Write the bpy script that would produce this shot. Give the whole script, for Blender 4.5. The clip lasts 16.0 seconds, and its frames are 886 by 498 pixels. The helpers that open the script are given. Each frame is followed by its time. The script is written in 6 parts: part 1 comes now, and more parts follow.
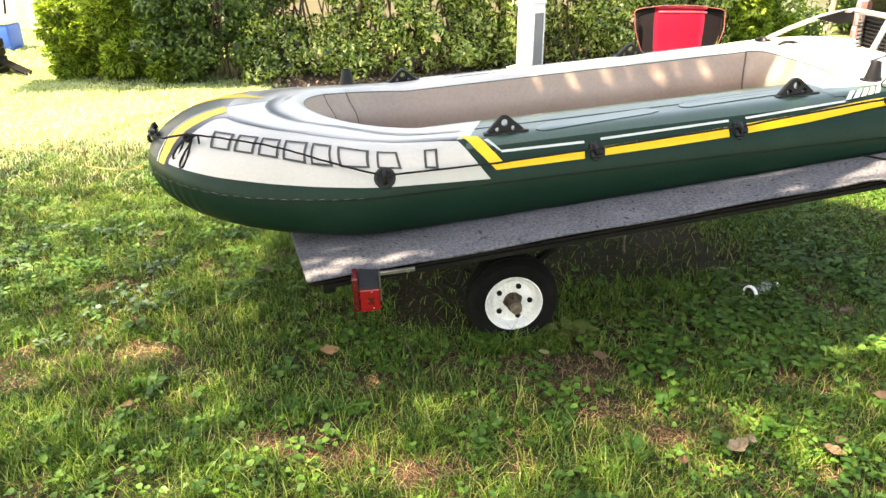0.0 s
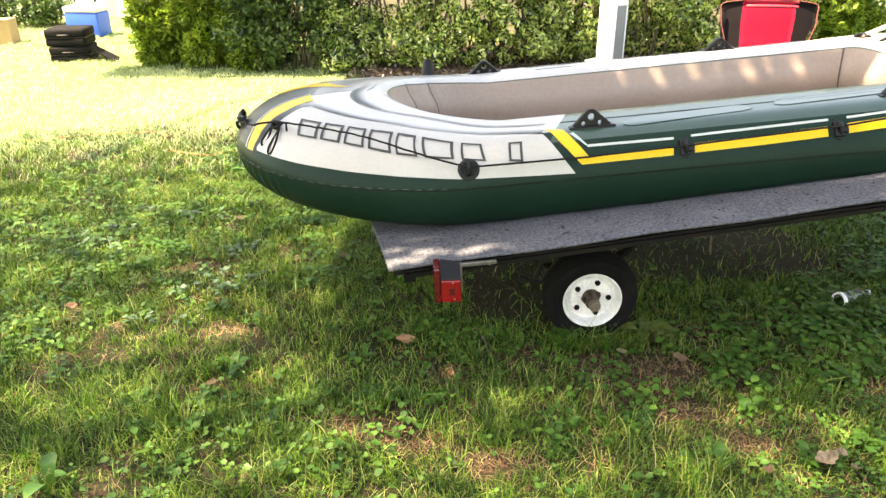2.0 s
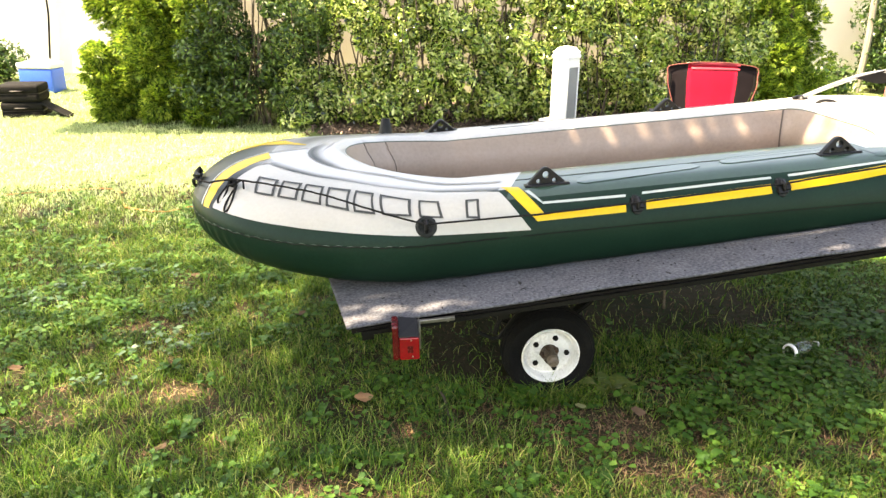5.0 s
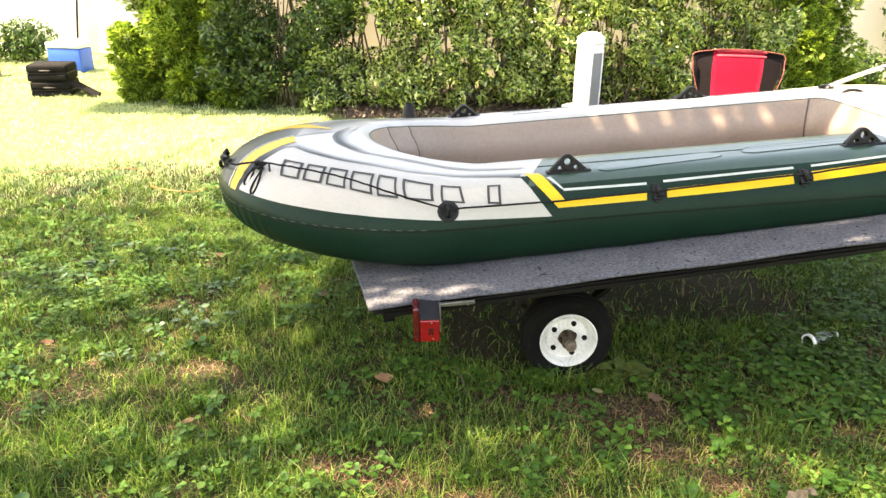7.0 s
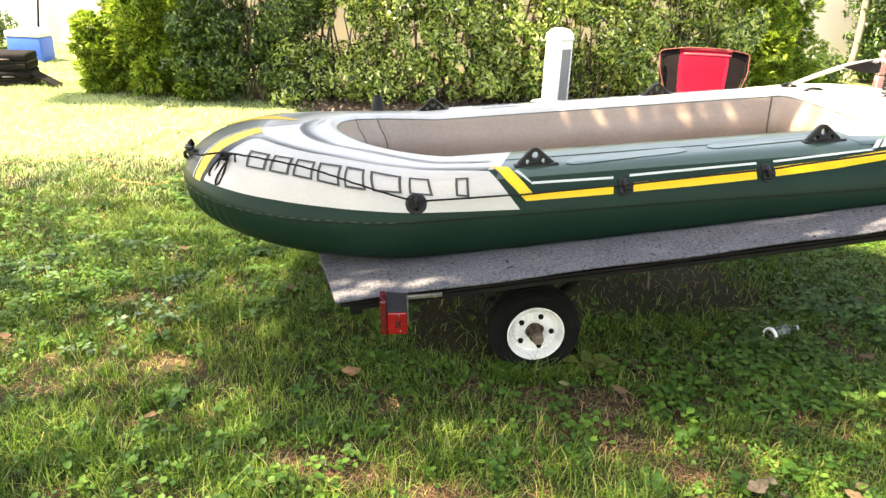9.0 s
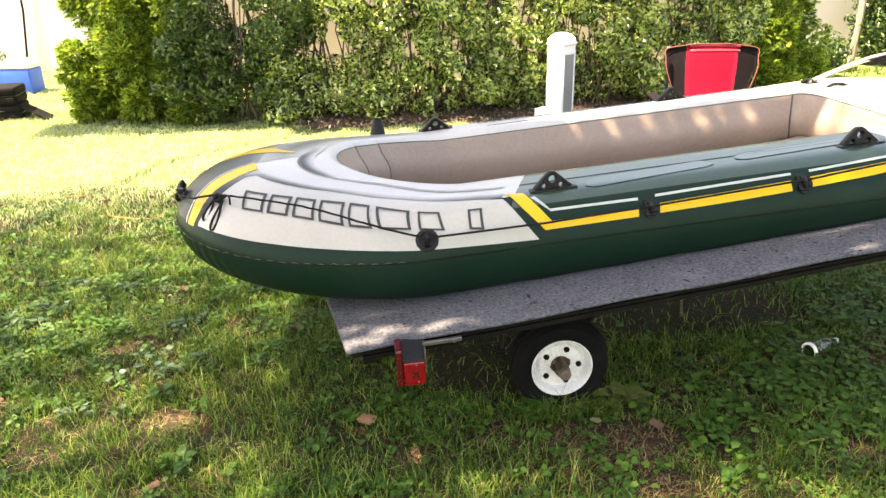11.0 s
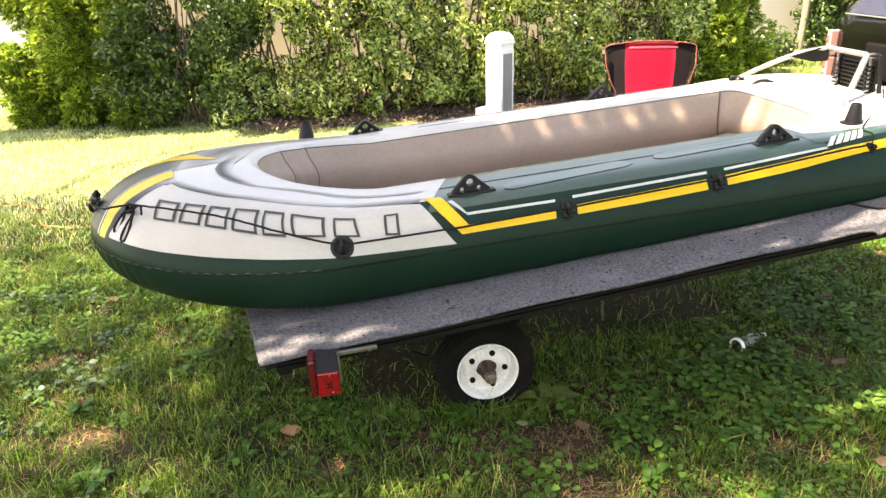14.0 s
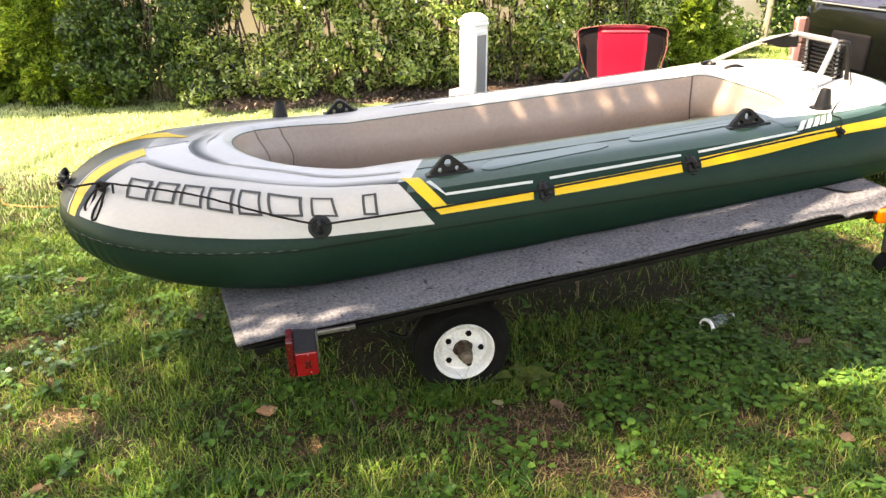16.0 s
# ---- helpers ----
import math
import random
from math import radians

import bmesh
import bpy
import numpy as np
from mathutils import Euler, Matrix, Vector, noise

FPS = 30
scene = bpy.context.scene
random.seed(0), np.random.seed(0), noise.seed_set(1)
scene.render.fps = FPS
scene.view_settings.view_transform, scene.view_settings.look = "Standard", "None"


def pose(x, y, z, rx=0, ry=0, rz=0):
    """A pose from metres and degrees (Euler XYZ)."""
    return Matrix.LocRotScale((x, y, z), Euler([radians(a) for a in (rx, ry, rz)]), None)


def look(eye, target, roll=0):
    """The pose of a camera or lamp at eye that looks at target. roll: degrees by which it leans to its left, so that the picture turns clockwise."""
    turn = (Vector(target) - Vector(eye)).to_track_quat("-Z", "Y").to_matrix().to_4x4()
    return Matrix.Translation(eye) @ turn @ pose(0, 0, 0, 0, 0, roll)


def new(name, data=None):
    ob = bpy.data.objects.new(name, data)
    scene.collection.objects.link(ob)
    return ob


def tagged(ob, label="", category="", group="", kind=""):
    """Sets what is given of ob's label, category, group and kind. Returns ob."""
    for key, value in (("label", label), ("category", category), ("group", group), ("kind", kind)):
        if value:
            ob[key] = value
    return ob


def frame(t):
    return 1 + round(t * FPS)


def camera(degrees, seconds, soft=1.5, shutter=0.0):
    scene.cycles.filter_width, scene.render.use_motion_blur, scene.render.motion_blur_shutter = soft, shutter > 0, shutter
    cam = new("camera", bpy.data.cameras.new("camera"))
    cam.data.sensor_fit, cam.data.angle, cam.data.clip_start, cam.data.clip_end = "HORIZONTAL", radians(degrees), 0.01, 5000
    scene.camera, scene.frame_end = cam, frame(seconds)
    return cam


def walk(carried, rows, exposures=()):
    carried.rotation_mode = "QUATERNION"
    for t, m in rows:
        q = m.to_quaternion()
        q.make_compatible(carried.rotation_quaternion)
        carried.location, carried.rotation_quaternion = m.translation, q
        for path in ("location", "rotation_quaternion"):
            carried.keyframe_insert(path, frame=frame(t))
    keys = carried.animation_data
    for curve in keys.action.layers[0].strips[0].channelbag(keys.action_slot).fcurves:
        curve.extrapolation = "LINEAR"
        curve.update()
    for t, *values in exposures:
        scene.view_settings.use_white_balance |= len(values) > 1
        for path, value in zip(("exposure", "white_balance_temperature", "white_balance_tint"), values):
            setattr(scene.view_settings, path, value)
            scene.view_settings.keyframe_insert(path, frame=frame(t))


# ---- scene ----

cam = camera(62.8, 16.0, 1.45)
PATH = [
    (0, (-0.617, -2.663, 1.649), (-0.394, -0.853, 0.828), -0.1),
    (0.3, (-0.638, -2.672, 1.6496), (-0.4748, -0.8582, 0.8235), -0.13),
    (0.5, (-0.652, -2.678, 1.65), (-0.507, -0.871, 0.805), -0.1),
    (0.7, (-0.6636, -2.6784, 1.6476), (-0.5575, -0.8705, 0.7998), -0.05),
    (1, (-0.681, -2.679, 1.644), (-0.628, -0.858, 0.818), -0.3),
    (1.3, (-0.693, -2.6694, 1.647), (-0.6425, -0.8456, 0.8261), 0.53),
    (1.5, (-0.701, -2.663, 1.649), (-0.665, -0.847, 0.81), 0.3),
    (1.8, (-0.6962, -2.657, 1.6478), (-0.6645, -0.8349, 0.8217), -0.1),
    (2, (-0.693, -2.653, 1.647), (-0.636, -0.838, 0.807), -0.2),
    (2.3, (-0.6894, -2.65, 1.6482), (-0.5447, -0.8278, 0.8373), 0.53),
    (2.5, (-0.687, -2.648, 1.649), (-0.516, -0.824, 0.846), 0.5),
    (2.7, (-0.687, -2.6492, 1.6518), (-0.501, -0.8168, 0.872), 0.27),
    (3, (-0.687, -2.651, 1.656), (-0.504, -0.811, 0.894), 0.6),
    (3.3, (-0.6852, -2.6534, 1.656), (-0.5091, -0.8094, 0.9017), 0.92),
    (3.5, (-0.684, -2.655, 1.656), (-0.511, -0.808, 0.908), 0.7),
    (3.7, (-0.6804, -2.6522, 1.6528), (-0.5176, -0.809, 0.8944), 0.71),
    (4, (-0.675, -2.648, 1.648), (-0.527, -0.816, 0.861), 0.4),
    (4.3, (-0.6726, -2.6294, 1.6504), (-0.5, -0.787, 0.8926), 0.83),
    (4.5, (-0.671, -2.617, 1.652), (-0.496, -0.773, 0.898), 1.3),
    (4.7, (-0.6782, -2.6322, 1.654), (-0.4874, -0.7827, 0.9179), 1.81),
    (5, (-0.689, -2.655, 1.657), (-0.517, -0.79, 0.956), 0.7),
    (5.2, (-0.693, -2.665, 1.654), (-0.557, -0.802, 0.938), 0.4),
    (7.3, (-0.698, -2.707, 1.679), (-0.58, -0.854, 0.935), 1.1),
    (7.5, (-0.689, -2.72, 1.681), (-0.54, -0.868, 0.939), 1.4),
    (7.8, (-0.683, -2.72, 1.6816), (-0.4792, -0.8717, 0.9468), 1.72),
    (8, (-0.679, -2.72, 1.682), (-0.413, -0.863, 0.989), 2.3),
    (8.3, (-0.6856, -2.7194, 1.673), (-0.4068, -0.8673, 0.9711), 1.95),
    (8.5, (-0.69, -2.719, 1.667), (-0.42, -0.868, 0.958), 1.8),
    (8.7, (-0.6904, -2.7082, 1.6634), (-0.4349, -0.8664, 0.9272), 2.63),
    (9, (-0.691, -2.692, 1.658), (-0.49, -0.849, 0.908), 2.3),
    (9.2, (-0.673, -2.668, 1.665), (-0.547, -0.813, 0.928), 1.5),
    (11.3, (-0.725, -2.448, 1.709), (-0.49, -0.61, 0.956), -2.5),
    (11.5, (-0.752, -2.45, 1.715), (-0.425, -0.632, 0.949), -2.1),
    (11.8, (-0.7694, -2.4386, 1.7174), (-0.3722, -0.6292, 0.9661), -0.7),
    (12, (-0.781, -2.431, 1.719), (-0.36, -0.613, 1.001), -1.3),
    (12.3, (-0.7528, -2.425, 1.716), (-0.3494, -0.6133, 0.9711), -1.61),
    (12.5, (-0.734, -2.421, 1.714), (-0.335, -0.602, 0.984), -1.8),
    (12.7, (-0.7004, -2.4206, 1.7152), (-0.2854, -0.6096, 0.9744), -1.3),
    (13, (-0.65, -2.42, 1.717), (-0.248, -0.608, 0.972), -0.5),
    (13.3, (-0.5882, -2.423, 1.714), (-0.1526, -0.6143, 0.978), 1.15),
    (13.5, (-0.547, -2.425, 1.712), (-0.185, -0.614, 0.945), 0.3),
    (13.8, (-0.5302, -2.4328, 1.7114), (-0.2367, -0.6062, 0.953), -1.14),
    (14, (-0.519, -2.438, 1.711), (-0.245, -0.606, 0.957), -1.5),
    (14.3, (-0.5316, -2.4446, 1.7068), (-0.2492, -0.6079, 0.968), -1.57),
    (14.5, (-0.54, -2.449, 1.704), (-0.209, -0.636, 0.929), -0.6),
    (14.7, (-0.5496, -2.4506, 1.7056), (-0.209, -0.645, 0.9173), -0.25),
    (15, (-0.564, -2.453, 1.708), (-0.237, -0.648, 0.912), -0.1),
    (15.3, (-0.5628, -2.4512, 1.705), (-0.2596, -0.6551, 0.8796), -0.56),
    (15.5, (-0.562, -2.45, 1.703), (-0.258, -0.651, 0.884), -0.6),
    (15.7, (-0.5596, -2.4452, 1.7026), (-0.2405, -0.6456, 0.8912), -0.42),
    (16, (-0.556, -2.438, 1.702), (-0.198, -0.639, 0.905), -0.2),
]
EXPOSURES = [(0.0, 2.62, 10500, 16), (9.0, 2.62, 10500, 16), (11.5, 2.40, 10500, 20), (16.0, 2.40, 10500, 20)]
walk(cam, [(t, look(eye, target, roll)) for t, eye, target, roll in PATH], EXPOSURES)

# ---- light ----
# Direction to the sun: high, to the walker's left.
SUN = Vector((-0.50, -0.10, 1.0)).normalized()
world = bpy.data.worlds.new("sky")
scene.world = world
world.use_nodes = True
wn = world.node_tree
sky = wn.nodes.new("ShaderNodeTexSky")
sky.sky_type = "NISHITA"
sky.sun_disc = False
sky.sun_elevation = math.asin(SUN.z)
sky.sun_rotation = math.atan2(SUN.x, SUN.y)
wn.links.new(sky.outputs[0], wn.nodes["Background"].inputs[0])
wn.nodes["Background"].inputs[1].default_value = 0.15
sun = new("sun", bpy.data.lights.new("sun", "SUN"))
sun.data.energy = 5.0
sun.data.angle = radians(0.55)
sun.data.color = (1.0, 0.985, 0.95)
sun.matrix_world = look(SUN * 30, (0, 0, 0))

# ---- materials ----
def mat(name, colors, rough=0.6, metal=0.0, scale=6.0, fine=60.0, bump=0.0, bump_scale=80.0, mix=0.5, coat=0.0,
        rough_var=0.1, island=0.0, obj_random=0.0, translucent=0.0, spec=0.5, detail=4.0):
    """A Principled material whose colour runs between the given colours by coarse and fine noise; island and
    obj_random let each loose piece differ in brightness."""
    m = bpy.data.materials.new(name)
    m.use_nodes = True
    nt = m.node_tree
    n, ln = nt.nodes, nt.links
    b = n["Principled BSDF"]
    tc = n.new("ShaderNodeTexCoord")
    big = n.new("ShaderNodeTexNoise")
    big.inputs["Scale"].default_value, big.inputs["Detail"].default_value = scale, detail
    small = n.new("ShaderNodeTexNoise")
    small.inputs["Scale"].default_value, small.inputs["Detail"].default_value = fine, 3.0
    for t in (big, small):
        ln.new(tc.outputs["Object"], t.inputs["Vector"])
    add = n.new("ShaderNodeMix")
    add.data_type = "FLOAT"
    add.inputs[0].default_value = mix
    ln.new(big.outputs["Fac"], add.inputs[2])
    ln.new(small.outputs["Fac"], add.inputs[3])
    fac = add.outputs[0]
    if island or obj_random:
        src = n.new("ShaderNodeNewGeometry").outputs["Random Per Island"] if island else n.new("ShaderNodeObjectInfo").outputs["Random"]
        w = n.new("ShaderNodeMix")
        w.data_type = "FLOAT"
        w.inputs[0].default_value = island or obj_random
        ln.new(fac, w.inputs[2])
        ln.new(src, w.inputs[3])
        fac = w.outputs[0]
    ramp = n.new("ShaderNodeValToRGB")
    els = ramp.color_ramp.elements
    lo, hi = (0.32, 0.68) if not (island or obj_random) else (0.2, 0.8)
    for k, c in enumerate(colors):
        p = lo + (hi - lo) * k / max(1, len(colors) - 1)
        e = els[k] if k < 2 else els.new(p)
        e.position, e.color = p, (*c, 1)
    for k, e in enumerate(els):
        e.position = lo + (hi - lo) * k / max(1, len(els) - 1)
        e.color = (*colors[min(k, len(colors) - 1)], 1)
    ln.new(fac, ramp.inputs[0])
    ln.new(ramp.outputs[0], b.inputs["Base Color"])
    b.inputs["Metallic"].default_value = metal
    b.inputs["Specular IOR Level"].default_value = spec
    if coat:
        b.inputs["Coat Weight"].default_value = coat
        b.inputs["Coat Roughness"].default_value = 0.05
    rr = n.new("ShaderNodeMapRange")
    rr.inputs["To Min"].default_value, rr.inputs["To Max"].default_value = max(0.02, rough - rough_var), min(1, rough + rough_var)
    ln.new(small.outputs["Fac"], rr.inputs["Value"])
    ln.new(rr.outputs[0], b.inputs["Roughness"])
    if bump:
        tex = n.new("ShaderNodeTexNoise")
        tex.inputs["Scale"].default_value, tex.inputs["Detail"].default_value = bump_scale, 3.0
        ln.new(tc.outputs["Object"], tex.inputs["Vector"])
        bp = n.new("ShaderNodeBump")
        bp.inputs["Strength"].default_value, bp.inputs["Distance"].default_value = bump, 0.01
        ln.new(tex.outputs["Fac"], bp.inputs["Height"])
        ln.new(bp.outputs[0], b.inputs["Normal"])
    if translucent:
        tr = n.new("ShaderNodeBsdfTranslucent")
        ln.new(ramp.outputs[0], tr.inputs["Color"])
        mx = n.new("ShaderNodeMixShader")
        mx.inputs[0].default_value = translucent
        ln.new(b.outputs[0], mx.inputs[1])
        ln.new(tr.outputs[0], mx.inputs[2])
        ln.new(mx.outputs[0], n["Material Output"].inputs["Surface"])
    return m


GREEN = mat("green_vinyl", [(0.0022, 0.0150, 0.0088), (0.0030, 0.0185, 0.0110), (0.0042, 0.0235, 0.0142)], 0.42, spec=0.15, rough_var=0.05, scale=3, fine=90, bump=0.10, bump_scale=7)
# Lighter, glossier copy of the green: sky sheen partly put into its colour.
GREEN_TOP = mat("sky_sheen_green_vinyl", [(0.009, 0.035, 0.019), (0.014, 0.044, 0.025), (0.020, 0.055, 0.033)], 0.36, coat=0.45, spec=0.45, rough_var=0.05, scale=2.2, fine=60, bump=0.10, bump_scale=6)
CREAM = mat("cream_vinyl", [(0.37, 0.358, 0.318), (0.395, 0.383, 0.343), (0.42, 0.408, 0.368)], 0.36, rough_var=0.03, scale=3, fine=70, bump=0.05, bump_scale=14)
PALE = mat("pale_grey_vinyl", [(0.40, 0.40, 0.385), (0.425, 0.425, 0.41), (0.45, 0.45, 0.435)], 0.30, rough_var=0.03, scale=3, fine=50, bump=0.05, bump_scale=12)
BEIGE = mat("beige_vinyl", [(0.245, 0.182, 0.144), (0.280, 0.213, 0.171), (0.31, 0.24, 0.196)], 0.42, rough_var=0.04, scale=2.5, fine=60, bump=0.06, bump_scale=10)
PAD = mat("sheen_grey_green_vinyl", [(0.012, 0.040, 0.025), (0.021, 0.055, 0.036)], 0.34, coat=0.55, spec=0.5, rough_var=0.03, scale=4, fine=60, bump=0.05, bump_scale=12)
CREASE = mat("dark_crease_line", [(0.06, 0.042, 0.032), (0.10, 0.075, 0.06)], 0.5, scale=20, fine=90)
SEAM = mat("pale_seam_and_glint", [(0.03, 0.06, 0.045), (0.12, 0.16, 0.13)], 0.4, scale=30, fine=120)
YELLOW = mat("yellow_print", [(0.62, 0.375, 0.003), (0.70, 0.435, 0.005)], 0.38, scale=5, fine=80)
WHITE_PRINT = mat("white_print", [(0.35, 0.39, 0.355), (0.44, 0.48, 0.44)], 0.38, scale=8, fine=90)
INK = mat("dark_grey_print", [(0.035, 0.038, 0.036), (0.055, 0.058, 0.055)], 0.4, scale=8, fine=90, spec=0.2)
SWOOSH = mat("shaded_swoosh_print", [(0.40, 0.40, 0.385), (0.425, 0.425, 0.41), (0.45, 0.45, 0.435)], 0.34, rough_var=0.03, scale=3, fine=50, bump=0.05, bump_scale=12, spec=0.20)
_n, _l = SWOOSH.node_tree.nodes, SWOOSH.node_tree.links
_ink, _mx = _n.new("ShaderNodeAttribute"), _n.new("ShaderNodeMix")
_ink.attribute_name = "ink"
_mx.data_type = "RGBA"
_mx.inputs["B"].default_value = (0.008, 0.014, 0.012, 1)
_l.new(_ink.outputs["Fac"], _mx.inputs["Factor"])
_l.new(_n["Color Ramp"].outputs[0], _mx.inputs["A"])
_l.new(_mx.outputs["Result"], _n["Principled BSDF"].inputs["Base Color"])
DARK_SWIRL = mat("dark_swirl_print", [(0.035, 0.045, 0.042), (0.075, 0.083, 0.08)], 0.32, scale=8, fine=90, spec=0.25)
BLACK_PLASTIC = mat("black_plastic", [(0.003, 0.003, 0.0034), (0.007, 0.007, 0.0075)], 0.38, scale=12, fine=120, bump=0.1, bump_scale=150, spec=0.22)
CORD = mat("black_cord", [(0.006, 0.006, 0.006), (0.018, 0.018, 0.017)], 0.8, scale=40, fine=300, bump=0.5, bump_scale=400, spec=0.15)
CARPET = mat("grey_carpet", [(0.042, 0.044, 0.051), (0.080, 0.084, 0.095), (0.115, 0.120, 0.134), (0.155, 0.160, 0.174)], 0.95, scale=9, fine=100, mix=0.76, bump=0.7, bump_scale=260, rough_var=0.04, spec=0.15)
CRUMBS = mat("dark_leaf_crumbs", [(0.012, 0.012, 0.013), (0.035, 0.034, 0.034), (0.10, 0.10, 0.10)], 0.9, scale=6, fine=60, island=0.8, spec=0.1)
PLYWOOD = mat("dark_plywood", [(0.005, 0.0045, 0.004), (0.012, 0.010, 0.008)], 0.85, scale=10, fine=90, bump=0.4, spec=0.15)
BLACK_STEEL = mat("black_painted_steel", [(0.003, 0.003, 0.003), (0.005, 0.005, 0.0045), (0.010, 0.008, 0.006)], 0.5, scale=7, fine=60, bump=0.2, bump_scale=120, spec=0.15)
ZINC = mat("zinc_steel", [(0.14, 0.135, 0.12), (0.26, 0.25, 0.23)], 0.42, metal=0.85, scale=20, fine=120, bump=0.1)
RUBBER = mat("tyre_rubber", [(0.0022, 0.0022, 0.0022), (0.0045, 0.0045, 0.0044), (0.010, 0.0095, 0.008)], 0.85, scale=9, fine=80, bump=0.3, bump_scale=120, spec=0.12)
RIM_WHITE = mat("white_rim_paint", [(0.52, 0.50, 0.46), (0.74, 0.73, 0.70), (0.80, 0.79, 0.77)], 0.42, scale=14, fine=90, bump=0.1)
HUB = mat("worn_hub_steel", [(0.028, 0.019, 0.013), (0.07, 0.05, 0.036), (0.15, 0.115, 0.085)], 0.7, metal=0.3, scale=40, fine=160, bump=0.5, bump_scale=180)
CAP_STEEL = mat("brown_cap_steel", [(0.10, 0.072, 0.052), (0.19, 0.145, 0.11)], 0.55, metal=0.3, scale=40, fine=200, bump=0.3, bump_scale=150)
RUST = mat("rusty_steel", [(0.022, 0.013, 0.009), (0.06, 0.036, 0.023), (0.13, 0.085, 0.055)], 0.85, metal=0.25, scale=30, fine=160, bump=0.6, bump_scale=180, spec=0.2)
RED_LENS = mat("red_lens", [(0.17, 0.0012, 0.005), (0.25, 0.002, 0.007)], 0.2, scale=30, fine=200, bump=0.25, bump_scale=190, coat=0.3)
DARK_LENS = mat("dark_red_lens", [(0.055, 0.0008, 0.003), (0.095, 0.0012, 0.004)], 0.25, scale=30, fine=200, bump=0.25, bump_scale=190, coat=0.2)
ORANGE_LENS = mat("orange_lens", [(0.70, 0.085, 0.006), (0.80, 0.12, 0.01)], 0.2, scale=30, fine=200, coat=0.5)
RED_CLOTH = mat("red_cloth", [(0.30, 0.002, 0.018), (0.40, 0.004, 0.028)], 0.75, scale=8, fine=220, bump=0.25, bump_scale=320, spec=0.2)
BLACK_CLOTH = mat("black_cloth", [(0.006, 0.0035, 0.0045), (0.012, 0.008, 0.009)], 0.85, scale=10, fine=220, bump=0.25, bump_scale=320, spec=0.15)
PIPING = mat("orange_grey_piping", [(0.16, 0.03, 0.025), (0.26, 0.075, 0.055)], 0.7, scale=20, fine=200)
WHITE_PAINT = mat("white_painted_wood", [(0.66, 0.66, 0.64), (0.78, 0.78, 0.76), (0.82, 0.82, 0.80)], 0.5, scale=5, fine=60, bump=0.08)
GREY_TUBE = mat("grey_aluminium", [(0.22, 0.225, 0.23), (0.34, 0.345, 0.35)], 0.36, metal=0.55, scale=14, fine=120)
CLEAR_PLASTIC = bpy.data.materials.new("clear_plastic")
CLEAR_PLASTIC.use_nodes = True
_b = CLEAR_PLASTIC.node_tree.nodes["Principled BSDF"]
_b.inputs["Base Color"].default_value = (0.93, 0.95, 0.95, 1)
_b.inputs["Roughness"].default_value = 0.05
_b.inputs["Transmission Weight"].default_value = 0.95
_b.inputs["IOR"].default_value = 1.35
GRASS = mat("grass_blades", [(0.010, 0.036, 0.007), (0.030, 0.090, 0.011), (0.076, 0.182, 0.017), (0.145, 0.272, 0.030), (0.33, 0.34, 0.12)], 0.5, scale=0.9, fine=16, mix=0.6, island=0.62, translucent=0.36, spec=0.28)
# Paler copy of the grass: full sun is put into its colour.
GRASS_SUNLIT = mat("sunlit_grass_blades", [(0.15, 0.22, 0.08), (0.29, 0.39, 0.16), (0.43, 0.53, 0.25), (0.54, 0.60, 0.35), (0.64, 0.64, 0.44)], 0.5, scale=0.9, fine=7, island=0.30, translucent=0.38, spec=0.3)
WEED = mat("broad_weed_leaves", [(0.018, 0.066, 0.010), (0.044, 0.128, 0.018), (0.095, 0.200, 0.034)], 0.5, scale=1.5, fine=20, island=0.6, translucent=0.22, spec=0.32)
# Clover colour is paled to stand for sky reflected on the leaves.
PALE_WEED = mat("sky_sheen_clover_leaves", [(0.035, 0.090, 0.032), (0.065, 0.135, 0.058), (0.12, 0.19, 0.11)], 0.38, scale=9, fine=60, island=0.6, translucent=0.2, spec=0.5)
YELLOWING = mat("yellowing_leaf", [(0.045, 0.085, 0.016), (0.085, 0.125, 0.024), (0.18, 0.19, 0.045)], 0.55, scale=16, fine=90, translucent=0.2)
THATCH = mat("dry_thatch", [(0.072, 0.032, 0.017), (0.165, 0.082, 0.043), (0.31, 0.22, 0.12)], 0.9, scale=3, fine=60, island=0.6)
# Brighter copy of the turf, with the sunlight put into its colour.
TURF_SUNLIT = mat("sunlit_turf", [(0.06, 0.090, 0.028), (0.10, 0.14, 0.045), (0.15, 0.18, 0.07), (0.19, 0.19, 0.10)], 0.95, scale=1.3, fine=26, bump=1.0, bump_scale=60, spec=0.15)
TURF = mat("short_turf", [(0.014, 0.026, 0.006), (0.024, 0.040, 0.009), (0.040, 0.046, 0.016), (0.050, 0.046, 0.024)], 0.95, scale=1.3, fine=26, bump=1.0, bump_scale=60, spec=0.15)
SOIL = mat("lawn_soil", [(0.013, 0.018, 0.006), (0.024, 0.025, 0.010), (0.038, 0.028, 0.015), (0.022, 0.027, 0.009)], 0.95, scale=1.7, fine=22, bump=1.0, bump_scale=45, spec=0.2)
DEAD_LEAF = mat("dead_leaf_brown", [(0.15, 0.085, 0.05), (0.30, 0.19, 0.12)], 0.8, scale=20, fine=120, obj_random=0.5, bump=0.3)
PALE_LEAF = mat("pale_dead_leaf", [(0.16, 0.115, 0.075), (0.30, 0.235, 0.165), (0.46, 0.38, 0.29)], 0.8, scale=14, fine=90)
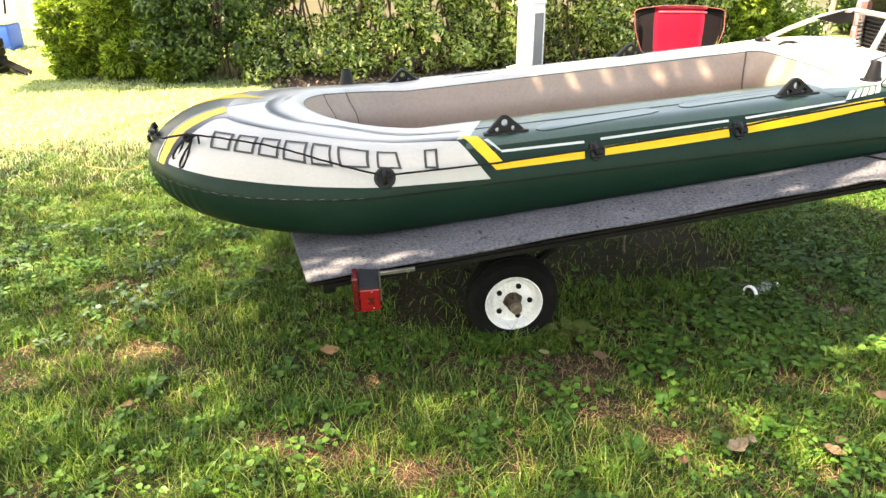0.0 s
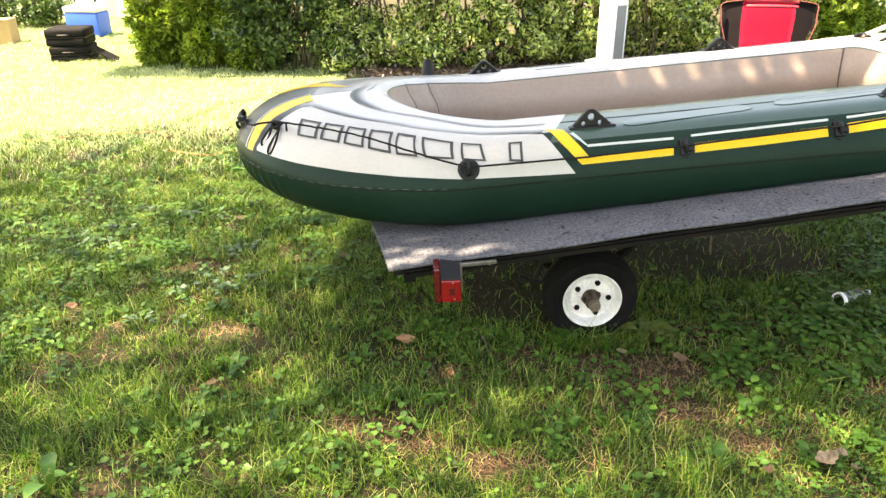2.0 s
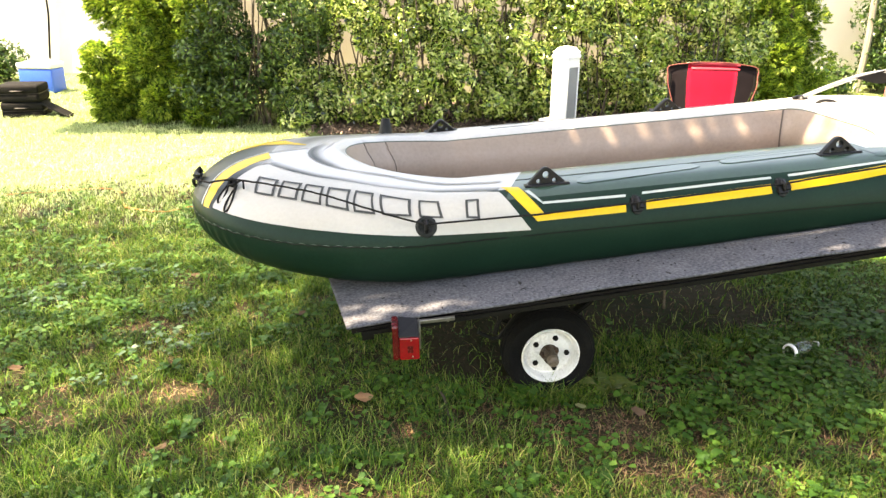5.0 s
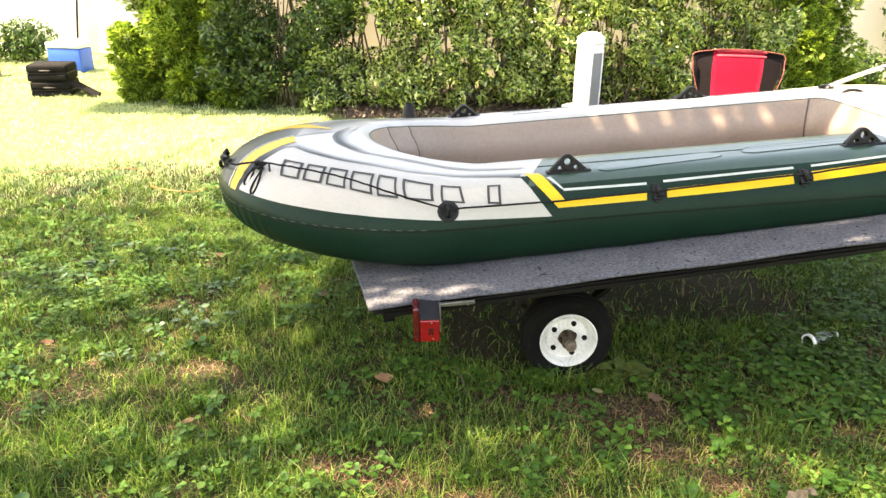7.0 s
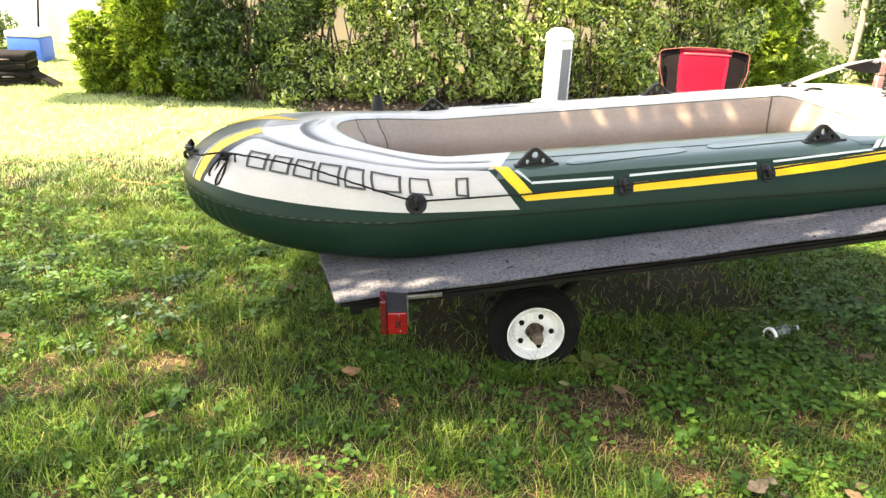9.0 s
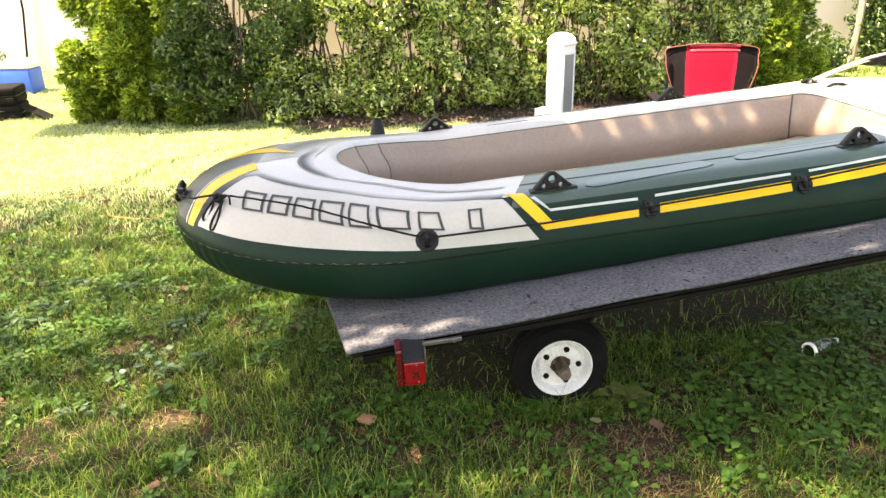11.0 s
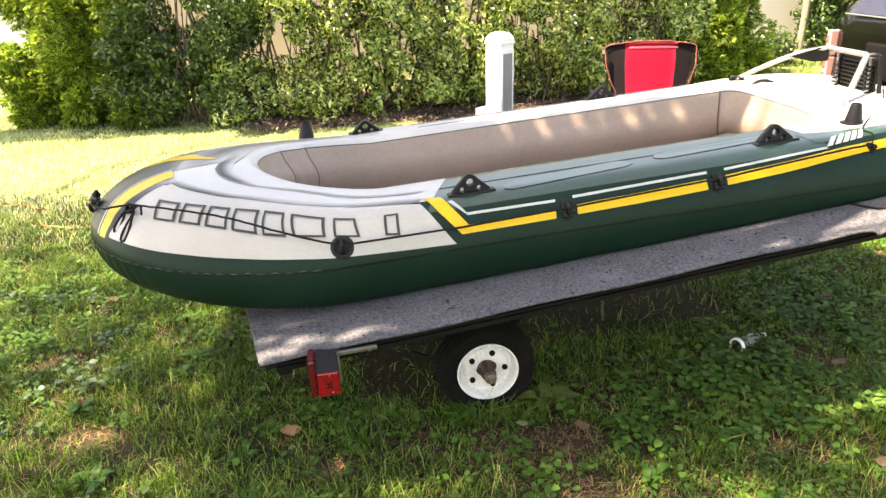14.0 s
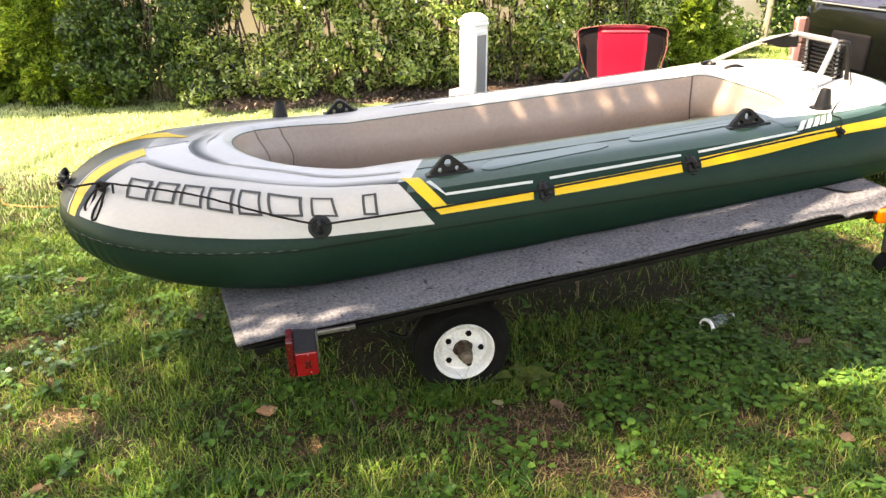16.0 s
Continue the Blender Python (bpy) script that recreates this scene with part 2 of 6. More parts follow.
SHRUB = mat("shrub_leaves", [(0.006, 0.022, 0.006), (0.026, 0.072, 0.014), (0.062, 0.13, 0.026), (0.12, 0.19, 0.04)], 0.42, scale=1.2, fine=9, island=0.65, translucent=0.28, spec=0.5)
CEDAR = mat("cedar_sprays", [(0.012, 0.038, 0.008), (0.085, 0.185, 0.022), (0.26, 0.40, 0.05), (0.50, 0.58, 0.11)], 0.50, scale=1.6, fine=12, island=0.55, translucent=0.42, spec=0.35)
# Brighter copy of the shrub leaves, with sunlight put into the colour.
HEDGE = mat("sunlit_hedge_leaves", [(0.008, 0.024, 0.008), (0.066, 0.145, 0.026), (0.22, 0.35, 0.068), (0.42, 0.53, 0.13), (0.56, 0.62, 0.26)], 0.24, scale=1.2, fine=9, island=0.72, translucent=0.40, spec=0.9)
BARK = mat("grey_brown_bark", [(0.05, 0.038, 0.028), (0.11, 0.085, 0.065)], 0.9, scale=6, fine=60, bump=0.8, bump_scale=50)
STRAW = mat("pale_straw", [(0.30, 0.30, 0.14), (0.48, 0.47, 0.28), (0.64, 0.61, 0.42)], 0.8, scale=3, fine=60, island=0.6, translucent=0.2)
PALE_BARK = mat("pale_bark", [(0.20, 0.17, 0.13), (0.34, 0.30, 0.24)], 0.9, scale=6, fine=60, bump=0.6, bump_scale=50)
LITTER = mat("dead_leaf_litter", [(0.035, 0.020, 0.013), (0.09, 0.055, 0.036), (0.26, 0.19, 0.14)], 0.85, scale=6, fine=60, island=0.7)
MULCH = mat("leaf_mulch", [(0.020, 0.013, 0.009), (0.05, 0.032, 0.021), (0.10, 0.065, 0.043)], 0.95, scale=6, fine=60, bump=1.0, bump_scale=60)
WHITE_STUCCO = mat("white_render", [(0.76, 0.75, 0.72), (0.82, 0.81, 0.79)], 0.85, scale=1.5, fine=70, bump=0.3, bump_scale=120)
STUCCO = mat("pale_render", [(0.50, 0.50, 0.46), (0.57, 0.57, 0.53)], 0.85, scale=1.5, fine=70, bump=0.3, bump_scale=120)
PINK_WALL = mat("pinkish_siding", [(0.40, 0.345, 0.275), (0.48, 0.42, 0.34)], 0.8, scale=1.5, fine=50, bump=0.1)
CAR_PAINT = mat("black_car_paint", [(0.0010, 0.0010, 0.0013), (0.0020, 0.0020, 0.0026)], 0.14, scale=2, fine=30, coat=0.25, rough_var=0.04, spec=0.3)
CAR_GLASS = mat("tinted_mirror_glass", [(0.16, 0.16, 0.20), (0.21, 0.21, 0.26)], 0.05, metal=0.75, scale=2, fine=30, rough_var=0.02, spec=1.0, coat=1.0)
BLUE_PLASTIC = mat("blue_plastic", [(0.015, 0.10, 0.52), (0.02, 0.13, 0.62)], 0.4, scale=5, fine=60)
CARDBOARD = mat("cardboard", [(0.42, 0.27, 0.13), (0.52, 0.35, 0.18)], 0.85, scale=6, fine=90)
CASE_CLOTH = mat("black_case_fabric", [(0.004, 0.004, 0.004), (0.010, 0.0095, 0.009)], 0.8, scale=10, fine=160, bump=0.3, bump_scale=250, spec=0.15)
ORANGE_CORD = mat("orange_cord", [(0.45, 0.17, 0.05), (0.60, 0.25, 0.08)], 0.6, scale=20, fine=100)

# ---- helpers for building ----
def mesh_ob(name, verts, faces, material, parent=None, label="", smooth=True, kind=""):
    me = bpy.data.meshes.new(name)
    me.from_pydata([tuple(v) for v in verts], [], [tuple(f) for f in faces])
    me.materials.append(material)
    if smooth:
        me.shade_smooth()
    ob = new(name, me)
    if parent:
        ob.parent = parent
    return tagged(ob, label=label, kind=kind)


def part(name, bm, material, parent=None, label="", smooth=False):
    """Links a bmesh as one mesh object under a thing or a part."""
    bmesh.ops.recalc_face_normals(bm, faces=bm.faces)
    me = bpy.data.meshes.new(name)
    bm.to_mesh(me)
    bm.free()
    me.materials.append(material)
    if smooth:
        me.shade_smooth()
        me.set_sharp_from_angle(angle=radians(40))
    ob = new(name, me)
    if parent:
        ob.parent = parent
    return tagged(ob, label=label)


def empty(name, m, label, category, group=""):
    ob = new(name)
    ob.matrix_world = m
    return tagged(ob, label, category, group)


def big_mesh(name, verts, tris, material, parent=None):
    """A mesh of many loose pieces from arrays, quickly."""
    me = bpy.data.meshes.new(name)
    verts = np.asarray(verts, np.float32).reshape(-1, 3)
    tris = np.asarray(tris, np.int32).reshape(-1, 3)
    me.vertices.add(len(verts))
    me.vertices.foreach_set("co", verts.ravel())
    me.loops.add(tris.size)
    me.loops.foreach_set("vertex_index", tris.ravel())
    me.polygons.add(len(tris))
    me.polygons.foreach_set("loop_start", np.arange(0, tris.size, 3, dtype=np.int32))
    me.update(calc_edges=True)
    me.materials.append(material)
    ob = new(name, me)
    if parent:
        ob.parent = parent
    return ob


def box(bm, x0, x1, y0, y1, z0, z1, bevel=0.0, seg=2, m=None):
    made = bmesh.ops.create_cube(bm, size=1)["verts"]
    for v in made:
        v.co = Vector(((x0 + x1) / 2 + v.co.x * (x1 - x0), (y0 + y1) / 2 + v.co.y * (y1 - y0), (z0 + z1) / 2 + v.co.z * (z1 - z0)))
    if bevel:
        es = list({e for v in made for e in v.link_edges})
        made = list({v for v in made} | {v for v in bmesh.ops.bevel(bm, geom=es, offset=bevel, segments=seg, affect="EDGES", profile=0.5)["verts"]})
    if m is not None:
        bmesh.ops.transform(bm, matrix=m, verts=[v for v in made if v.is_valid])
    return bm


def boxed(x0, x1, y0, y1, z0, z1, bevel=0.0, seg=2, m=None):
    return box(bmesh.new(), x0, x1, y0, y1, z0, z1, bevel, seg, m)


def lathe(profile, seg=40, axis="y"):
    """A turned shape: profile is a row of (radius, along)."""
    bm = bmesh.new()
    rings = []
    for r, a in profile:
        row = []
        for k in range(seg):
            t = 2 * math.pi * k / seg
            c, s = r * math.cos(t), r * math.sin(t)
            row.append(bm.verts.new((c, a, s) if axis == "y" else (c, s, a) if axis == "z" else (a, c, s)))
        rings.append(row)
    for p, q in zip(rings, rings[1:]):
        for k in range(seg):
            bm.faces.new((p[k], p[(k + 1) % seg], q[(k + 1) % seg], q[k]))
    closed = profile[0] == profile[-1]
    for row, (r, a) in ((rings[0], profile[0]), (rings[-1], profile[-1])):
        if r > 1e-5 and not closed:
            bm.faces.new(row)
    bmesh.ops.remove_doubles(bm, verts=bm.verts, dist=1e-6)
    return bm


def tube(points, radius, seg=8, closed=False, bm=None):
    """A round bar along points; radius may be one number or one a point."""
    bm = bm or bmesh.new()
    pts = [Vector(p) for p in points]
    n = len(pts)
    rad = radius if isinstance(radius, (list, tuple)) else [radius] * n
    rings, side = [], None
    for k, p in enumerate(pts):
        d = (pts[(k + 1) % n] - pts[k - 1]) if closed else (pts[min(k + 1, n - 1)] - pts[max(k - 1, 0)])
        d.normalize()
        side = (side - d * side.dot(d)) if side else d.orthogonal()
        if side.length < 1e-6:
            side = d.orthogonal()
        side.normalize()
        up = d.cross(side)
        rings.append([bm.verts.new(p + rad[k] * (math.cos(2 * math.pi * j / seg) * side + math.sin(2 * math.pi * j / seg) * up)) for j in range(seg)])
    for k in range(n if closed else n - 1):
        a, b = rings[k], rings[(k + 1) % n]
        for j in range(seg):
            bm.faces.new((a[j], a[(j + 1) % seg], b[(j + 1) % seg], b[j]))
    if not closed:
        bm.faces.new(rings[0])
        bm.faces.new(rings[-1])
    return bm


def smooth_line(points, steps=8):
    """A Catmull-Rom curve through points."""
    p = [Vector(q) for q in points]
    p = [2 * p[0] - p[1]] + p + [2 * p[-1] - p[-2]]
    out = []
    for a, b, c, d in zip(p, p[1:], p[2:], p[3:]):
        for k in range(steps):
            t = k / steps
            out.append(0.5 * ((2 * b) + (c - a) * t + (2 * a - 5 * b + 4 * c - d) * t * t + (3 * b - a - 3 * c + d) * t ** 3))
    out.append(p[-2])
    return out


def field(x, y, scale, seed):
    """Smooth random values from 0 to 1 over the ground."""
    rng = np.random.RandomState(seed)
    g = rng.rand(256, 256)
    u, v = np.asarray(x) / scale + 100, np.asarray(y) / scale + 100
    i, j = np.floor(u).astype(int), np.floor(v).astype(int)
    a, b = u - i, v - j
    a, b = a * a * (3 - 2 * a), b * b * (3 - 2 * b)
    i, j, i1, j1 = i % 256, j % 256, (i + 1) % 256, (j + 1) % 256
    return (g[i, j] * (1 - a) + g[i1, j] * a) * (1 - b) + (g[i, j1] * (1 - a) + g[i1, j1] * a) * b



# ---- boat and trailer frame of reference: nose up by some degrees, the deck a little steeper than the boat ----
PITCH = 5.0
TM = pose(0, 0, 0, 0, -PITCH, 0)
DECK_W, V0 = 0.58, 0.600


def deck_w(u):
    return 0.575 + 0.050 * (min(u, 1.62) + 0.77)


def sag(u, v):
    """Lowers the deck's middle, so that the boat's floor fits the camera's view."""
    return 0.055 * min(1, max(0, u / 0.4)) * min(1, max(0, (1.60 - u) / 0.12)) * min(1, max(0, (0.58 - abs(v - V0)) / 0.10))


# ---- the inflatable boat: loops of the outer edge and of the well, and a section between them ----
HALF_W, R = 0.745, 0.168
BOW_U, STERN_U, TIP_U, TAIL_U = -0.45, 1.45, -1.435, 2.20
WELL_NEAR = 0.32          # near tube broadened to fit the camera's view
WELL_HALF, WELL_BOW, WELL_STERN, WELL_TIP, WELL_TAIL = 0.44, -0.25, 1.40, -0.74, 1.60
NS, NB = 60, 220


def loop_point(k, part_no):
    """Outer and inner points and the fraction round: 0 near side, 1 bow, 2 far side, 3 stern."""
    def arc(c, length, half, n, t):
        a = math.pi * (t - 0.5)
        e = 2 / n
        v = half * math.copysign(abs(math.sin(a)) ** e, math.sin(a))
        return c + length * abs(math.cos(a)) ** e, v * WELL_NEAR / WELL_HALF if v < 0 and half == WELL_HALF else v
    if part_no == 0:
        u = STERN_U + (BOW_U - STERN_U) * k
        return (u, -HALF_W), (WELL_STERN + (WELL_BOW - WELL_STERN) * k, -WELL_NEAR)
    if part_no == 1:
        return arc(BOW_U, TIP_U - BOW_U, HALF_W, 2.25, k), arc(WELL_BOW, WELL_TIP - WELL_BOW, WELL_HALF, 2.0, k)
    if part_no == 2:
        u = BOW_U + (STERN_U - BOW_U) * k
        return (u, HALF_W), (WELL_BOW + (WELL_STERN - WELL_BOW) * k, WELL_HALF)
    (u, v), (u2, v2) = arc(STERN_U, TAIL_U - STERN_U, HALF_W, 2.6, 1 - k), arc(WELL_STERN, WELL_TAIL - WELL_STERN, WELL_HALF, 6.0 if k < 0.5 else 3.5, 1 - k)
    return (u, v), (u2, v2)


def hull_rise(u):
    return 0.135 * max(0.0, -0.45 - u) ** 1.6 + 0.03 * max(0.0, u - 1.5) ** 2


stations = []
for part_no, count in ((0, NS), (1, NB), (2, NS), (3, NB)):
    for k in range(count):
        o, i = loop_point(k / count, part_no)
        stations.append((Vector((o[0], V0 + o[1])), Vector((i[0], V0 + i[1]))))
SN = len(stations)
outward, along = [], [0.0]
for k in range(SN):
    d = stations[(k + 1) % SN][0] - stations[k - 1][0]
    nrm = Vector((d.y, -d.x)).normalized()
    nrm = -nrm if nrm.dot(stations[k][0] - stations[k][1]) < 0 else nrm
    way = (stations[k][0] - stations[k][1])
    outward.append((nrm, way.length, (way.normalized() + nrm * 1.5).normalized()))
    along.append(along[-1] + (stations[(k + 1) % SN][0] - stations[k][0]).length)


def tube_r(u):
    """The tube is slimmer towards the bow's tip."""
    t = min(1.0, max(0.0, (-0.6 - u) / 0.9))
    return R - 0.012 * t * t * (3 - 2 * t)


def slope_r(u):
    """How far inward the upper curve runs: the bow slopes back over a wide curve."""
    t = min(1.0, max(0.0, (-0.2 - u) / 0.85))
    return tube_r(u) + 0.18 * t * t * (3 - 2 * t)


def arc_point(r, deg, rp=None):
    """Inward and height on the outer arc; the lower half is squarer, to fit the camera's view."""
    a = math.radians(deg)
    e = 1.0 if deg >= 0 else 2 / 2.2
    wide = r if deg < 0 or rp is None else rp
    return wide - wide * abs(math.cos(a)) ** e, r * math.copysign(abs(math.sin(a)) ** e, math.sin(a))


def section(depth, u):
    """The tube's section as (inward, height over the tube's bottom, zone)."""
    r2 = 0.07
    R, RP = tube_r(u), slope_r(u)
    out = [(depth * (1 - t) + R * t, -R, "base") for t in (0.0, 0.5)]
    out += [(*arc_point(R, -90 + 172 * t / 22, RP), "hull" if t < 19 else "shoulder") for t in range(22)]
    top = depth - r2
    out += [(RP - RP * math.cos(math.radians(82)) + (top - RP + RP * math.cos(math.radians(82))) * t / 6,
             R * (1 - (1 - math.sin(math.radians(82))) * (1 - t / 6)) - 0.03 * max(0, depth - 0.4) * (t / 6) ** 2, "top") for t in range(6)]
    drop = 0.03 * max(0, depth - 0.4)
    out += [(top + r2 * math.sin(a), R - drop - r2 + r2 * math.cos(a), "lip" if a < 0.7 else "wall") for a in (math.radians(90 * t / 5) for t in range(5))]
    low, high = -R + 0.05, R - drop - r2
    out += [(depth + 0.035 * math.sin(math.pi * t / 7), high + (low - high) * t / 7, "wall") for t in range(8)]
    return [(p, h + R, z) for p, h, z in out]


def hull_point(q, deg, off=0.0):
    """A place on the outer tube: q metres round from the near side's stern end, deg from the widest line upwards."""
    q = q % along[-1]
    k = max(0, int(np.searchsorted(along, q)) - 1)
    f = (q - along[k]) / (along[k + 1] - along[k])
    o = stations[k][0].lerp(stations[(k + 1) % SN][0], f)
    inn = stations[k][1].lerp(stations[(k + 1) % SN][1], f)
    n2 = outward[k][0].lerp(outward[(k + 1) % SN][0], f).normalized()
    way = (o - inn).normalized()
    R, RP = tube_r(o.x), slope_r(o.x)
    if deg <= 82:
        a = math.radians(deg)
        (p, h), nn = arc_point(R, deg, RP), Vector((n2.x * math.cos(a), n2.y * math.cos(a), math.sin(a)))
    else:
        p82 = RP - RP * math.cos(math.radians(82))
        depth = (o - inn).length
        top = depth - 0.07
        p = min(p82 + math.radians(deg - 82) * R, top)
        t = (p - p82) / max(1e-3, top - p82)
        h = R * (1 - (1 - math.sin(math.radians(82))) * (1 - t)) - 0.03 * max(0, depth - 0.4) * t * t
        nn = Vector((0, 0, 1))
    c = o - way * p
    w = DECK_W + R + h + hull_rise(o.x)
    return Vector((c.x, c.y, max(w, deck_w(c.x) + 0.002 if -0.77 < c.x < 2.4 else -1))) + nn * off


boat = empty("inflatable_boat", TM, "green and cream inflatable vinyl boat on a flat trailer", "boat")
secs = [section((o - i).length, o.x) for o, i in stations]
MS = len(secs[0])
CREASES = (211, 233)      # where the far wall folds as it turns in to the bow
grid = []
for k, (o, i) in enumerate(stations):
    way = (o - i).normalized()
    rise = hull_rise(o.x)
    row = []
    pleat = max(0.0, 1 - abs(along[k] - 3.05) / 0.42) ** 0.5
    for j, (p, h, z) in enumerate(secs[k]):
        if z == "hull" and j < 14:
            p = p + 0.0055 * pleat * math.sin(along[k] * 2 * math.pi / 0.055 + 0.6 * math.sin(along[k] * 19)) * math.sin(math.pi * max(0, j - 3) / 11)
        if z == "wall":
            p -= 0.010 * sum(math.exp(-((k - kc) / 2.2) ** 2) for kc in CREASES) - 0.010 * math.exp(-((k - 222) / 6.0) ** 2)
        c = o - way * p
        w = DECK_W + h + rise
        if -0.77 < c.x < 2.4:
            w = max(w, deck_w(c.x) + (0.004 - sag(c.x, c.y) if z == "wall" else 0.002))
        row.append(Vector((c.x, c.y, w)))
    grid.append(row)
names = [z for *_, z in secs[0]]
def skin(name, tags, ks, matl, label):
    cols = [j for j in range(MS) if names[j] in tags]
    cols = cols + ([cols[-1] + 1] if cols[-1] + 1 < MS else [])
    ks = list(ks)
    verts = [grid[k % SN][j] for k in ks for j in cols]
    c = len(cols)
    faces = [(k * c + j, k * c + j + 1, (k + 1) * c + j + 1, (k + 1) * c + j) for k in range(len(ks) - 1) for j in range(c - 1)]
    return mesh_ob(name, verts, faces, matl, boat, label)


K_BOW, K_BOW2 = int(NS * 0.86), NS + NB + int(NS * 0.14)
K_ST, K_ST2 = NS + NB + int(NS * 0.96), SN + 2
skin("hull", ("base", "hull"), range(SN + 1), GREEN, "glossy dark green tube skin")
skin("shoulder", ("shoulder",), range(K_BOW, K_ST2 + 1), GREEN, "green tube shoulder")
skin("bow_top", ("top", "lip"), range(K_BOW, K_BOW2 + 1), PALE, "pale printed bow top")
# the far tube's sky glare is painted as pale vinyl
skin("side_top", ("top", "lip"), range(K_BOW2, K_ST + 1), PALE, "tube top coloured pale for sky glare")
skin("stern_top", ("top", "lip"), range(K_ST, K_ST2 + 1), PALE, "white stern top in the sun")
skin("side_top", ("shoulder", "top", "lip"), range(K_ST2, SN + K_BOW + 1), GREEN_TOP, "green tube top lightened for its sky sheen")
skin("well_wall", ("wall",), range(SN + 1), BEIGE, "puffed beige inner wall")
floor_rows = [grid[k][MS - 1] for k in range(SN)]
mid = Vector((0.4, V0, DECK_W + 0.052))
mesh_ob("boat_floor", floor_rows + [mid], [(k, (k + 1) % SN, SN) for k in range(SN)], BEIGE, boat, "beige boat floor", smooth=False)


def along_line(pts, n):
    """n points evenly spread along a row of (q, deg)."""
    p = np.array(pts, float)
    d = np.r_[0, np.cumsum(np.hypot(np.diff(p[:, 0]), np.diff(p[:, 1]) / 340))]
    t = np.linspace(0, d[-1], n)
    return [(float(np.interp(x, d, p[:, 0])), float(np.interp(x, d, p[:, 1]))) for x in t]


def print_band(name, low, high, matl, label="", off=0.0022, rows=6, step=0.03):
    """A thin printed field on the tube between two lines."""
    n = max(3, int(abs(low[-1][0] - low[0][0]) / step) + 2)
    a, b = along_line(low, n), along_line(high, n)
    verts = [hull_point(p[0] + (r[0] - p[0]) * j / rows, p[1] + (r[1] - p[1]) * j / rows, off) for p, r in zip(a, b) for j in range(rows + 1)]
    m = rows + 1
    faces = [(k * m + j, k * m + j + 1, (k + 1) * m + j + 1, (k + 1) * m + j) for k in range(n - 1) for j in range(rows)]
    return mesh_ob(name, verts, faces, matl, boat, label)


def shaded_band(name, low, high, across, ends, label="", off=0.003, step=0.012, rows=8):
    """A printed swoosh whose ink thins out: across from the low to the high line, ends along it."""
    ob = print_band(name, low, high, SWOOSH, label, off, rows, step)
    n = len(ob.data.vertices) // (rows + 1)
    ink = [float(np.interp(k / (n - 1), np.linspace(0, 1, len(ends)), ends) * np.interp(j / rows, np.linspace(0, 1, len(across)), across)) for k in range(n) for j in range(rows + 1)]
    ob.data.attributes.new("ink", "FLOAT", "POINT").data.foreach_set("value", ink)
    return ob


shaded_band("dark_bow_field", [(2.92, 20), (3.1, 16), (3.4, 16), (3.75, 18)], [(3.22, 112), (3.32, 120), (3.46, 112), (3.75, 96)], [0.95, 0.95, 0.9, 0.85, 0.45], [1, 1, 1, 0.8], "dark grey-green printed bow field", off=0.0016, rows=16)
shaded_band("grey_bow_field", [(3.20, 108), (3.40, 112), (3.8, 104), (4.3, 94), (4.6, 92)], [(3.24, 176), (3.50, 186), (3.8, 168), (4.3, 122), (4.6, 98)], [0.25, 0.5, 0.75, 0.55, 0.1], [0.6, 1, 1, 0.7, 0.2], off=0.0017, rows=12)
print_band("bow_panel", [(1.51, 14), (1.67, 16), (1.87, 19), (2.06, 22.5), (2.26, 24.5), (2.46, 25), (2.70, 23.5), (2.84, 22)],
           [(1.655, 77), (1.76, 83), (2.02, 92), (2.28, 93), (2.54, 102), (2.76, 99), (2.92, 94), (2.98, 82)], CREAM, "large cream printed bow panel", rows=14)
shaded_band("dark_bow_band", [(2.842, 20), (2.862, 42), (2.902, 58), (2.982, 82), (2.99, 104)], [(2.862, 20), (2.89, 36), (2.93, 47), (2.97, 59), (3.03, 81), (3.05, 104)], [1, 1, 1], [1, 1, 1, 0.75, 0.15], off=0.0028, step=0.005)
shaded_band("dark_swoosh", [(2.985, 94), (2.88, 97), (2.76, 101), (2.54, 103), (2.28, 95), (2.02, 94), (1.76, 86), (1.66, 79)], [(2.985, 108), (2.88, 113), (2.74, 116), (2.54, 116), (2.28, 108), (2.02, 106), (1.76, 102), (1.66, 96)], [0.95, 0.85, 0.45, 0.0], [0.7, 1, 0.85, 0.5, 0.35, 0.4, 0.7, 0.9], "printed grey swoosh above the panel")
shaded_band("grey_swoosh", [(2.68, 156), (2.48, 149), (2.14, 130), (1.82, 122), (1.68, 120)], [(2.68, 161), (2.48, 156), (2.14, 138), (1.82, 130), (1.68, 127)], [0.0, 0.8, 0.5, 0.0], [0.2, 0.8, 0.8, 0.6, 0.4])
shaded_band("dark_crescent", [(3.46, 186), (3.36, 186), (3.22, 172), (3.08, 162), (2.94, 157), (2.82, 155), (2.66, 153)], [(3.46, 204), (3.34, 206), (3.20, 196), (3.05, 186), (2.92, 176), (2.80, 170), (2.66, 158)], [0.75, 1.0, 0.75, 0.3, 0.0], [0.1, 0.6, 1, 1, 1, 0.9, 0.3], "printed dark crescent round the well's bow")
print_band("yellow_bow_stripe", [(2.862, 19), (2.885, 34), (2.925, 46), (2.965, 58), (2.995, 70), (3.035, 82), (3.07, 104)],
           [(2.91, 18), (2.945, 32), (3.0, 44), (3.06, 58), (3.11, 70), (3.16, 86), (3.20, 104)], YELLOW, "yellow bow stripe", off=0.0034, step=0.005)
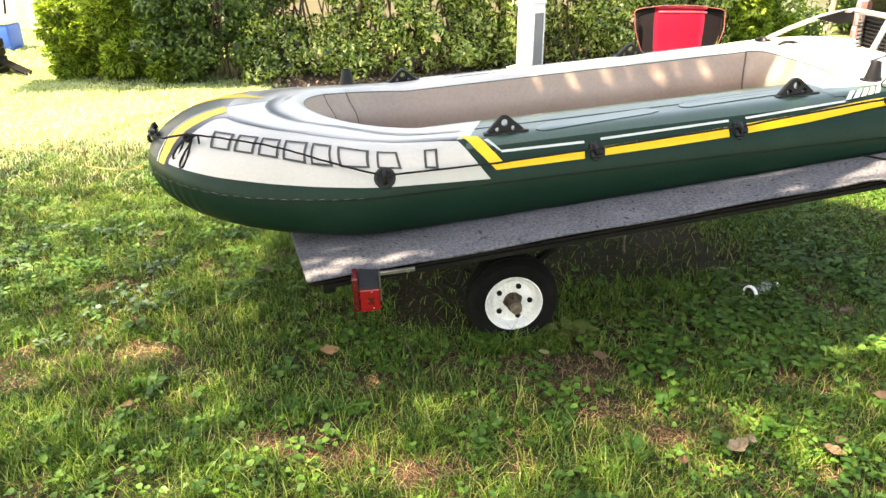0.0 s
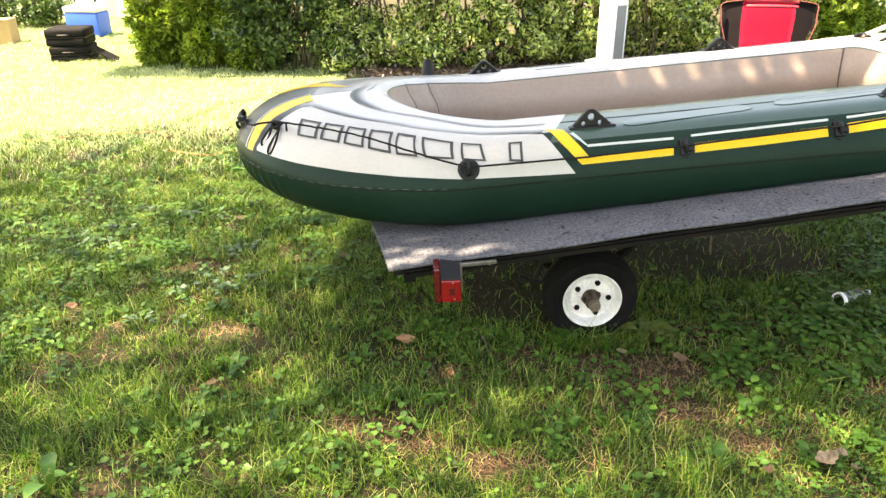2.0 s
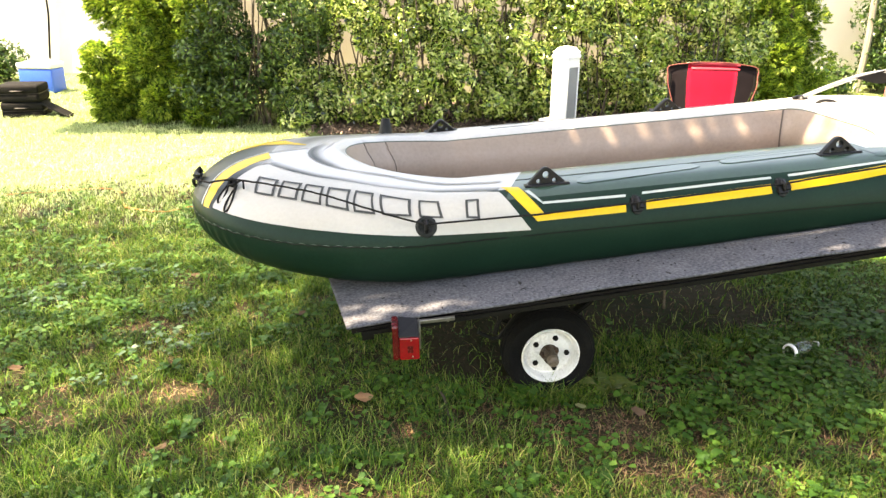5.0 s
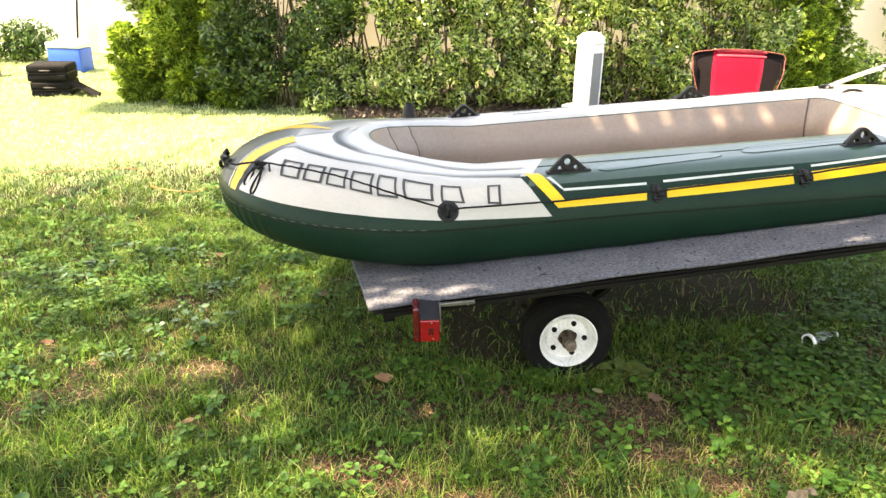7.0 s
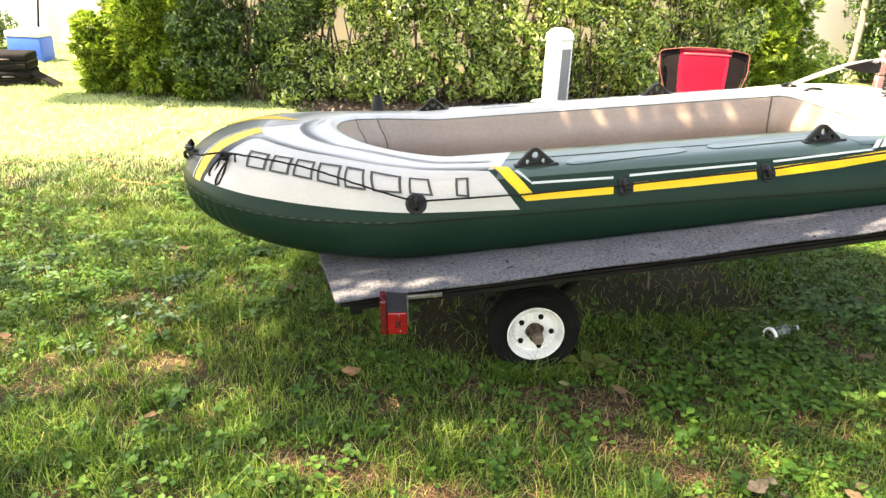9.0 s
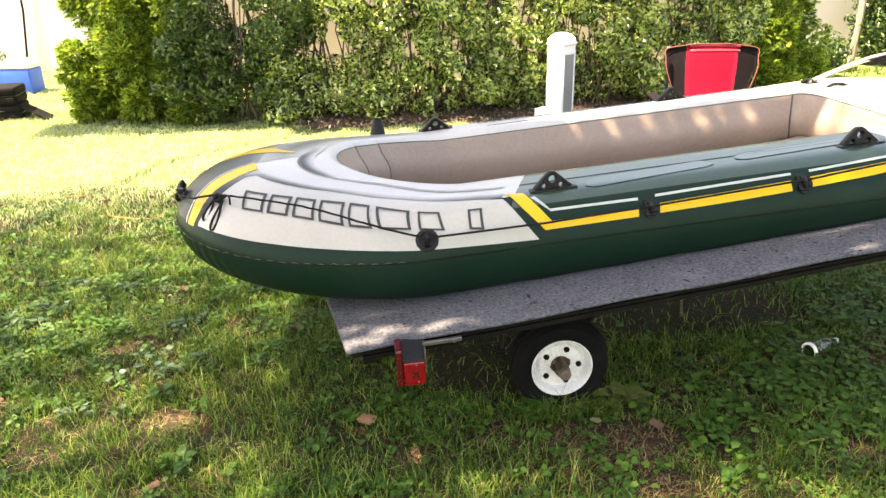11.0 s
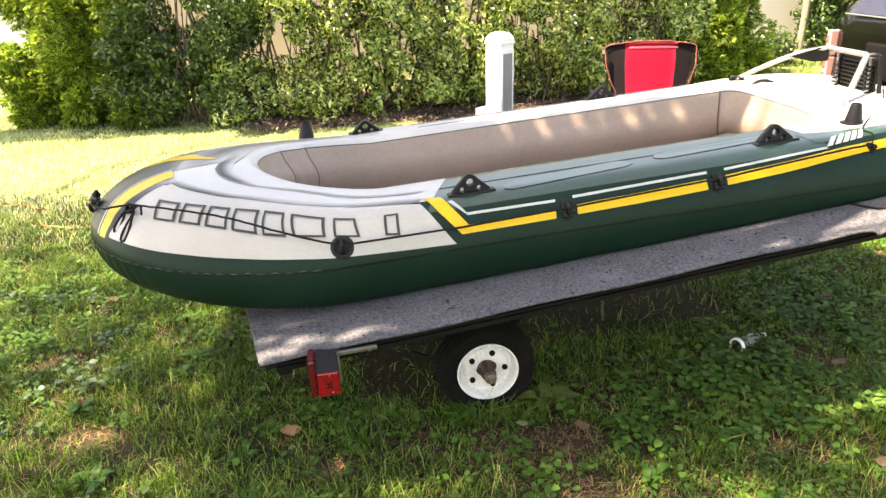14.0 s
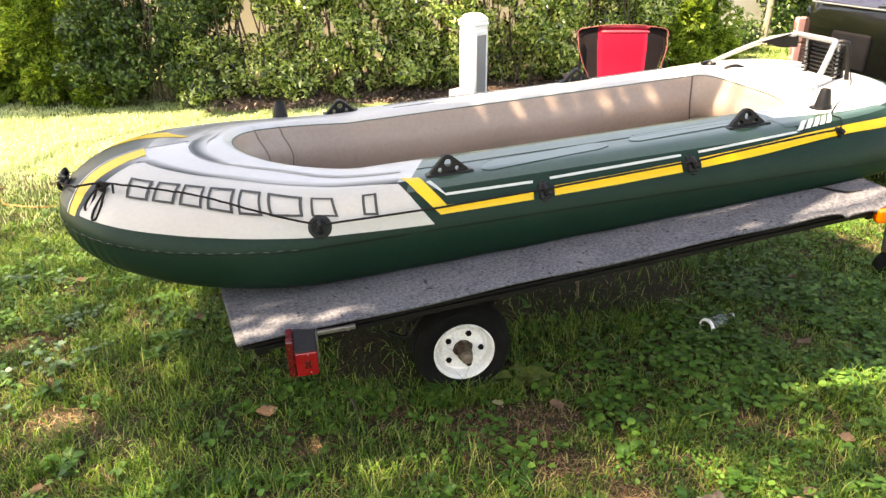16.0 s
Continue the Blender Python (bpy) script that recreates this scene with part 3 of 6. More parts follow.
print_band("white_bow_line", [(2.922, 18), (2.957, 32), (3.012, 44), (3.072, 58), (3.122, 70), (3.172, 86), (3.21, 102)],
           [(2.932, 18), (2.967, 32), (3.022, 44), (3.083, 58), (3.134, 70), (3.184, 86), (3.222, 102)], WHITE_PRINT, off=0.0034, step=0.005)
print_band("yellow_far_stripe", [(3.42, 60), (3.42, 70), (3.44, 82), (3.43, 108), (3.40, 134), (3.35, 158)], [(3.50, 56), (3.52, 68), (3.55, 84), (3.57, 106), (3.47, 132), (3.37, 162)], YELLOW, "yellow bow stripe", off=0.0034, step=0.005)

LOW = [(1.49, 24), (1.15, 24.5), (1.05, 25.5), (0.84, 26.5), (0.59, 29), (0.5, 31), (0.27, 35), (0.05, 42), (-0.05, 45), (-0.16, 46.5), (-0.30, 44), (-0.6, 40), (-1.2, 38)]
HIGH = [(1.47, 34), (1.14, 36), (1.05, 37.5), (0.83, 39.5), (0.58, 42.5), (0.48, 44.5), (0.25, 49), (0.01, 57), (-0.08, 58.5), (-0.2, 60), (-0.32, 58), (-0.6, 54), (-1.2, 52)]


def piece(line, q0, q1):
    p = sorted(line)
    qs, ds = [x for x, _ in p], [y for _, y in p]
    n = max(2, int(abs(q1 - q0) / 0.05) + 2)
    return [(float(q), float(np.interp(q, qs, ds))) for q in np.linspace(q0, q1, n)]


print_band("yellow_slant", [(1.66, 94), (1.575, 56), (1.488, 24)], [(1.585, 86), (1.53, 60), (1.465, 34)], YELLOW, "yellow side stripe", off=0.003, step=0.01)
for q0, q1 in ((1.488, 1.150), (1.072, 0.580), (0.505, -1.2)):
    print_band("yellow_stripe", piece(LOW, q0, q1), piece(HIGH, q0, q1), YELLOW, "yellow side stripe")
LINE = [(1.47, 48), (1.15, 46.5), (1.08, 48), (0.57, 51.5), (0.48, 52.5), (0.08, 60)]
for q0, q1 in ((1.472, 1.150), (1.085, 0.570), (0.50, 0.075)):
    mid_line = piece(LINE, q0, q1)
    print_band("white_line", [(q, d - 1.8) for q, d in mid_line], [(q, d + 1.8) for q, d in mid_line], WHITE_PRINT, rows=2)
print_band("white_line", [(1.535, 74), (1.465, 46.4)], [(1.55, 72), (1.482, 50)], WHITE_PRINT, rows=2, step=0.01)
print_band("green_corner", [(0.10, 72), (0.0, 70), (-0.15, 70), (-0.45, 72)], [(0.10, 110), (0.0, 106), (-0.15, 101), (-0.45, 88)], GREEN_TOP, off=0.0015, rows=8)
# pads on the tube's shoulder, each with a welded rim; sky sheen is in their colour
for low, high in (([(1.34, 82), (1.31, 76), (1.06, 83), (0.86, 90), (0.82, 97)], [(1.34, 98), (1.31, 112), (1.06, 114), (0.86, 118), (0.82, 108)]),
                  ([(0.72, 104), (0.69, 97), (0.45, 102), (0.22, 108), (0.16, 114)], [(0.72, 112), (0.69, 124), (0.45, 128), (0.22, 132), (0.16, 124)])):
    pad = print_band("rub_pad", low, high, PAD, "smooth pad on the tube's shoulder, lightened for sheen", off=0.0020)
    ring = along_line(low, 26) + along_line(high, 26)[::-1]
    part("pad_rim", tube([hull_point(q, d, 0.0019) for q, d in ring], 0.0007, 5, closed=True), GREEN_TOP, pad, smooth=True)
# plain dark frames in place of the printed product name
LB = [(2.72, 52), (2.60, 54), (2.50, 54), (2.37, 52), (2.23, 48), (2.11, 46), (1.96, 44), (1.82, 38), (1.76, 37), (1.70, 34)]
LT = [(2.84, 70), (2.70, 74), (2.60, 76), (2.48, 76), (2.34, 76), (2.21, 74), (2.0, 68), (1.86, 64), (1.78, 64), (1.72, 64)]
PX = [240, 290, 330, 385, 440, 495, 560, 625, 655, 685]


def print_at(x, h):
    b = (np.interp(x, PX, [q for q, _ in LB]), np.interp(x, PX, [d for _, d in LB]))
    t = (np.interp(x, PX, [q for q, _ in LT]), np.interp(x, PX, [d for _, d in LT]))
    return (float(b[0] + (t[0] - b[0]) * h), float(b[1] + (t[1] - b[1]) * h))


for x0, x1 in ((243, 283), (290, 328), (336, 378), (387, 432), (441, 485), (498, 552), (566, 612), (655, 682)):
    for k, (xa, xb, ha, hb) in enumerate(((x0, x1, 0.0, 0.10), (x0, x1, 0.90, 1.0), (x0, x0 + 5, 0.10, 0.90), (x1 - 5, x1, 0.10, 0.90))):
        xs = np.linspace(xa, xb, 5)
        print_band("dark_mark", [print_at(x, ha) for x in xs], [print_at(x, hb) for x in xs], INK, off=0.0060, rows=4, step=0.02)
for k in range(5):
    f = k / 5
    low0, high0 = (0.075 - 0.18 * f, 61 + 8 * f), (0.015 - 0.22 * f, 80 + 14 * f)
    w = 0.027
    print_band("white_mark", [low0, (low0[0] - w, low0[1] + 1)], [high0, (high0[0] - w, high0[1] + 2)], WHITE_PRINT, off=0.003, rows=3, step=0.01)

# seams
def seam(name, pts, radius, matl):
    return part(name, tube(pts, radius, 5), matl, boat, smooth=True)


wall0 = [j for j in range(MS) if names[j] == "wall"][0]
seam("well_seam", [grid[k % SN][wall0] + Vector((0, 0, 0.001)) for k in range(0, SN + 1)], 0.0028, SEAM)
# dark lines laid in the folds to deepen their shade
for k in CREASES:
    seam("wall_crease", [grid[k % SN][j] for j in range(wall0, MS)], 0.0026, CREASE)
top0 = [j for j in range(MS) if names[j] == "top"]
for j in (top0[1], top0[-1]):
    seam("top_seam", [grid[k % SN][j] + Vector((0, 0, 0.0006)) for k in range(NS + NB + 10, NS + NB + NS + 4)], 0.0020, DARK_SWIRL)
seam("top_seam", [grid[k % SN][top0[3]] + Vector((0, 0, 0.0006)) for k in range(4, NS - 8)], 0.0020, DARK_SWIRL)
K_CORNER = NS + NB + NS + 22
seam("corner_seam", [grid[K_CORNER][j] for j in range(wall0, MS)], 0.0045, CREASE)
seam("hull_seam", [hull_point(q, 3 + 4 * math.sin(q * 1.1), 0.001) for q in np.arange(-0.6, 1.6, 0.05)], 0.0020, BLACK_PLASTIC)
seam("hull_seam", [hull_point(1.6 + 0.006 * i, 7 - 9 * max(0, i - 100) / 160 + 1.1 * math.sin(i * 0.55) * (0.3 + i / 260), 0.0015) for i in range(260)], 0.0022, BLACK_PLASTIC)
# short pale raised dashes that stand in for glints along the seam
for i in range(26):
    q0 = 1.98 + 0.047 * i
    mid_deg = 7.6 - 9 * max(0, q0 - 2.2) / 0.96
    part("seam_glint", tube([hull_point(q0 + 0.030 * t, mid_deg + (1.0 + 0.5 * math.sin(i * 2.7)) * math.sin(math.pi * t), 0.0030) for t in np.linspace(0, 1, 7)], [0.0003, 0.0007, 0.0010, 0.0011, 0.0010, 0.0007, 0.0003], 5), SEAM, boat, smooth=True)


# fittings: each patch with its eyelet is glued to the tube
def frame_at(q, deg):
    """A matrix with z out of the tube and x along it."""
    p, n = hull_point(q, deg), hull_point(q, deg, 1.0) - hull_point(q, deg)
    x = (hull_point(q - 0.02, deg) - hull_point(q + 0.02, deg)).normalized()
    z = n.normalized()
    y = z.cross(x).normalized()
    return Matrix(((x.x, y.x, z.x, p.x), (x.y, y.y, z.y, p.y), (x.z, y.z, z.z, p.z), (0, 0, 0, 1)))


PATCH = mat("dark_rubber_patch", [(0.010, 0.012, 0.011), (0.020, 0.023, 0.022)], 0.55, spec=0.15, scale=20, fine=120, bump=0.2)
for q, d, disc in ((1.91, 31, True), (1.11, 33, False), (0.54, 37, False), (-0.09, 50, False), (3.16, 28, True)):
    fit_ob = new("rope_eyelet")
    fit_ob.parent = boat
    fit_ob.matrix_local = frame_at(q, d) @ Matrix.Scale(0.62 if q < 0 else 1.0, 4)
    tagged(fit_ob, "black rubber rope eyelet on a patch")
    if disc:
        part("patch", lathe([(0.0, 0.006), (0.026, 0.0056), (0.028, 0.0072), (0.031, 0.0072), (0.033, 0.0052), (0.038, 0.0045), (0.041, 0.002), (0.0415, -0.004), (0.0, -0.006)], 30, "z"), PATCH, fit_ob, smooth=True)
    else:
        pm = lathe([(0.0, 0.005), (0.024, 0.0045), (0.029, 0.001), (0.030, -0.012), (0.0, -0.014)], 24, "z")
        bmesh.ops.scale(pm, vec=(0.82, 1.35, 1.0), verts=pm.verts)
        part("patch", pm, PATCH, fit_ob, smooth=True)
    bm = tube([(0.0, 0.020, 0.004), (0.0, 0.016, 0.018), (0.0, 0.0, 0.026), (0.0, -0.016, 0.018), (0.0, -0.020, 0.004)], 0.0085, 8)
    if not disc:
        box(bm, -0.021, 0.018, -0.030, 0.028, 0.0, 0.015, 0.005)
        box(bm, 0.004, 0.026, -0.020, 0.006, 0.006, 0.026, 0.006)
    part("eyelet", bm, BLACK_PLASTIC, fit_ob, smooth=True)

# the grab rope: top-level cord threaded through the eyelets
def cord(name, qd, radius, label, sag=0.0, off=0.020):
    pts = []
    for (q0, d0), (q1, d1) in zip(qd, qd[1:]):
        n = max(4, int(abs(q1 - q0) / 0.03))
        for k in range(n):
            t = k / n
            pts.append(TM @ hull_point(q0 + (q1 - q0) * t, d0 + (d1 - d0) * t - sag * 4 * t * (1 - t), off + (0.01 if 0.1 < t < 0.9 else 0.006)))
    pts.append(TM @ hull_point(*qd[-1], off))
    return tagged(part(name, tube(pts, radius, 6), CORD, smooth=True), label, "rope")


cord("grab_rope", [(3.16, 30), (2.96, 42), (2.86, 55), (2.76, 59.5), (2.66, 62), (2.54, 62.5), (2.44, 61), (2.32, 57), (2.20, 51), (2.08, 44), (1.91, 32), (1.49, 31), (1.11, 33), (0.54, 38), (-0.09, 50)], 0.0042, "black grab rope threaded along the boat's side")
stern_pts = [hull_point(-0.09, 52, 0.02), hull_point(-0.15, 70, 0.008), hull_point(-0.20, 95, 0.006), Vector((1.88, 0.32, DECK_W + 2 * R + 0.006)), Vector((1.95, 0.41, DECK_W + 2 * R + 0.05))]
tagged(part("tie_rope", tube([TM @ p for p in smooth_line(stern_pts, 6)], 0.0028, 6), CORD, smooth=True), "thin dark tie rope from the eyelet to the motor mount", "rope")
# knot with hanging loops at the bow
kp = frame_at(2.86, 53)
loops = bmesh.new()
for dx, ln, tilt in ((-0.022, 0.100, 0.35), (0.030, 0.118, -0.10)):
    pts = [(dx, 0.0, 0.014)]
    for t in np.linspace(0, math.pi * 2, 17):
        pts.append((dx + 0.013 * math.sin(t) + (0.052 - 0.5 * tilt * ln) * (1 - math.cos(t)) / 2, -ln * (1 - math.cos(t)) / 2, 0.014 + 0.004 * math.sin(2 * t)))
    tube([TM @ (kp @ Vector(p)) for p in pts], 0.0042, 6, bm=loops)
for r, ph in ((0.016, 0.0), (0.012, 1.2), (0.02, 2.2)):
    tube([TM @ (kp @ Vector((r * 1.6 * math.cos(t), r * 0.8 * math.sin(t), 0.016 + 0.008 * math.sin(t + ph)))) for t in np.linspace(0, 6.3, 14)], 0.0048, 6, bm=loops)
tube([TM @ (kp @ Vector(p)) for p in smooth_line([(0.02, 0, 0.016), (0.05, 0.025, 0.02), (0.085, 0.0, 0.014)], 6)], 0.0042, 6, bm=loops)
tagged(part("rope_knot", loops, CORD, smooth=True), "black rope knot with two hanging loops", "rope")
bp = frame_at(3.18, 31)
grab = bmesh.new()
for k in range(5):
    a = 0.5 * k
    tube([TM @ (bp @ Vector(p)) for p in smooth_line([(-0.05 + 0.01 * k, -0.02 + 0.012 * k, 0.006), (-0.01, 0.01 * math.sin(a) + 0.008 * k, 0.03 + 0.006 * math.cos(a)), (0.05 - 0.006 * k, 0.03 * math.cos(a), 0.010)], 6)], 0.0055, 6, bm=grab)
part("bow_handle", grab, BLACK_PLASTIC, None, smooth=True)
bow_handle = bpy.data.objects["bow_handle"]
bow_handle.parent = boat
bow_handle.matrix_parent_inverse = TM.inverted()


# oarlocks: a triangular plate with three holes on a foot
def plate_with_holes(outline, holes, thick):
    cu = bpy.data.curves.new("outline", "CURVE")
    cu.dimensions, cu.fill_mode, cu.extrude, cu.bevel_depth, cu.bevel_resolution = "2D", "BOTH", thick / 2, 0.003, 1
    for ring in [outline] + [[(cx + r * math.cos(2 * math.pi * k / 16), cz + r * math.sin(2 * math.pi * k / 16)) for k in range(16)] for cx, cz, r in holes]:
        sp = cu.splines.new("POLY")
        sp.points.add(len(ring) - 1)
        for p, (x, y) in zip(sp.points, ring):
            p.co = (x, y, 0, 1)
        sp.use_cyclic_u = True
    ob = bpy.data.objects.new("outline", cu)
    scene.collection.objects.link(ob)
    me = bpy.data.meshes.new_from_object(ob.evaluated_get(bpy.context.evaluated_depsgraph_get()))
    bpy.data.objects.remove(ob)
    bpy.data.curves.remove(cu)
    return me


LOCK = plate_with_holes([(-0.072, 0.0), (-0.066, 0.012), (-0.016, 0.060), (-0.006, 0.066), (0.006, 0.066), (0.016, 0.060), (0.066, 0.012), (0.072, 0.0)],
                        [(0.0, 0.040, 0.0165), (-0.031, 0.017, 0.0115), (0.031, 0.017, 0.0115)], 0.022)
LOCK.materials.append(BLACK_PLASTIC)
for u, v, s in ((0.035, V0 - HALF_W + 0.165, 1), (1.225, V0 - HALF_W + 0.195, 1), (-0.275, V0 + HALF_W - 0.16, -1), (0.957, V0 + HALF_W - 0.16, -1)):
    lock = new("oarlock")
    lock.parent = boat
    lock.matrix_local = Matrix.Translation((u, v, DECK_W + 2 * R - 0.006)) @ Matrix.Rotation(radians(-8 * s), 4, "X")
    tagged(lock, "black plastic oarlock with three holes")
    pl = new("plate", LOCK)
    pl.parent = lock
    pl.matrix_local = Matrix.Rotation(radians(90), 4, "X")
    part("foot", boxed(-0.088, 0.088, -0.032, 0.032, -0.008, 0.008, 0.006), BLACK_PLASTIC, lock)
# rod holders
for u, v, sc in ((-0.572, V0 + HALF_W - 0.165, 1.0), (1.605, 0.125, 0.82)):
    holder = new("rod_holder")
    holder.parent = boat
    holder.matrix_local = Matrix.Translation((u, v, DECK_W + 2 * R - 0.004)) @ Matrix.Rotation(radians(6), 4, "Y") @ Matrix.Scale(sc, 4)
    tagged(holder, "black tapered rubber rod holder")
    part("cone", lathe([(0.0, 0.070), (0.015, 0.070), (0.017, 0.094), (0.021, 0.097), (0.024, 0.092), (0.040, 0.010), (0.058, 0.006), (0.060, 0.0), (0.0, -0.002)], 20, "z"), BLACK_PLASTIC, holder, smooth=True)
TOP = DECK_W + 2 * R
part("stern_handle", tube(smooth_line([(1.665, 0.965, TOP), (1.69, 0.955, TOP + 0.018), (1.735, 0.945, TOP + 0.018), (1.775, 0.935, TOP + 0.002)], 5), 0.008, 6), BLACK_PLASTIC, boat, "small black strap handle", smooth=True)

# ---- motor mount on the stern ----
mount = empty("motor_mount", TM, "grey tubular motor mount with a black ribbed board", "motor mount")
def mount_arm(pts, radius):
    return part("arm", tube(smooth_line(pts, 6), radius, 10), GREY_TUBE, mount, "weathered grey tube", smooth=True)


mount_arm([(1.685, 1.12, TOP + 0.012), (1.76, 1.012, TOP + 0.078), (1.845, 0.885, TOP + 0.142), (1.905, 0.775, TOP + 0.172), (1.925, 0.752, TOP + 0.176)], 0.0125)
mount_arm([(1.745, 0.375, TOP + 0.016), (1.80, 0.405, TOP + 0.072), (1.865, 0.445, TOP + 0.142), (1.905, 0.470, TOP + 0.180)], 0.0135)
part("cross_bar", tube([(1.925, 0.752, TOP + 0.176), (1.905, 0.470, TOP + 0.180)], 0.0125, 10), GREY_TUBE, mount, smooth=True)
part("board", boxed(1.942, 1.962, 0.465, 0.700, TOP + 0.000, TOP + 0.160, 0.006), BLACK_PLASTIC, mount, "black ribbed plastic board")
for k in range(8):
    w = TOP + 0.012 + 0.018 * k
    part("rib", boxed(1.930, 1.943, 0.50, 0.665, w, w + 0.007, 0.002), BLACK_PLASTIC, mount)
for v in (0.475, 0.690):
    # coiled spring on the clamp's screw
    coil = [(1.926 + 0.014 * math.cos(t), v + 0.014 * math.sin(t), TOP + 0.002 + 0.0030 * t) for t in np.linspace(0, 46, 150)]
    part("clamp_spring", tube(coil, 0.0042, 5), BLACK_PLASTIC, mount, "black coiled clamp spring", smooth=True)
    part("clamp_pin", tube([(1.926, v, TOP - 0.004), (1.926, v, TOP + 0.165)], 0.006, 8), GREY_TUBE, mount, smooth=True)
part("near_post", tube(smooth_line([(1.905, 0.470, TOP + 0.180), (1.930, 0.445, TOP + 0.178), (1.945, 0.435, TOP + 0.150), (1.950, 0.43, TOP + 0.0)], 5), 0.010, 8), BLACK_PLASTIC, mount, "black bent steel post", smooth=True)
grip = bmesh.new()
outline = [(1.83, 0.905, 0.132), (1.90, 0.786, 0.178), (1.925, 0.752, 0.180), (1.922, 0.754, 0.118), (1.885, 0.815, 0.112)]
for near in (-0.010, 0.010):
    grip.faces.new([grip.verts.new((u + near, v + near, TOP + w)) for u, v, w in outline])
grip.verts.ensure_lookup_table()
for k in range(5):
    grip.faces.new([grip.verts[i] for i in (k, (k + 1) % 5, 5 + (k + 1) % 5, 5 + k)])
part("clamp_bracket", grip, BLACK_PLASTIC, mount, "dark triangular clamp bracket")
for u, v in ((1.685, 1.12), (1.745, 0.375)):
    part("socket", lathe([(0.0, TOP + 0.026), (0.016, TOP + 0.024), (0.022, TOP + 0.012), (0.036, TOP + 0.004), (0.038, TOP - 0.004), (0.0, TOP - 0.004)], 18, "z"), GREY_TUBE if v < 0.5 else BLACK_PLASTIC, mount, smooth=True).location = (u, v, 0)
for u, v, turn in ((1.665, 1.135, 25), (1.728, 0.362, 40)):
    tab = boxed(-0.034, 0.034, -0.010, 0.010, TOP + 0.004, TOP + 0.022, 0.006)
    part("socket_tab", tab, BLACK_PLASTIC if v > 0.5 else GREY_TUBE, mount).matrix_local = Matrix.Translation((u, v, 0)) @ Matrix.Rotation(radians(turn), 4, "Z")

# ---- trailer ----
trailer = empty("utility_trailer", TM, "small flat black steel trailer with a carpeted deck, nose raised", "trailer")
DU0, DU1, DV0, DV1 = -0.765, 1.62, -0.355, 1.585


def deck_sheet(name, z0, z1, material, label, wave=0.0, inset=0.0):
    nu, nv = (220, 40) if wave else (70, 24)
    verts, faces = [], []
    for side in (1, 0):
        for a in range(nu + 1):
            for b in range(nv + 1):
                v = DV0 + inset + (DV1 - DV0 - 2 * inset) * (b / nv if not wave else 0.006 * b if b < 20 else 0.12 + 0.88 * (b - 20) / 20)
                rear = DU0 - 0.19 * min(0.9, v - DV0)
                u = rear + inset + (DU1 - rear - 2 * inset) * a / nu
                edge = max(0.0, 1 - (v - DV0) / 0.16)
                lip = max(0.0, 1 - (v - DV0) / 0.045)
                crest = math.exp(-((v + 0.285 - 0.035 * math.sin((u - 1.3) * 14)) / 0.040) ** 2)
                # the loose edge towards the nose has crept out, buckled and folded over
                lift = 0.003 * math.sin(u * 9) * edge + crest * (0.012 * math.exp(-((u - 1.28) / 0.07) ** 2) + 0.020 * math.exp(-((u - 1.41) / 0.055) ** 2) + 0.022 * math.exp(-((u - 1.55) / 0.045) ** 2))
                lift += -0.013 * edge * math.exp(-((u - 1.375 - 0.75 * (v - DV0)) / 0.011) ** 2) - 0.010 * edge * math.exp(-((u - 1.49 - 0.5 * (v - DV0)) / 0.014) ** 2)
                lift += lip * (0.006 * math.exp(-((u - 1.30) / 0.05) ** 2) - 0.012 * min(1, max(0, (u - 1.34) / 0.05)))
                lift *= wave
                v2 = v - wave * edge * 0.016 * math.exp(-((u - 1.46) / 0.16) ** 2)
                verts.append((u, v2, deck_w(u) + (z1 if side else z0) + lift - sag(u, v2)))
    m = (nu + 1) * (nv + 1)
    for a in range(nu):
        for b in range(nv):
            i = a * (nv + 1) + b
            faces += [(i, i + nv + 1, i + nv + 2, i + 1), (m + i, m + i + 1, m + i + nv + 2, m + i + nv + 1)]
    for a in range(nu):
        for b in (0, nv):
            i = a * (nv + 1) + b
            faces.append((i, m + i, m + i + nv + 1, i + nv + 1) if b == 0 else (i, i + nv + 1, m + i + nv + 1, m + i))
    for b in range(nv):
        for a in (0, nu):
            i = a * (nv + 1) + b
            faces.append((i, i + 1, m + i + 1, m + i) if a == 0 else (i, m + i, m + i + 1, i + 1))
    return mesh_ob(name, verts, faces, material, trailer, label, smooth=wave > 0)


deck_sheet("carpet", -0.008, 0.0, CARPET, "grey ribbed outdoor carpet", 1.0)
deck_sheet("plywood_deck", -0.036, -0.022, PLYWOOD, "dark plywood", 0.0, 0.018)


def rail(name, u0, u1, v0, v1, w0, w1):
    bm = bmesh.new()
    for a, b in ((u0, min(u1, 0.3)), (max(u0, 0.3), u1)):
        if b - a > 0.01:
            box(bm, a, b, v0, v1, w0, w1)
    for v in bm.verts:
        v.co.z += deck_w(v.co.x) - DECK_W
    return part(name, bm, BLACK_STEEL, trailer)


for v in (DV0 + 0.006, 0.10, 1.09, DV1 - 0.09):
    low = 0.036 if v < -0.2 or v > 1.3 else 0.11
    rail("side_rail", DU0 + 0.05, DU1 - 0.03, v, v + 0.045, DECK_W - 0.031 - low + 0.02, DECK_W - 0.031)
for u in (-0.70, -0.2, 0.28, 0.34, 0.95, 1.56):
    drop = 0.063 if 0.1 < u < 1.5 else 0.0
    rail("cross_member", u - 0.022, u + 0.022, 0.146 if drop else DV0 + 0.075, 1.089 if drop else DV1 - 0.09, DECK_W - 0.100 - drop, DECK_W - 0.038 - drop)
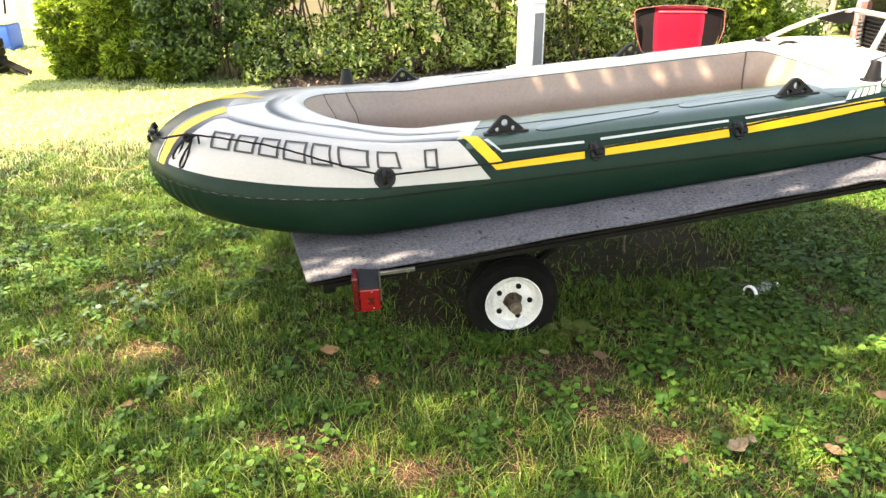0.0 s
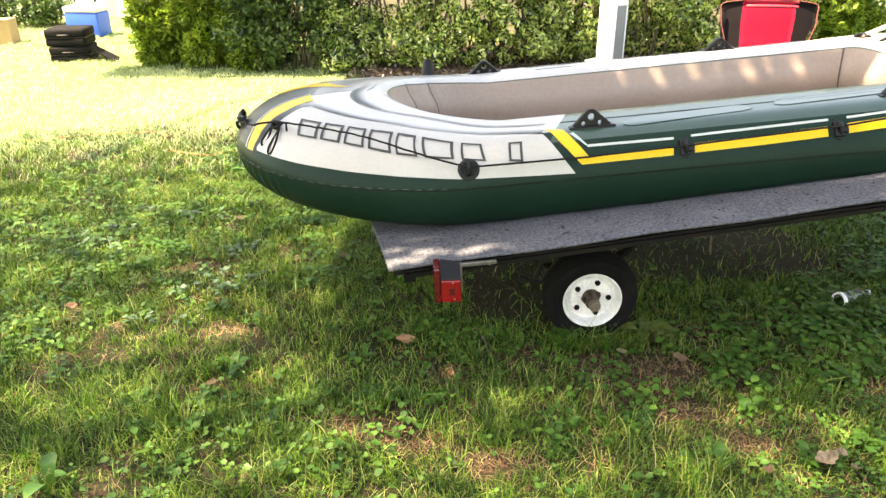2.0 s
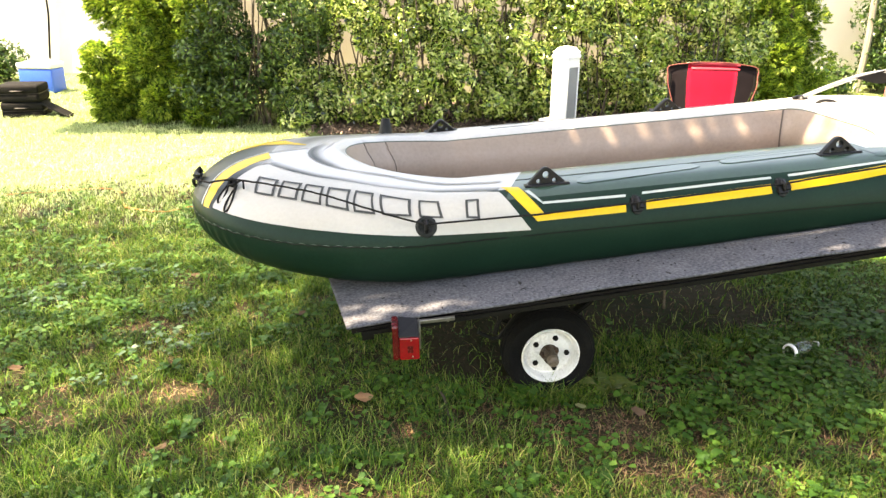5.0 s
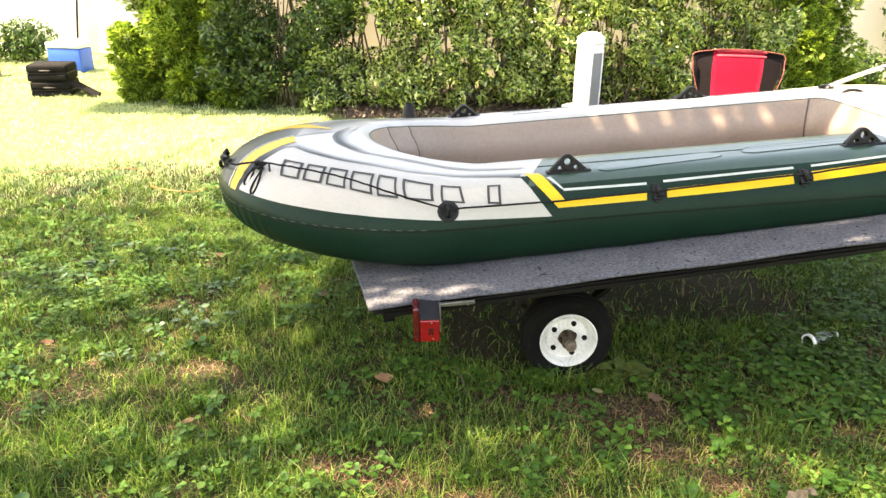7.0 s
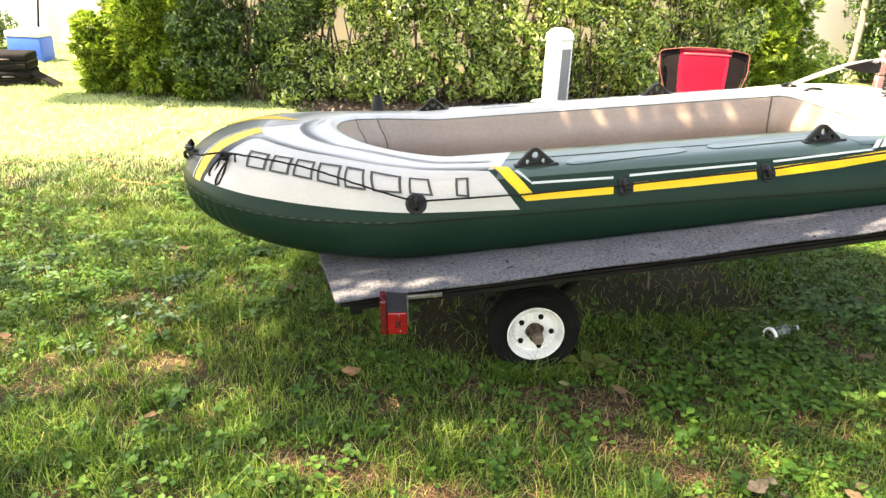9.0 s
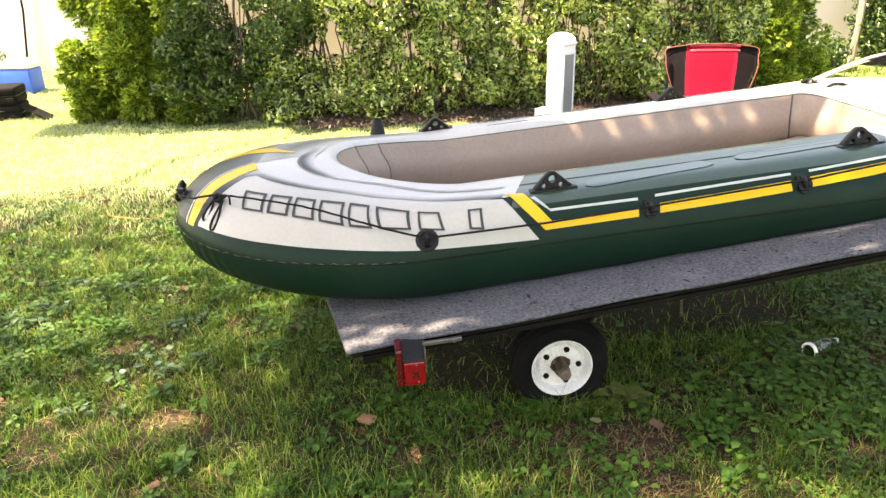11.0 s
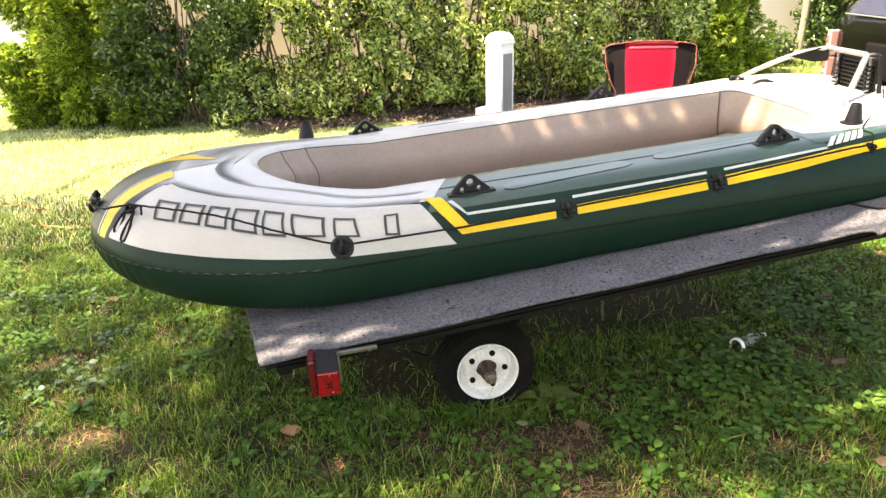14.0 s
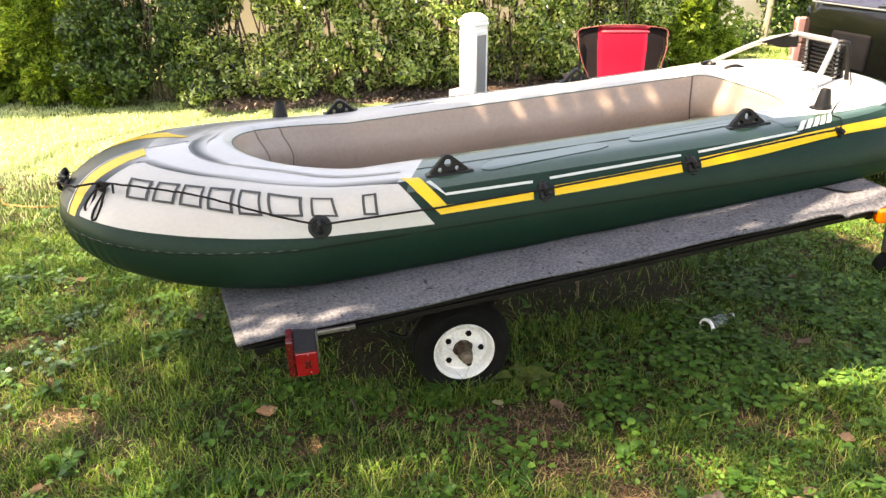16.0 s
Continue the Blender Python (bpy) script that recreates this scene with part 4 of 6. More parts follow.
tongue = tube([(1.4, V0, 0.60), (2.3, V0, 0.60), (3.02, V0, 0.47)], 0.035, 10)
part("tongue", tongue, BLACK_STEEL, trailer)
part("coupler", boxed(2.98, 3.16, V0 - 0.05, V0 + 0.05, 0.38, 0.47, 0.02), BLACK_STEEL, trailer)

AXLE_U, AXLE_W, TYRE_R = 0.018, 0.203, 0.198
part("axle", tube([(AXLE_U, 0.05, AXLE_W), (AXLE_U, 1.18, AXLE_W)], 0.022, 12), BLACK_STEEL, trailer)
for v in (0.12, 1.11):
    pts = [(AXLE_U - 0.33, v, 0.475), (AXLE_U - 0.2, v, 0.34), (AXLE_U, v, 0.255), (AXLE_U + 0.2, v, 0.345), (AXLE_U + 0.33, v, 0.50)]
    bm = bmesh.new()
    line = smooth_line(pts, 6)
    for a, b in zip(line, line[1:]):
        for dz in (0, -0.012):
            x0, x1 = a.x, b.x
            quad = [(x0, v - 0.02, a.z + dz), (x1, v - 0.02, b.z + dz), (x1, v + 0.02, b.z + dz), (x0, v + 0.02, a.z + dz)]
            top = [bm.verts.new(q) for q in quad]
            bot = [bm.verts.new((q[0], q[1], q[2] - 0.008)) for q in quad]
            bm.faces.new(top), bm.faces.new(bot[::-1])
            for j in range(4):
                bm.faces.new((top[j], bot[j], bot[(j + 1) % 4], top[(j + 1) % 4]))
    part("leaf_spring", bm, BLACK_STEEL, trailer)


# bent steel bar that braces the fender before the wheel
part("fender_brace", tube([(-0.265, 0.04, 0.294), (-0.208, 0.04, 0.259), (-0.178, 0.04, 0.257), (-0.133, 0.04, 0.313), (-0.088, 0.04, 0.369)], 0.0085, 8), BLACK_STEEL, trailer, "black bent steel brace", smooth=True)


def wheel(v, face):
    """face -1: the dished side looks to the near side."""
    w = new("wheel")
    w.parent = trailer
    w.matrix_local = Matrix.Translation((AXLE_U, v, AXLE_W)) @ (Matrix() if face < 0 else Matrix.Rotation(math.pi, 4, "Z")) @ Matrix.Diagonal((0.93, 1.0, 0.935, 1.0))
    tagged(w, "small trailer wheel with black tyre and white rim")
    b = 0.055
    prof = [(0.126, -b), (0.133, -b - 0.006), (0.150, -b - 0.012), (0.172, -b - 0.016), (0.188, -b - 0.012), (0.198, -b + 0.002), (0.206, -b + 0.012),
            (0.207, -b + 0.020), (0.202, -b + 0.022), (0.202, -b + 0.026), (0.210, -b + 0.028), (0.212, -0.012), (0.206, -0.010), (0.206, -0.006), (0.212, -0.004),
            (0.212, 0.004), (0.206, 0.006), (0.206, 0.010), (0.212, 0.012), (0.210, b - 0.028), (0.202, b - 0.026), (0.202, b - 0.022), (0.207, b - 0.020),
            (0.206, b - 0.012), (0.198, b - 0.002), (0.188, b + 0.012), (0.172, b + 0.016), (0.150, b + 0.012), (0.133, b + 0.006), (0.126, b), (0.120, 0.0), (0.126, -b)]
    part("tyre", lathe(prof, 64), RUBBER, w, "worn black tyre", smooth=True)
    rimp = [(0.1295, -b - 0.004), (0.131, -b - 0.010), (0.127, -b - 0.013), (0.121, -b - 0.008), (0.117, -b + 0.004), (0.114, -0.030), (0.110, -0.020), (0.103, -0.018),
            (0.097, -0.026), (0.092, -0.034), (0.088, -0.036), (0.050, -0.036), (0.040, -0.034), (0.040, -0.026), (0.084, -0.026), (0.098, -0.010), (0.106, -0.008), (0.120, b), (0.1295, b + 0.004), (0.1295, b), (0.118, 0.0), (0.1295, -b - 0.004)]
    part("rim", lathe(rimp, 56), RIM_WHITE, w, "white painted steel rim with rust spots", smooth=True)
    part("dust_cap", lathe([(0.0, -0.128), (0.011, -0.127), (0.013, -0.122), (0.017, -0.121), (0.023, -0.118), (0.0255, -0.112), (0.026, -0.098), (0.0, -0.096)], 24), CAP_STEEL, w, "paler brown dust cap", smooth=True)
    part("hub", lathe([(0.0, -0.098), (0.022, -0.097), (0.022, -0.084), (0.027, -0.076), (0.031, -0.046), (0.038, -0.042), (0.041, -0.036), (0.041, 0.03), (0.0, 0.03)], 28), HUB, w, "rusty hub with a dust cap", smooth=True)
    for j in range(5):
        a = math.radians(90 + 72 * j + 14)
        c = Vector((0.034 * math.cos(a), -0.010, 0.034 * math.sin(a)))
        nut = lathe([(0.0, -0.056), (0.007, -0.056), (0.009, -0.053), (0.0115, -0.040), (0.0135, -0.034), (0.0, -0.034)], 6)
        bmesh.ops.translate(nut, vec=c, verts=nut.verts)
        part("lug_nut", nut, RUST, w)
        a2 = a + math.radians(36)
        hole = lathe([(0.0, -0.034), (0.006, -0.034), (0.0075, -0.030), (0.0125, -0.029), (0.0135, -0.0215), (0.0, -0.0190)], 6)
        bmesh.ops.translate(hole, vec=(0.077 * math.cos(a2), -0.0165, 0.077 * math.sin(a2)), verts=hole.verts)
        part("wheel_bolt", hole, RUBBER, w, "black wheel bolt")
    return w


wheel(0.0, -1)
wheel(1.23, 1)
# stays left over from the lost mudguards
for du in (-1, 1):
    part("mudguard_stay", tube([(AXLE_U + du * 0.13, 0.02, 0.56), (AXLE_U + du * 0.16, -0.03, 0.48), (AXLE_U + du * 0.225, -0.04, 0.32 if du < 0 else 0.43)], 0.011, 6), BLACK_STEEL, trailer)


def tail_lamp(v):
    lamp = new("tail_lamp")
    lamp.parent = trailer
    lamp.matrix_local = Matrix.Translation((-0.565, v, 0.541)) @ Matrix.Rotation(radians(3), 4, "Y")
    tagged(lamp, "red box tail lamp with a black top")
    # rear lens gets a darker red in place of its own shade
    part("lens", boxed(-0.045, -0.022, -0.046, 0.044, -0.070, 0.060, 0.006), DARK_LENS, lamp, "red plastic lens coloured darker as its shaded face")
    part("side_lens", boxed(-0.0215, 0.048, -0.047, 0.040, -0.070, 0.016, 0.006), RED_LENS, lamp)
    wedge = bmesh.new()
    low = [wedge.verts.new(p) for p in ((-0.0205, -0.046, 0.0175), (0.047, -0.046, 0.0175), (0.047, 0.040, 0.0175), (-0.0205, 0.040, 0.0175))]
    up = [wedge.verts.new(p) for p in ((-0.0205, -0.044, 0.024), (0.046, -0.044, 0.020), (0.046, 0.040, 0.046), (-0.0205, 0.040, 0.058))]
    wedge.faces.new(low[::-1]), wedge.faces.new(up)
    for j in range(4):
        wedge.faces.new((low[j], low[(j + 1) % 4], up[(j + 1) % 4], up[j]))
    part("housing", wedge, BLACK_PLASTIC, lamp, "black plastic housing with a sloping top")
    part("backplate", boxed(0.049, 0.054, -0.03, 0.045, -0.04, 0.045, 0.002), ZINC, lamp)
    part("bulb_window", boxed(0.006, 0.026, -0.0490, -0.047, -0.042, -0.016, 0.0008), DARK_LENS, lamp, "darker red window before the bulb")
    for x, z in ((0.020, 0.006), (0.024, -0.056)):
        part("screw", boxed(x - 0.0025, x + 0.0025, -0.0490, -0.047, z - 0.0025, z + 0.0025, 0.0008), ZINC, lamp)
    return lamp


tail_lamp(-0.40)
tail_lamp(1.62)
part("lamp_bracket", boxed(-0.535, -0.385, -0.372, -0.3565, 0.566, 0.579, 0.002), ZINC, trailer, "zinc plated lamp bracket")
for u in (-0.515, -0.41):
    b = lathe([(0.0, -0.005), (0.007, -0.005), (0.007, 0.0), (0.0, 0.0)], 6)
    bmesh.ops.translate(b, vec=(u, -0.3725, 0.5725), verts=b.verts)
    part("bolt", b, ZINC, trailer)
part("marker_lamp", boxed(1.495, 1.565, -0.385, -0.345, 0.618, 0.672, 0.010), ORANGE_LENS, trailer, "orange side marker lamp")
part("rusty_strap", tube([(0.37, -0.20, 0.512), (0.435, -0.20, 0.515), (0.435, -0.20, 0.435)], 0.006, 6), HUB, trailer, "bent strap end hanging under the deck")
part("tongue_jack", tube([(2.42, V0 - 0.08, 0.16), (2.42, V0 - 0.08, 0.86)], 0.024, 10), BLACK_STEEL, trailer, "black nose jack", smooth=True)
part("jack_crank", tube([(2.42, V0 - 0.08, 0.86), (2.36, V0 - 0.08, 0.88), (2.34, V0 - 0.16, 0.88)], 0.010, 6), ZINC, trailer, smooth=True)
jack_wheel = lathe([(0.0, -0.022), (0.05, -0.022), (0.075, -0.018), (0.078, 0.0), (0.075, 0.018), (0.05, 0.022), (0.0, 0.022)], 24)
bmesh.ops.translate(jack_wheel, vec=(2.42, V0 - 0.08, 0.078 - 0.2), verts=jack_wheel.verts)
part("jack_wheel", jack_wheel, RUBBER, trailer, smooth=True)
part("jack_fork", boxed(2.40, 2.44, V0 - 0.115, V0 - 0.045, -0.13, 0.17, 0.006), ZINC, trailer)
part("safety_chain", tube(smooth_line([(2.3, V0 + 0.05, 0.53), (2.55, V0 + 0.10, 0.36), (2.85, V0 + 0.06, 0.40), (3.05, V0 + 0.02, 0.42)], 6), 0.009, 6), ZINC, trailer, smooth=True)
part("carpet_seam", tube(smooth_line([(1.38, -0.03, deck_w(1.38) + 0.003), (1.43, -0.13, deck_w(1.43) + 0.003), (1.475, -0.225, deck_w(1.475) + 0.003), (1.53, -0.245, deck_w(1.53) + 0.003)], 6), 0.0055, 6), CORD, trailer, "dark open seam in the carpet", smooth=True)



def carpet_crumbs():
    """Bits of leaf and bark that lie along the open edge of the carpet."""
    rng = np.random.RandomState(17)
    n = 100
    u, v = rng.uniform(-0.74, 1.36, n), DV0 + 0.012 + 0.20 * rng.rand(n) ** 1.2
    bm = bmesh.new()
    for k in range(n):
        a, s = rng.uniform(0, math.pi), rng.uniform(0.002, 0.0055) * (2.0 if k % 17 == 0 else 1.0)
        w = deck_w(u[k]) + 0.003 * math.sin(u[k] * 9) * max(0.0, 1 - (v[k] - DV0) / 0.16)
        ring = [(math.cos(q) * s * 1.9, math.sin(q) * s * 0.7) for q in (0.0, 1.1, 2.3, 3.3, 4.6)]
        low = [bm.verts.new((u[k] + x * math.cos(a) - y * math.sin(a), v[k] + x * math.sin(a) + y * math.cos(a), w)) for x, y in ring]
        top = bm.verts.new((u[k], v[k], w + 0.0035))
        for j in range(5):
            bm.faces.new((low[j], low[(j + 1) % 5], top))
    tagged(part("crumbs", bm, CRUMBS, trailer, "dark bits of leaf and bark on the carpet"), kind="stuff")


carpet_crumbs()

# ---- ground ----
def ground_z(x, y):
    return (field(x, y, 1.3, 5) - 0.5) * 0.05 * 1.0 + (field(x, y, 0.35, 6) - 0.5) * 0.02


def build_ground():
    n = 150
    xs = np.concatenate([[-250, -60, -20], np.linspace(-9, 9, n), [20, 60, 250]])
    ys = np.concatenate([[-250, -60, -12], np.linspace(-4, 12, n), [24, 60, 250]])
    gx, gy = np.meshgrid(xs, ys, indexing="ij")
    gz = ground_z(gx, gy) * ((abs(gx) < 9.5) & (gy > -5) & (gy < 13))
    verts = np.stack([gx, gy, gz], -1).reshape(-1, 3)
    m = len(ys)
    faces = [(i * m + j, (i + 1) * m + j, (i + 1) * m + j + 1, i * m + j + 1) for i in range(len(xs) - 1) for j in range(m - 1)]
    ob = mesh_ob("ground", verts.tolist(), faces, SOIL)
    # away from the boat the turf itself covers the soil
    ob.data.materials.append(TURF)
    ob.data.materials.append(TURF_SUNLIT)
    mid = verts[np.array(faces)].mean(1)
    x, y = mid[:, 0], mid[:, 1]
    edge = 0.7 * (field(x, y, 0.5, 9) - 0.5)
    near = (x > -3.9 + edge) & (x < 3.5 + edge) & (y > -1.35 + edge) & (y < 3.5 + edge)
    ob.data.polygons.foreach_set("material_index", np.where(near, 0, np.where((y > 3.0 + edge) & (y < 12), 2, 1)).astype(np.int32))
    tagged(ob, "patchy weedy lawn soil under the grass", "ground", kind="structure")


build_ground()


def blades(name, count, region, h0, h1, width, material, seed, patch, label, category, flat=False):
    rng = np.random.RandomState(seed)
    x0, x1, y0, y1 = region
    x, y = rng.uniform(x0, x1, count), rng.uniform(y0, y1, count)
    keep = rng.rand(count) < patch(x, y)
    x, y = x[keep], y[keep]
    n = len(x)
    tall = 0.35 + 0.7 * field(x, y, 0.55, seed + 1) + 0.75 * field(x, y, 0.07, seed + 2)
    h = rng.uniform(h0, h1, n) * tall
    a = rng.uniform(0, 2 * np.pi, n)
    lean = rng.uniform(0.2, 1.5, n) * h * (flat or 1.0)
    z = ground_z(x, y)
    base = np.stack([x, y, z - 0.004], 1)
    d = np.stack([np.cos(a), np.sin(a), 0 * a], 1)
    f = a + rng.uniform(0.6, 2.4, n)
    s = np.stack([np.cos(f), np.sin(f), 0 * f], 1) * (width * rng.uniform(0.6, 1.3, n) / 2)[:, None]
    up = np.array([0, 0, 1.0])
    hh = h * (rng.uniform(0.0, 0.75, n) if flat else 1.0)
    mid = base + d * (lean * 0.32)[:, None] + up * (hh * 0.62)[:, None]
    tip = base + d * lean[:, None] + up * hh[:, None]
    v = np.stack([base - s, base + s, mid - s * 0.8, mid + s * 0.8, tip], 1)
    t = np.array([[0, 1, 3], [0, 3, 2], [2, 3, 4]])
    tris = (np.arange(n)[:, None, None] * 5 + t[None]).reshape(-1, 3)
    ob = big_mesh(name, v, tris, material)
    return tagged(ob, label, category, kind="stuff")


# worn spots where the thatch lies open
BARE = ((0.15, -0.32, 0.26, 0.15), (0.02, -0.28, 0.10, 0.08), (0.30, -0.60, 0.14, 0.09), (0.42, -0.72, 0.12, 0.06), (-0.62, -0.28, 0.13, 0.08), (-0.32, -0.17, 0.10, 0.07), (-0.97, -0.58, 0.15, 0.07),
        (-0.70, -0.68, 0.16, 0.06), (-1.34, -0.29, 0.12, 0.06), (-1.54, -0.33, 0.12, 0.08), (-1.58, 0.09, 0.12, 0.06), (-1.82, 0.72, 0.16, 0.09), (-1.87, 1.37, 0.12, 0.10), (0.97, -0.16, 0.13, 0.08),
        (0.99, 0.18, 0.08, 0.14), (1.44, 0.02, 0.10, 0.08), (-0.45, -0.80, 0.16, 0.07))


def under(x, y):
    """Thins growth under the trailer so dark soil stands in for deep shade."""
    near = np.where(x < 0.25, -0.02, 0.34)
    return 1 - 0.95 * np.clip((x + 0.60) / 0.15, 0, 1) * np.clip((1.75 - x) / 0.5, 0, 1) * np.clip((y - near) / 0.14, 0, 1) * np.clip((1.5 - y) / 0.15, 0, 1)


def worn(x, y):
    bare = 0.0
    for cx, cy, rx, ry in BARE:
        bare = bare + np.exp(-((x - cx) / rx) ** 2 - ((y - cy) / ry) ** 2)
    # smaller thin spots everywhere
    return np.minimum(1.15 * bare + np.clip(5.0 * (field(x, y, 0.17, 54) * field(x, y, 0.5, 55) - 0.50), 0, 0.8), 1)


def lush(x, y):
    return np.clip(0.62 + 0.9 * (field(x, y, 0.45, 21) - 0.42) + 1.0 * (field(x, y, 0.13, 22) - 0.5) + 1.5 * (field(x, y, 0.05, 23) - 0.5) - (0.55 + 0.30 * np.clip((x + 1.2) / 0.4, 0, 1)) * worn(x, y), 0.05, 1) * under(x, y)


NEAR = (-4.0, 3.6, -1.45, 3.3)


def close(x, y):
    """Fades the green lawn into the paler one coloured as sunlit."""
    side = np.minimum(np.minimum(x + 4.0, 3.6 - x), y + 1.45) + 0.5 * (field(x, y, 0.3, 29) - 0.5)
    return np.clip((3.4 - y + 0.7 * (field(x, y, 0.4, 26) - 0.5)) / 1.2, 0, 1) * np.clip(side / 0.35, 0.12, 1)


blades("lawn_grass", 530000, NEAR, 0.016, 0.058, 0.0038, GRASS, 31, lambda x, y: lush(x, y) * close(x, y), "uncut mixed green lawn grass with thin patches", "grass")
blades("matted_grass", 220000, NEAR, 0.022, 0.040, 0.0036, GRASS, 35, lambda x, y: (0.15 + 0.7 * lush(x, y)) * under(x, y) * (1 - 0.8 * worn(x, y)) * close(x, y), "trodden grass lying flat in the lawn", "grass", flat=2.0)
blades("far_lawn_grass", 210000, (-7.5, 6.0, 2.0, 6.7), 0.020, 0.048, 0.0068, GRASS_SUNLIT, 32, lambda x, y: np.clip(0.35 + lush(x, y), 0.6, 1) * np.where((x > -1.45) & (y > 5.25), 0.06, 1) * np.clip((y - 2.0) / 1.2, 0, 1), "short lawn grass before the hedge, coloured pale as sunlit", "grass")
blades("side_lawn_grass", 34000, (-9.0, -4.3, 6.7, 10.6), 0.02, 0.045, 0.011, GRASS_SUNLIT, 36, lambda x, y: 0.9 + 0 * x, "short lawn grass by the house, coloured pale as sunlit", "grass")
blades("outer_lawn_grass", 70000, (-9.5, 9.5, -7.5, -1.1), 0.03, 0.08, 0.011, GRASS, 34, lush, "uncut lawn grass behind the walker", "grass")
blades("outer_lawn_grass", 34000, (3.1, 9.5, -1.1, 8.2), 0.03, 0.075, 0.011, GRASS, 51, lush, "uncut lawn grass about the parked car", "grass")
blades("outer_lawn_grass", 26000, (-9.5, -3.6, -1.1, 2.8), 0.03, 0.075, 0.011, GRASS, 52, lush, "uncut lawn grass beside the boat", "grass")
blades("dry_grass", 210000, NEAR, 0.024, 0.045, 0.0034, THATCH, 33, lambda x, y: np.clip(1.0 - 1.35 * lush(x, y), 0.16 + 0.20 * np.clip((x + 0.3) / 0.4, 0, 1) * (y < 0.2), 1) * under(x, y) * (0.30 + 0.70 * np.clip((x + 0.9) / 0.5, 0, 1)), "dry straw-coloured thatch lying in the lawn", "thatch", flat=1.3)
blades("worn_thatch", 150000, (-2.6, 2.2, -1.3, 1.6), 0.022, 0.042, 0.0034, THATCH, 37, lambda x, y: worn(x, y) * (0.45 + 0.45 * np.clip((x + 1.2) / 0.4, 0, 1)), "reddish brown thatch in worn spots of the lawn", "thatch", flat=1.3)


# Straw-pale patch whose colour stands in for the brightest sun on the lawn.
def sun_paled(x, y):
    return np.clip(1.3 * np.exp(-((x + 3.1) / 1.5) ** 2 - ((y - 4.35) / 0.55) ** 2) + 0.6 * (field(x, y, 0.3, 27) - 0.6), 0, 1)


blades("bleached_grass", 60000, (-6.2, -0.6, 3.1, 5.5), 0.018, 0.042, 0.007, STRAW, 38, sun_paled, "straw-coloured grass that paints full sun onto the lawn", "grass", flat=1.2)
DULL_STRAW = mat("dull_straw", [(0.14, 0.13, 0.06), (0.24, 0.22, 0.12), (0.40, 0.36, 0.22)], 0.85, scale=3, fine=40, island=0.6)
TUFTS = ((-1.53, 0.68, 0.13, 0.09), (-1.41, -0.10, 0.07, 0.06), (-1.30, -0.10, 0.07, 0.06), (-1.31, 0.08, 0.07, 0.06), (-1.89, 0.63, 0.14, 0.06), (-1.30, 0.92, 0.12, 0.08), (-2.05, -0.15, 0.12, 0.07), (-2.1, 1.2, 0.16, 0.08))


def straw_tuft(x, y):
    return np.minimum(1, sum(np.exp(-((x - cx) / rx) ** 2 - ((y - cy) / ry) ** 2) for cx, cy, rx, ry in TUFTS))


blades("straw_tufts", 15000, (-2.6, -0.7, -0.5, 1.8), 0.018, 0.040, 0.0036, DULL_STRAW, 40, lambda x, y: 0.55 * straw_tuft(x, y), "pale straw-coloured tufts in the lawn", "grass", flat=1.5)
def long_patch(x, y):
    return np.clip(1.6 * (field(x, y, 0.22, 24) - 0.45) + 0.8 * (field(x, y, 0.06, 25) - 0.5), 0, 1) * (1 - worn(x, y)) * under(x, y) * close(x, y)


blades("long_grass", 85000, (-2.8, 2.4, -1.3, 1.6), 0.045, 0.085, 0.0034, GRASS, 53, long_patch, "longer bent grass blades in loose clumps", "grass")
blades("wheel_tuft", 700, (-0.20, 0.24, -0.15, -0.065), 0.05, 0.11, 0.0036, GRASS, 39, lambda x, y: 0.15 + 0.9 * field(x, y, 0.05, 28), "taller grass blades against the trailer wheel", "grass")


def weeds(name, count, region, seed, size, patch, label, matl=WEED):
    rng = np.random.RandomState(seed)
    x0, x1, y0, y1 = region
    x, y = rng.uniform(x0, x1, count), rng.uniform(y0, y1, count)
    keep = rng.rand(count) < patch(x, y)
    x, y = x[keep], y[keep]
    per = 6
    x, y = np.repeat(x, per), np.repeat(y, per)
    n = len(x)
    a = rng.uniform(0, 2 * np.pi, n)
    rad = rng.uniform(0.005, 0.05, n)
    x, y = x + np.cos(a) * rad, y + np.sin(a) * rad
    z = ground_z(x, y) + rng.uniform(0.015, 0.055, n)
    s = size * rng.uniform(0.5, 1.25, n)
    d = np.stack([np.cos(a), np.sin(a), rng.uniform(-0.35, 0.35, n)], 1)
    q = np.stack([-np.sin(a), np.cos(a), rng.uniform(-0.3, 0.3, n)], 1)
    c = np.stack([x, y, z], 1)
    up = np.array([0, 0, 1.0])
    prof = [(-0.5, 0.0, 0), (-0.25, 0.38, 0.10), (0.15, 0.42, 0.10), (0.55, 0.0, -0.06), (0.15, -0.42, 0.10), (-0.25, -0.38, 0.10), (0.0, 0.0, -0.02)]
    v = np.stack([c + (d * (p * s)[:, None]) + (q * (r * s)[:, None]) + up * (k * s)[:, None] for p, r, k in prof], 1)
    t = np.array([[6, j, (j + 1) % 6] for j in range(6)])
    tris = (np.arange(n)[:, None, None] * 7 + t[None]).reshape(-1, 3)
    return tagged(big_mesh(name, v, tris, matl), label, "weeds", kind="stuff")


weeds("lawn_weeds", 6000, NEAR, 41, 0.027, lambda x, y: under(x, y) * np.clip(2.4 * (field(x, y, 0.5, 42) - 0.40), 0.03, 1), "low broad-leaved weeds scattered in the lawn")
weeds("clover_patch", 12000, NEAR, 45, 0.016, lambda x, y: (0.08 + 0.92 * under(x, y)) * np.clip(2.6 * (field(x, y, 0.8, 46) - 0.42), 0.05, 1), "small-leaved clover growing through the lawn")
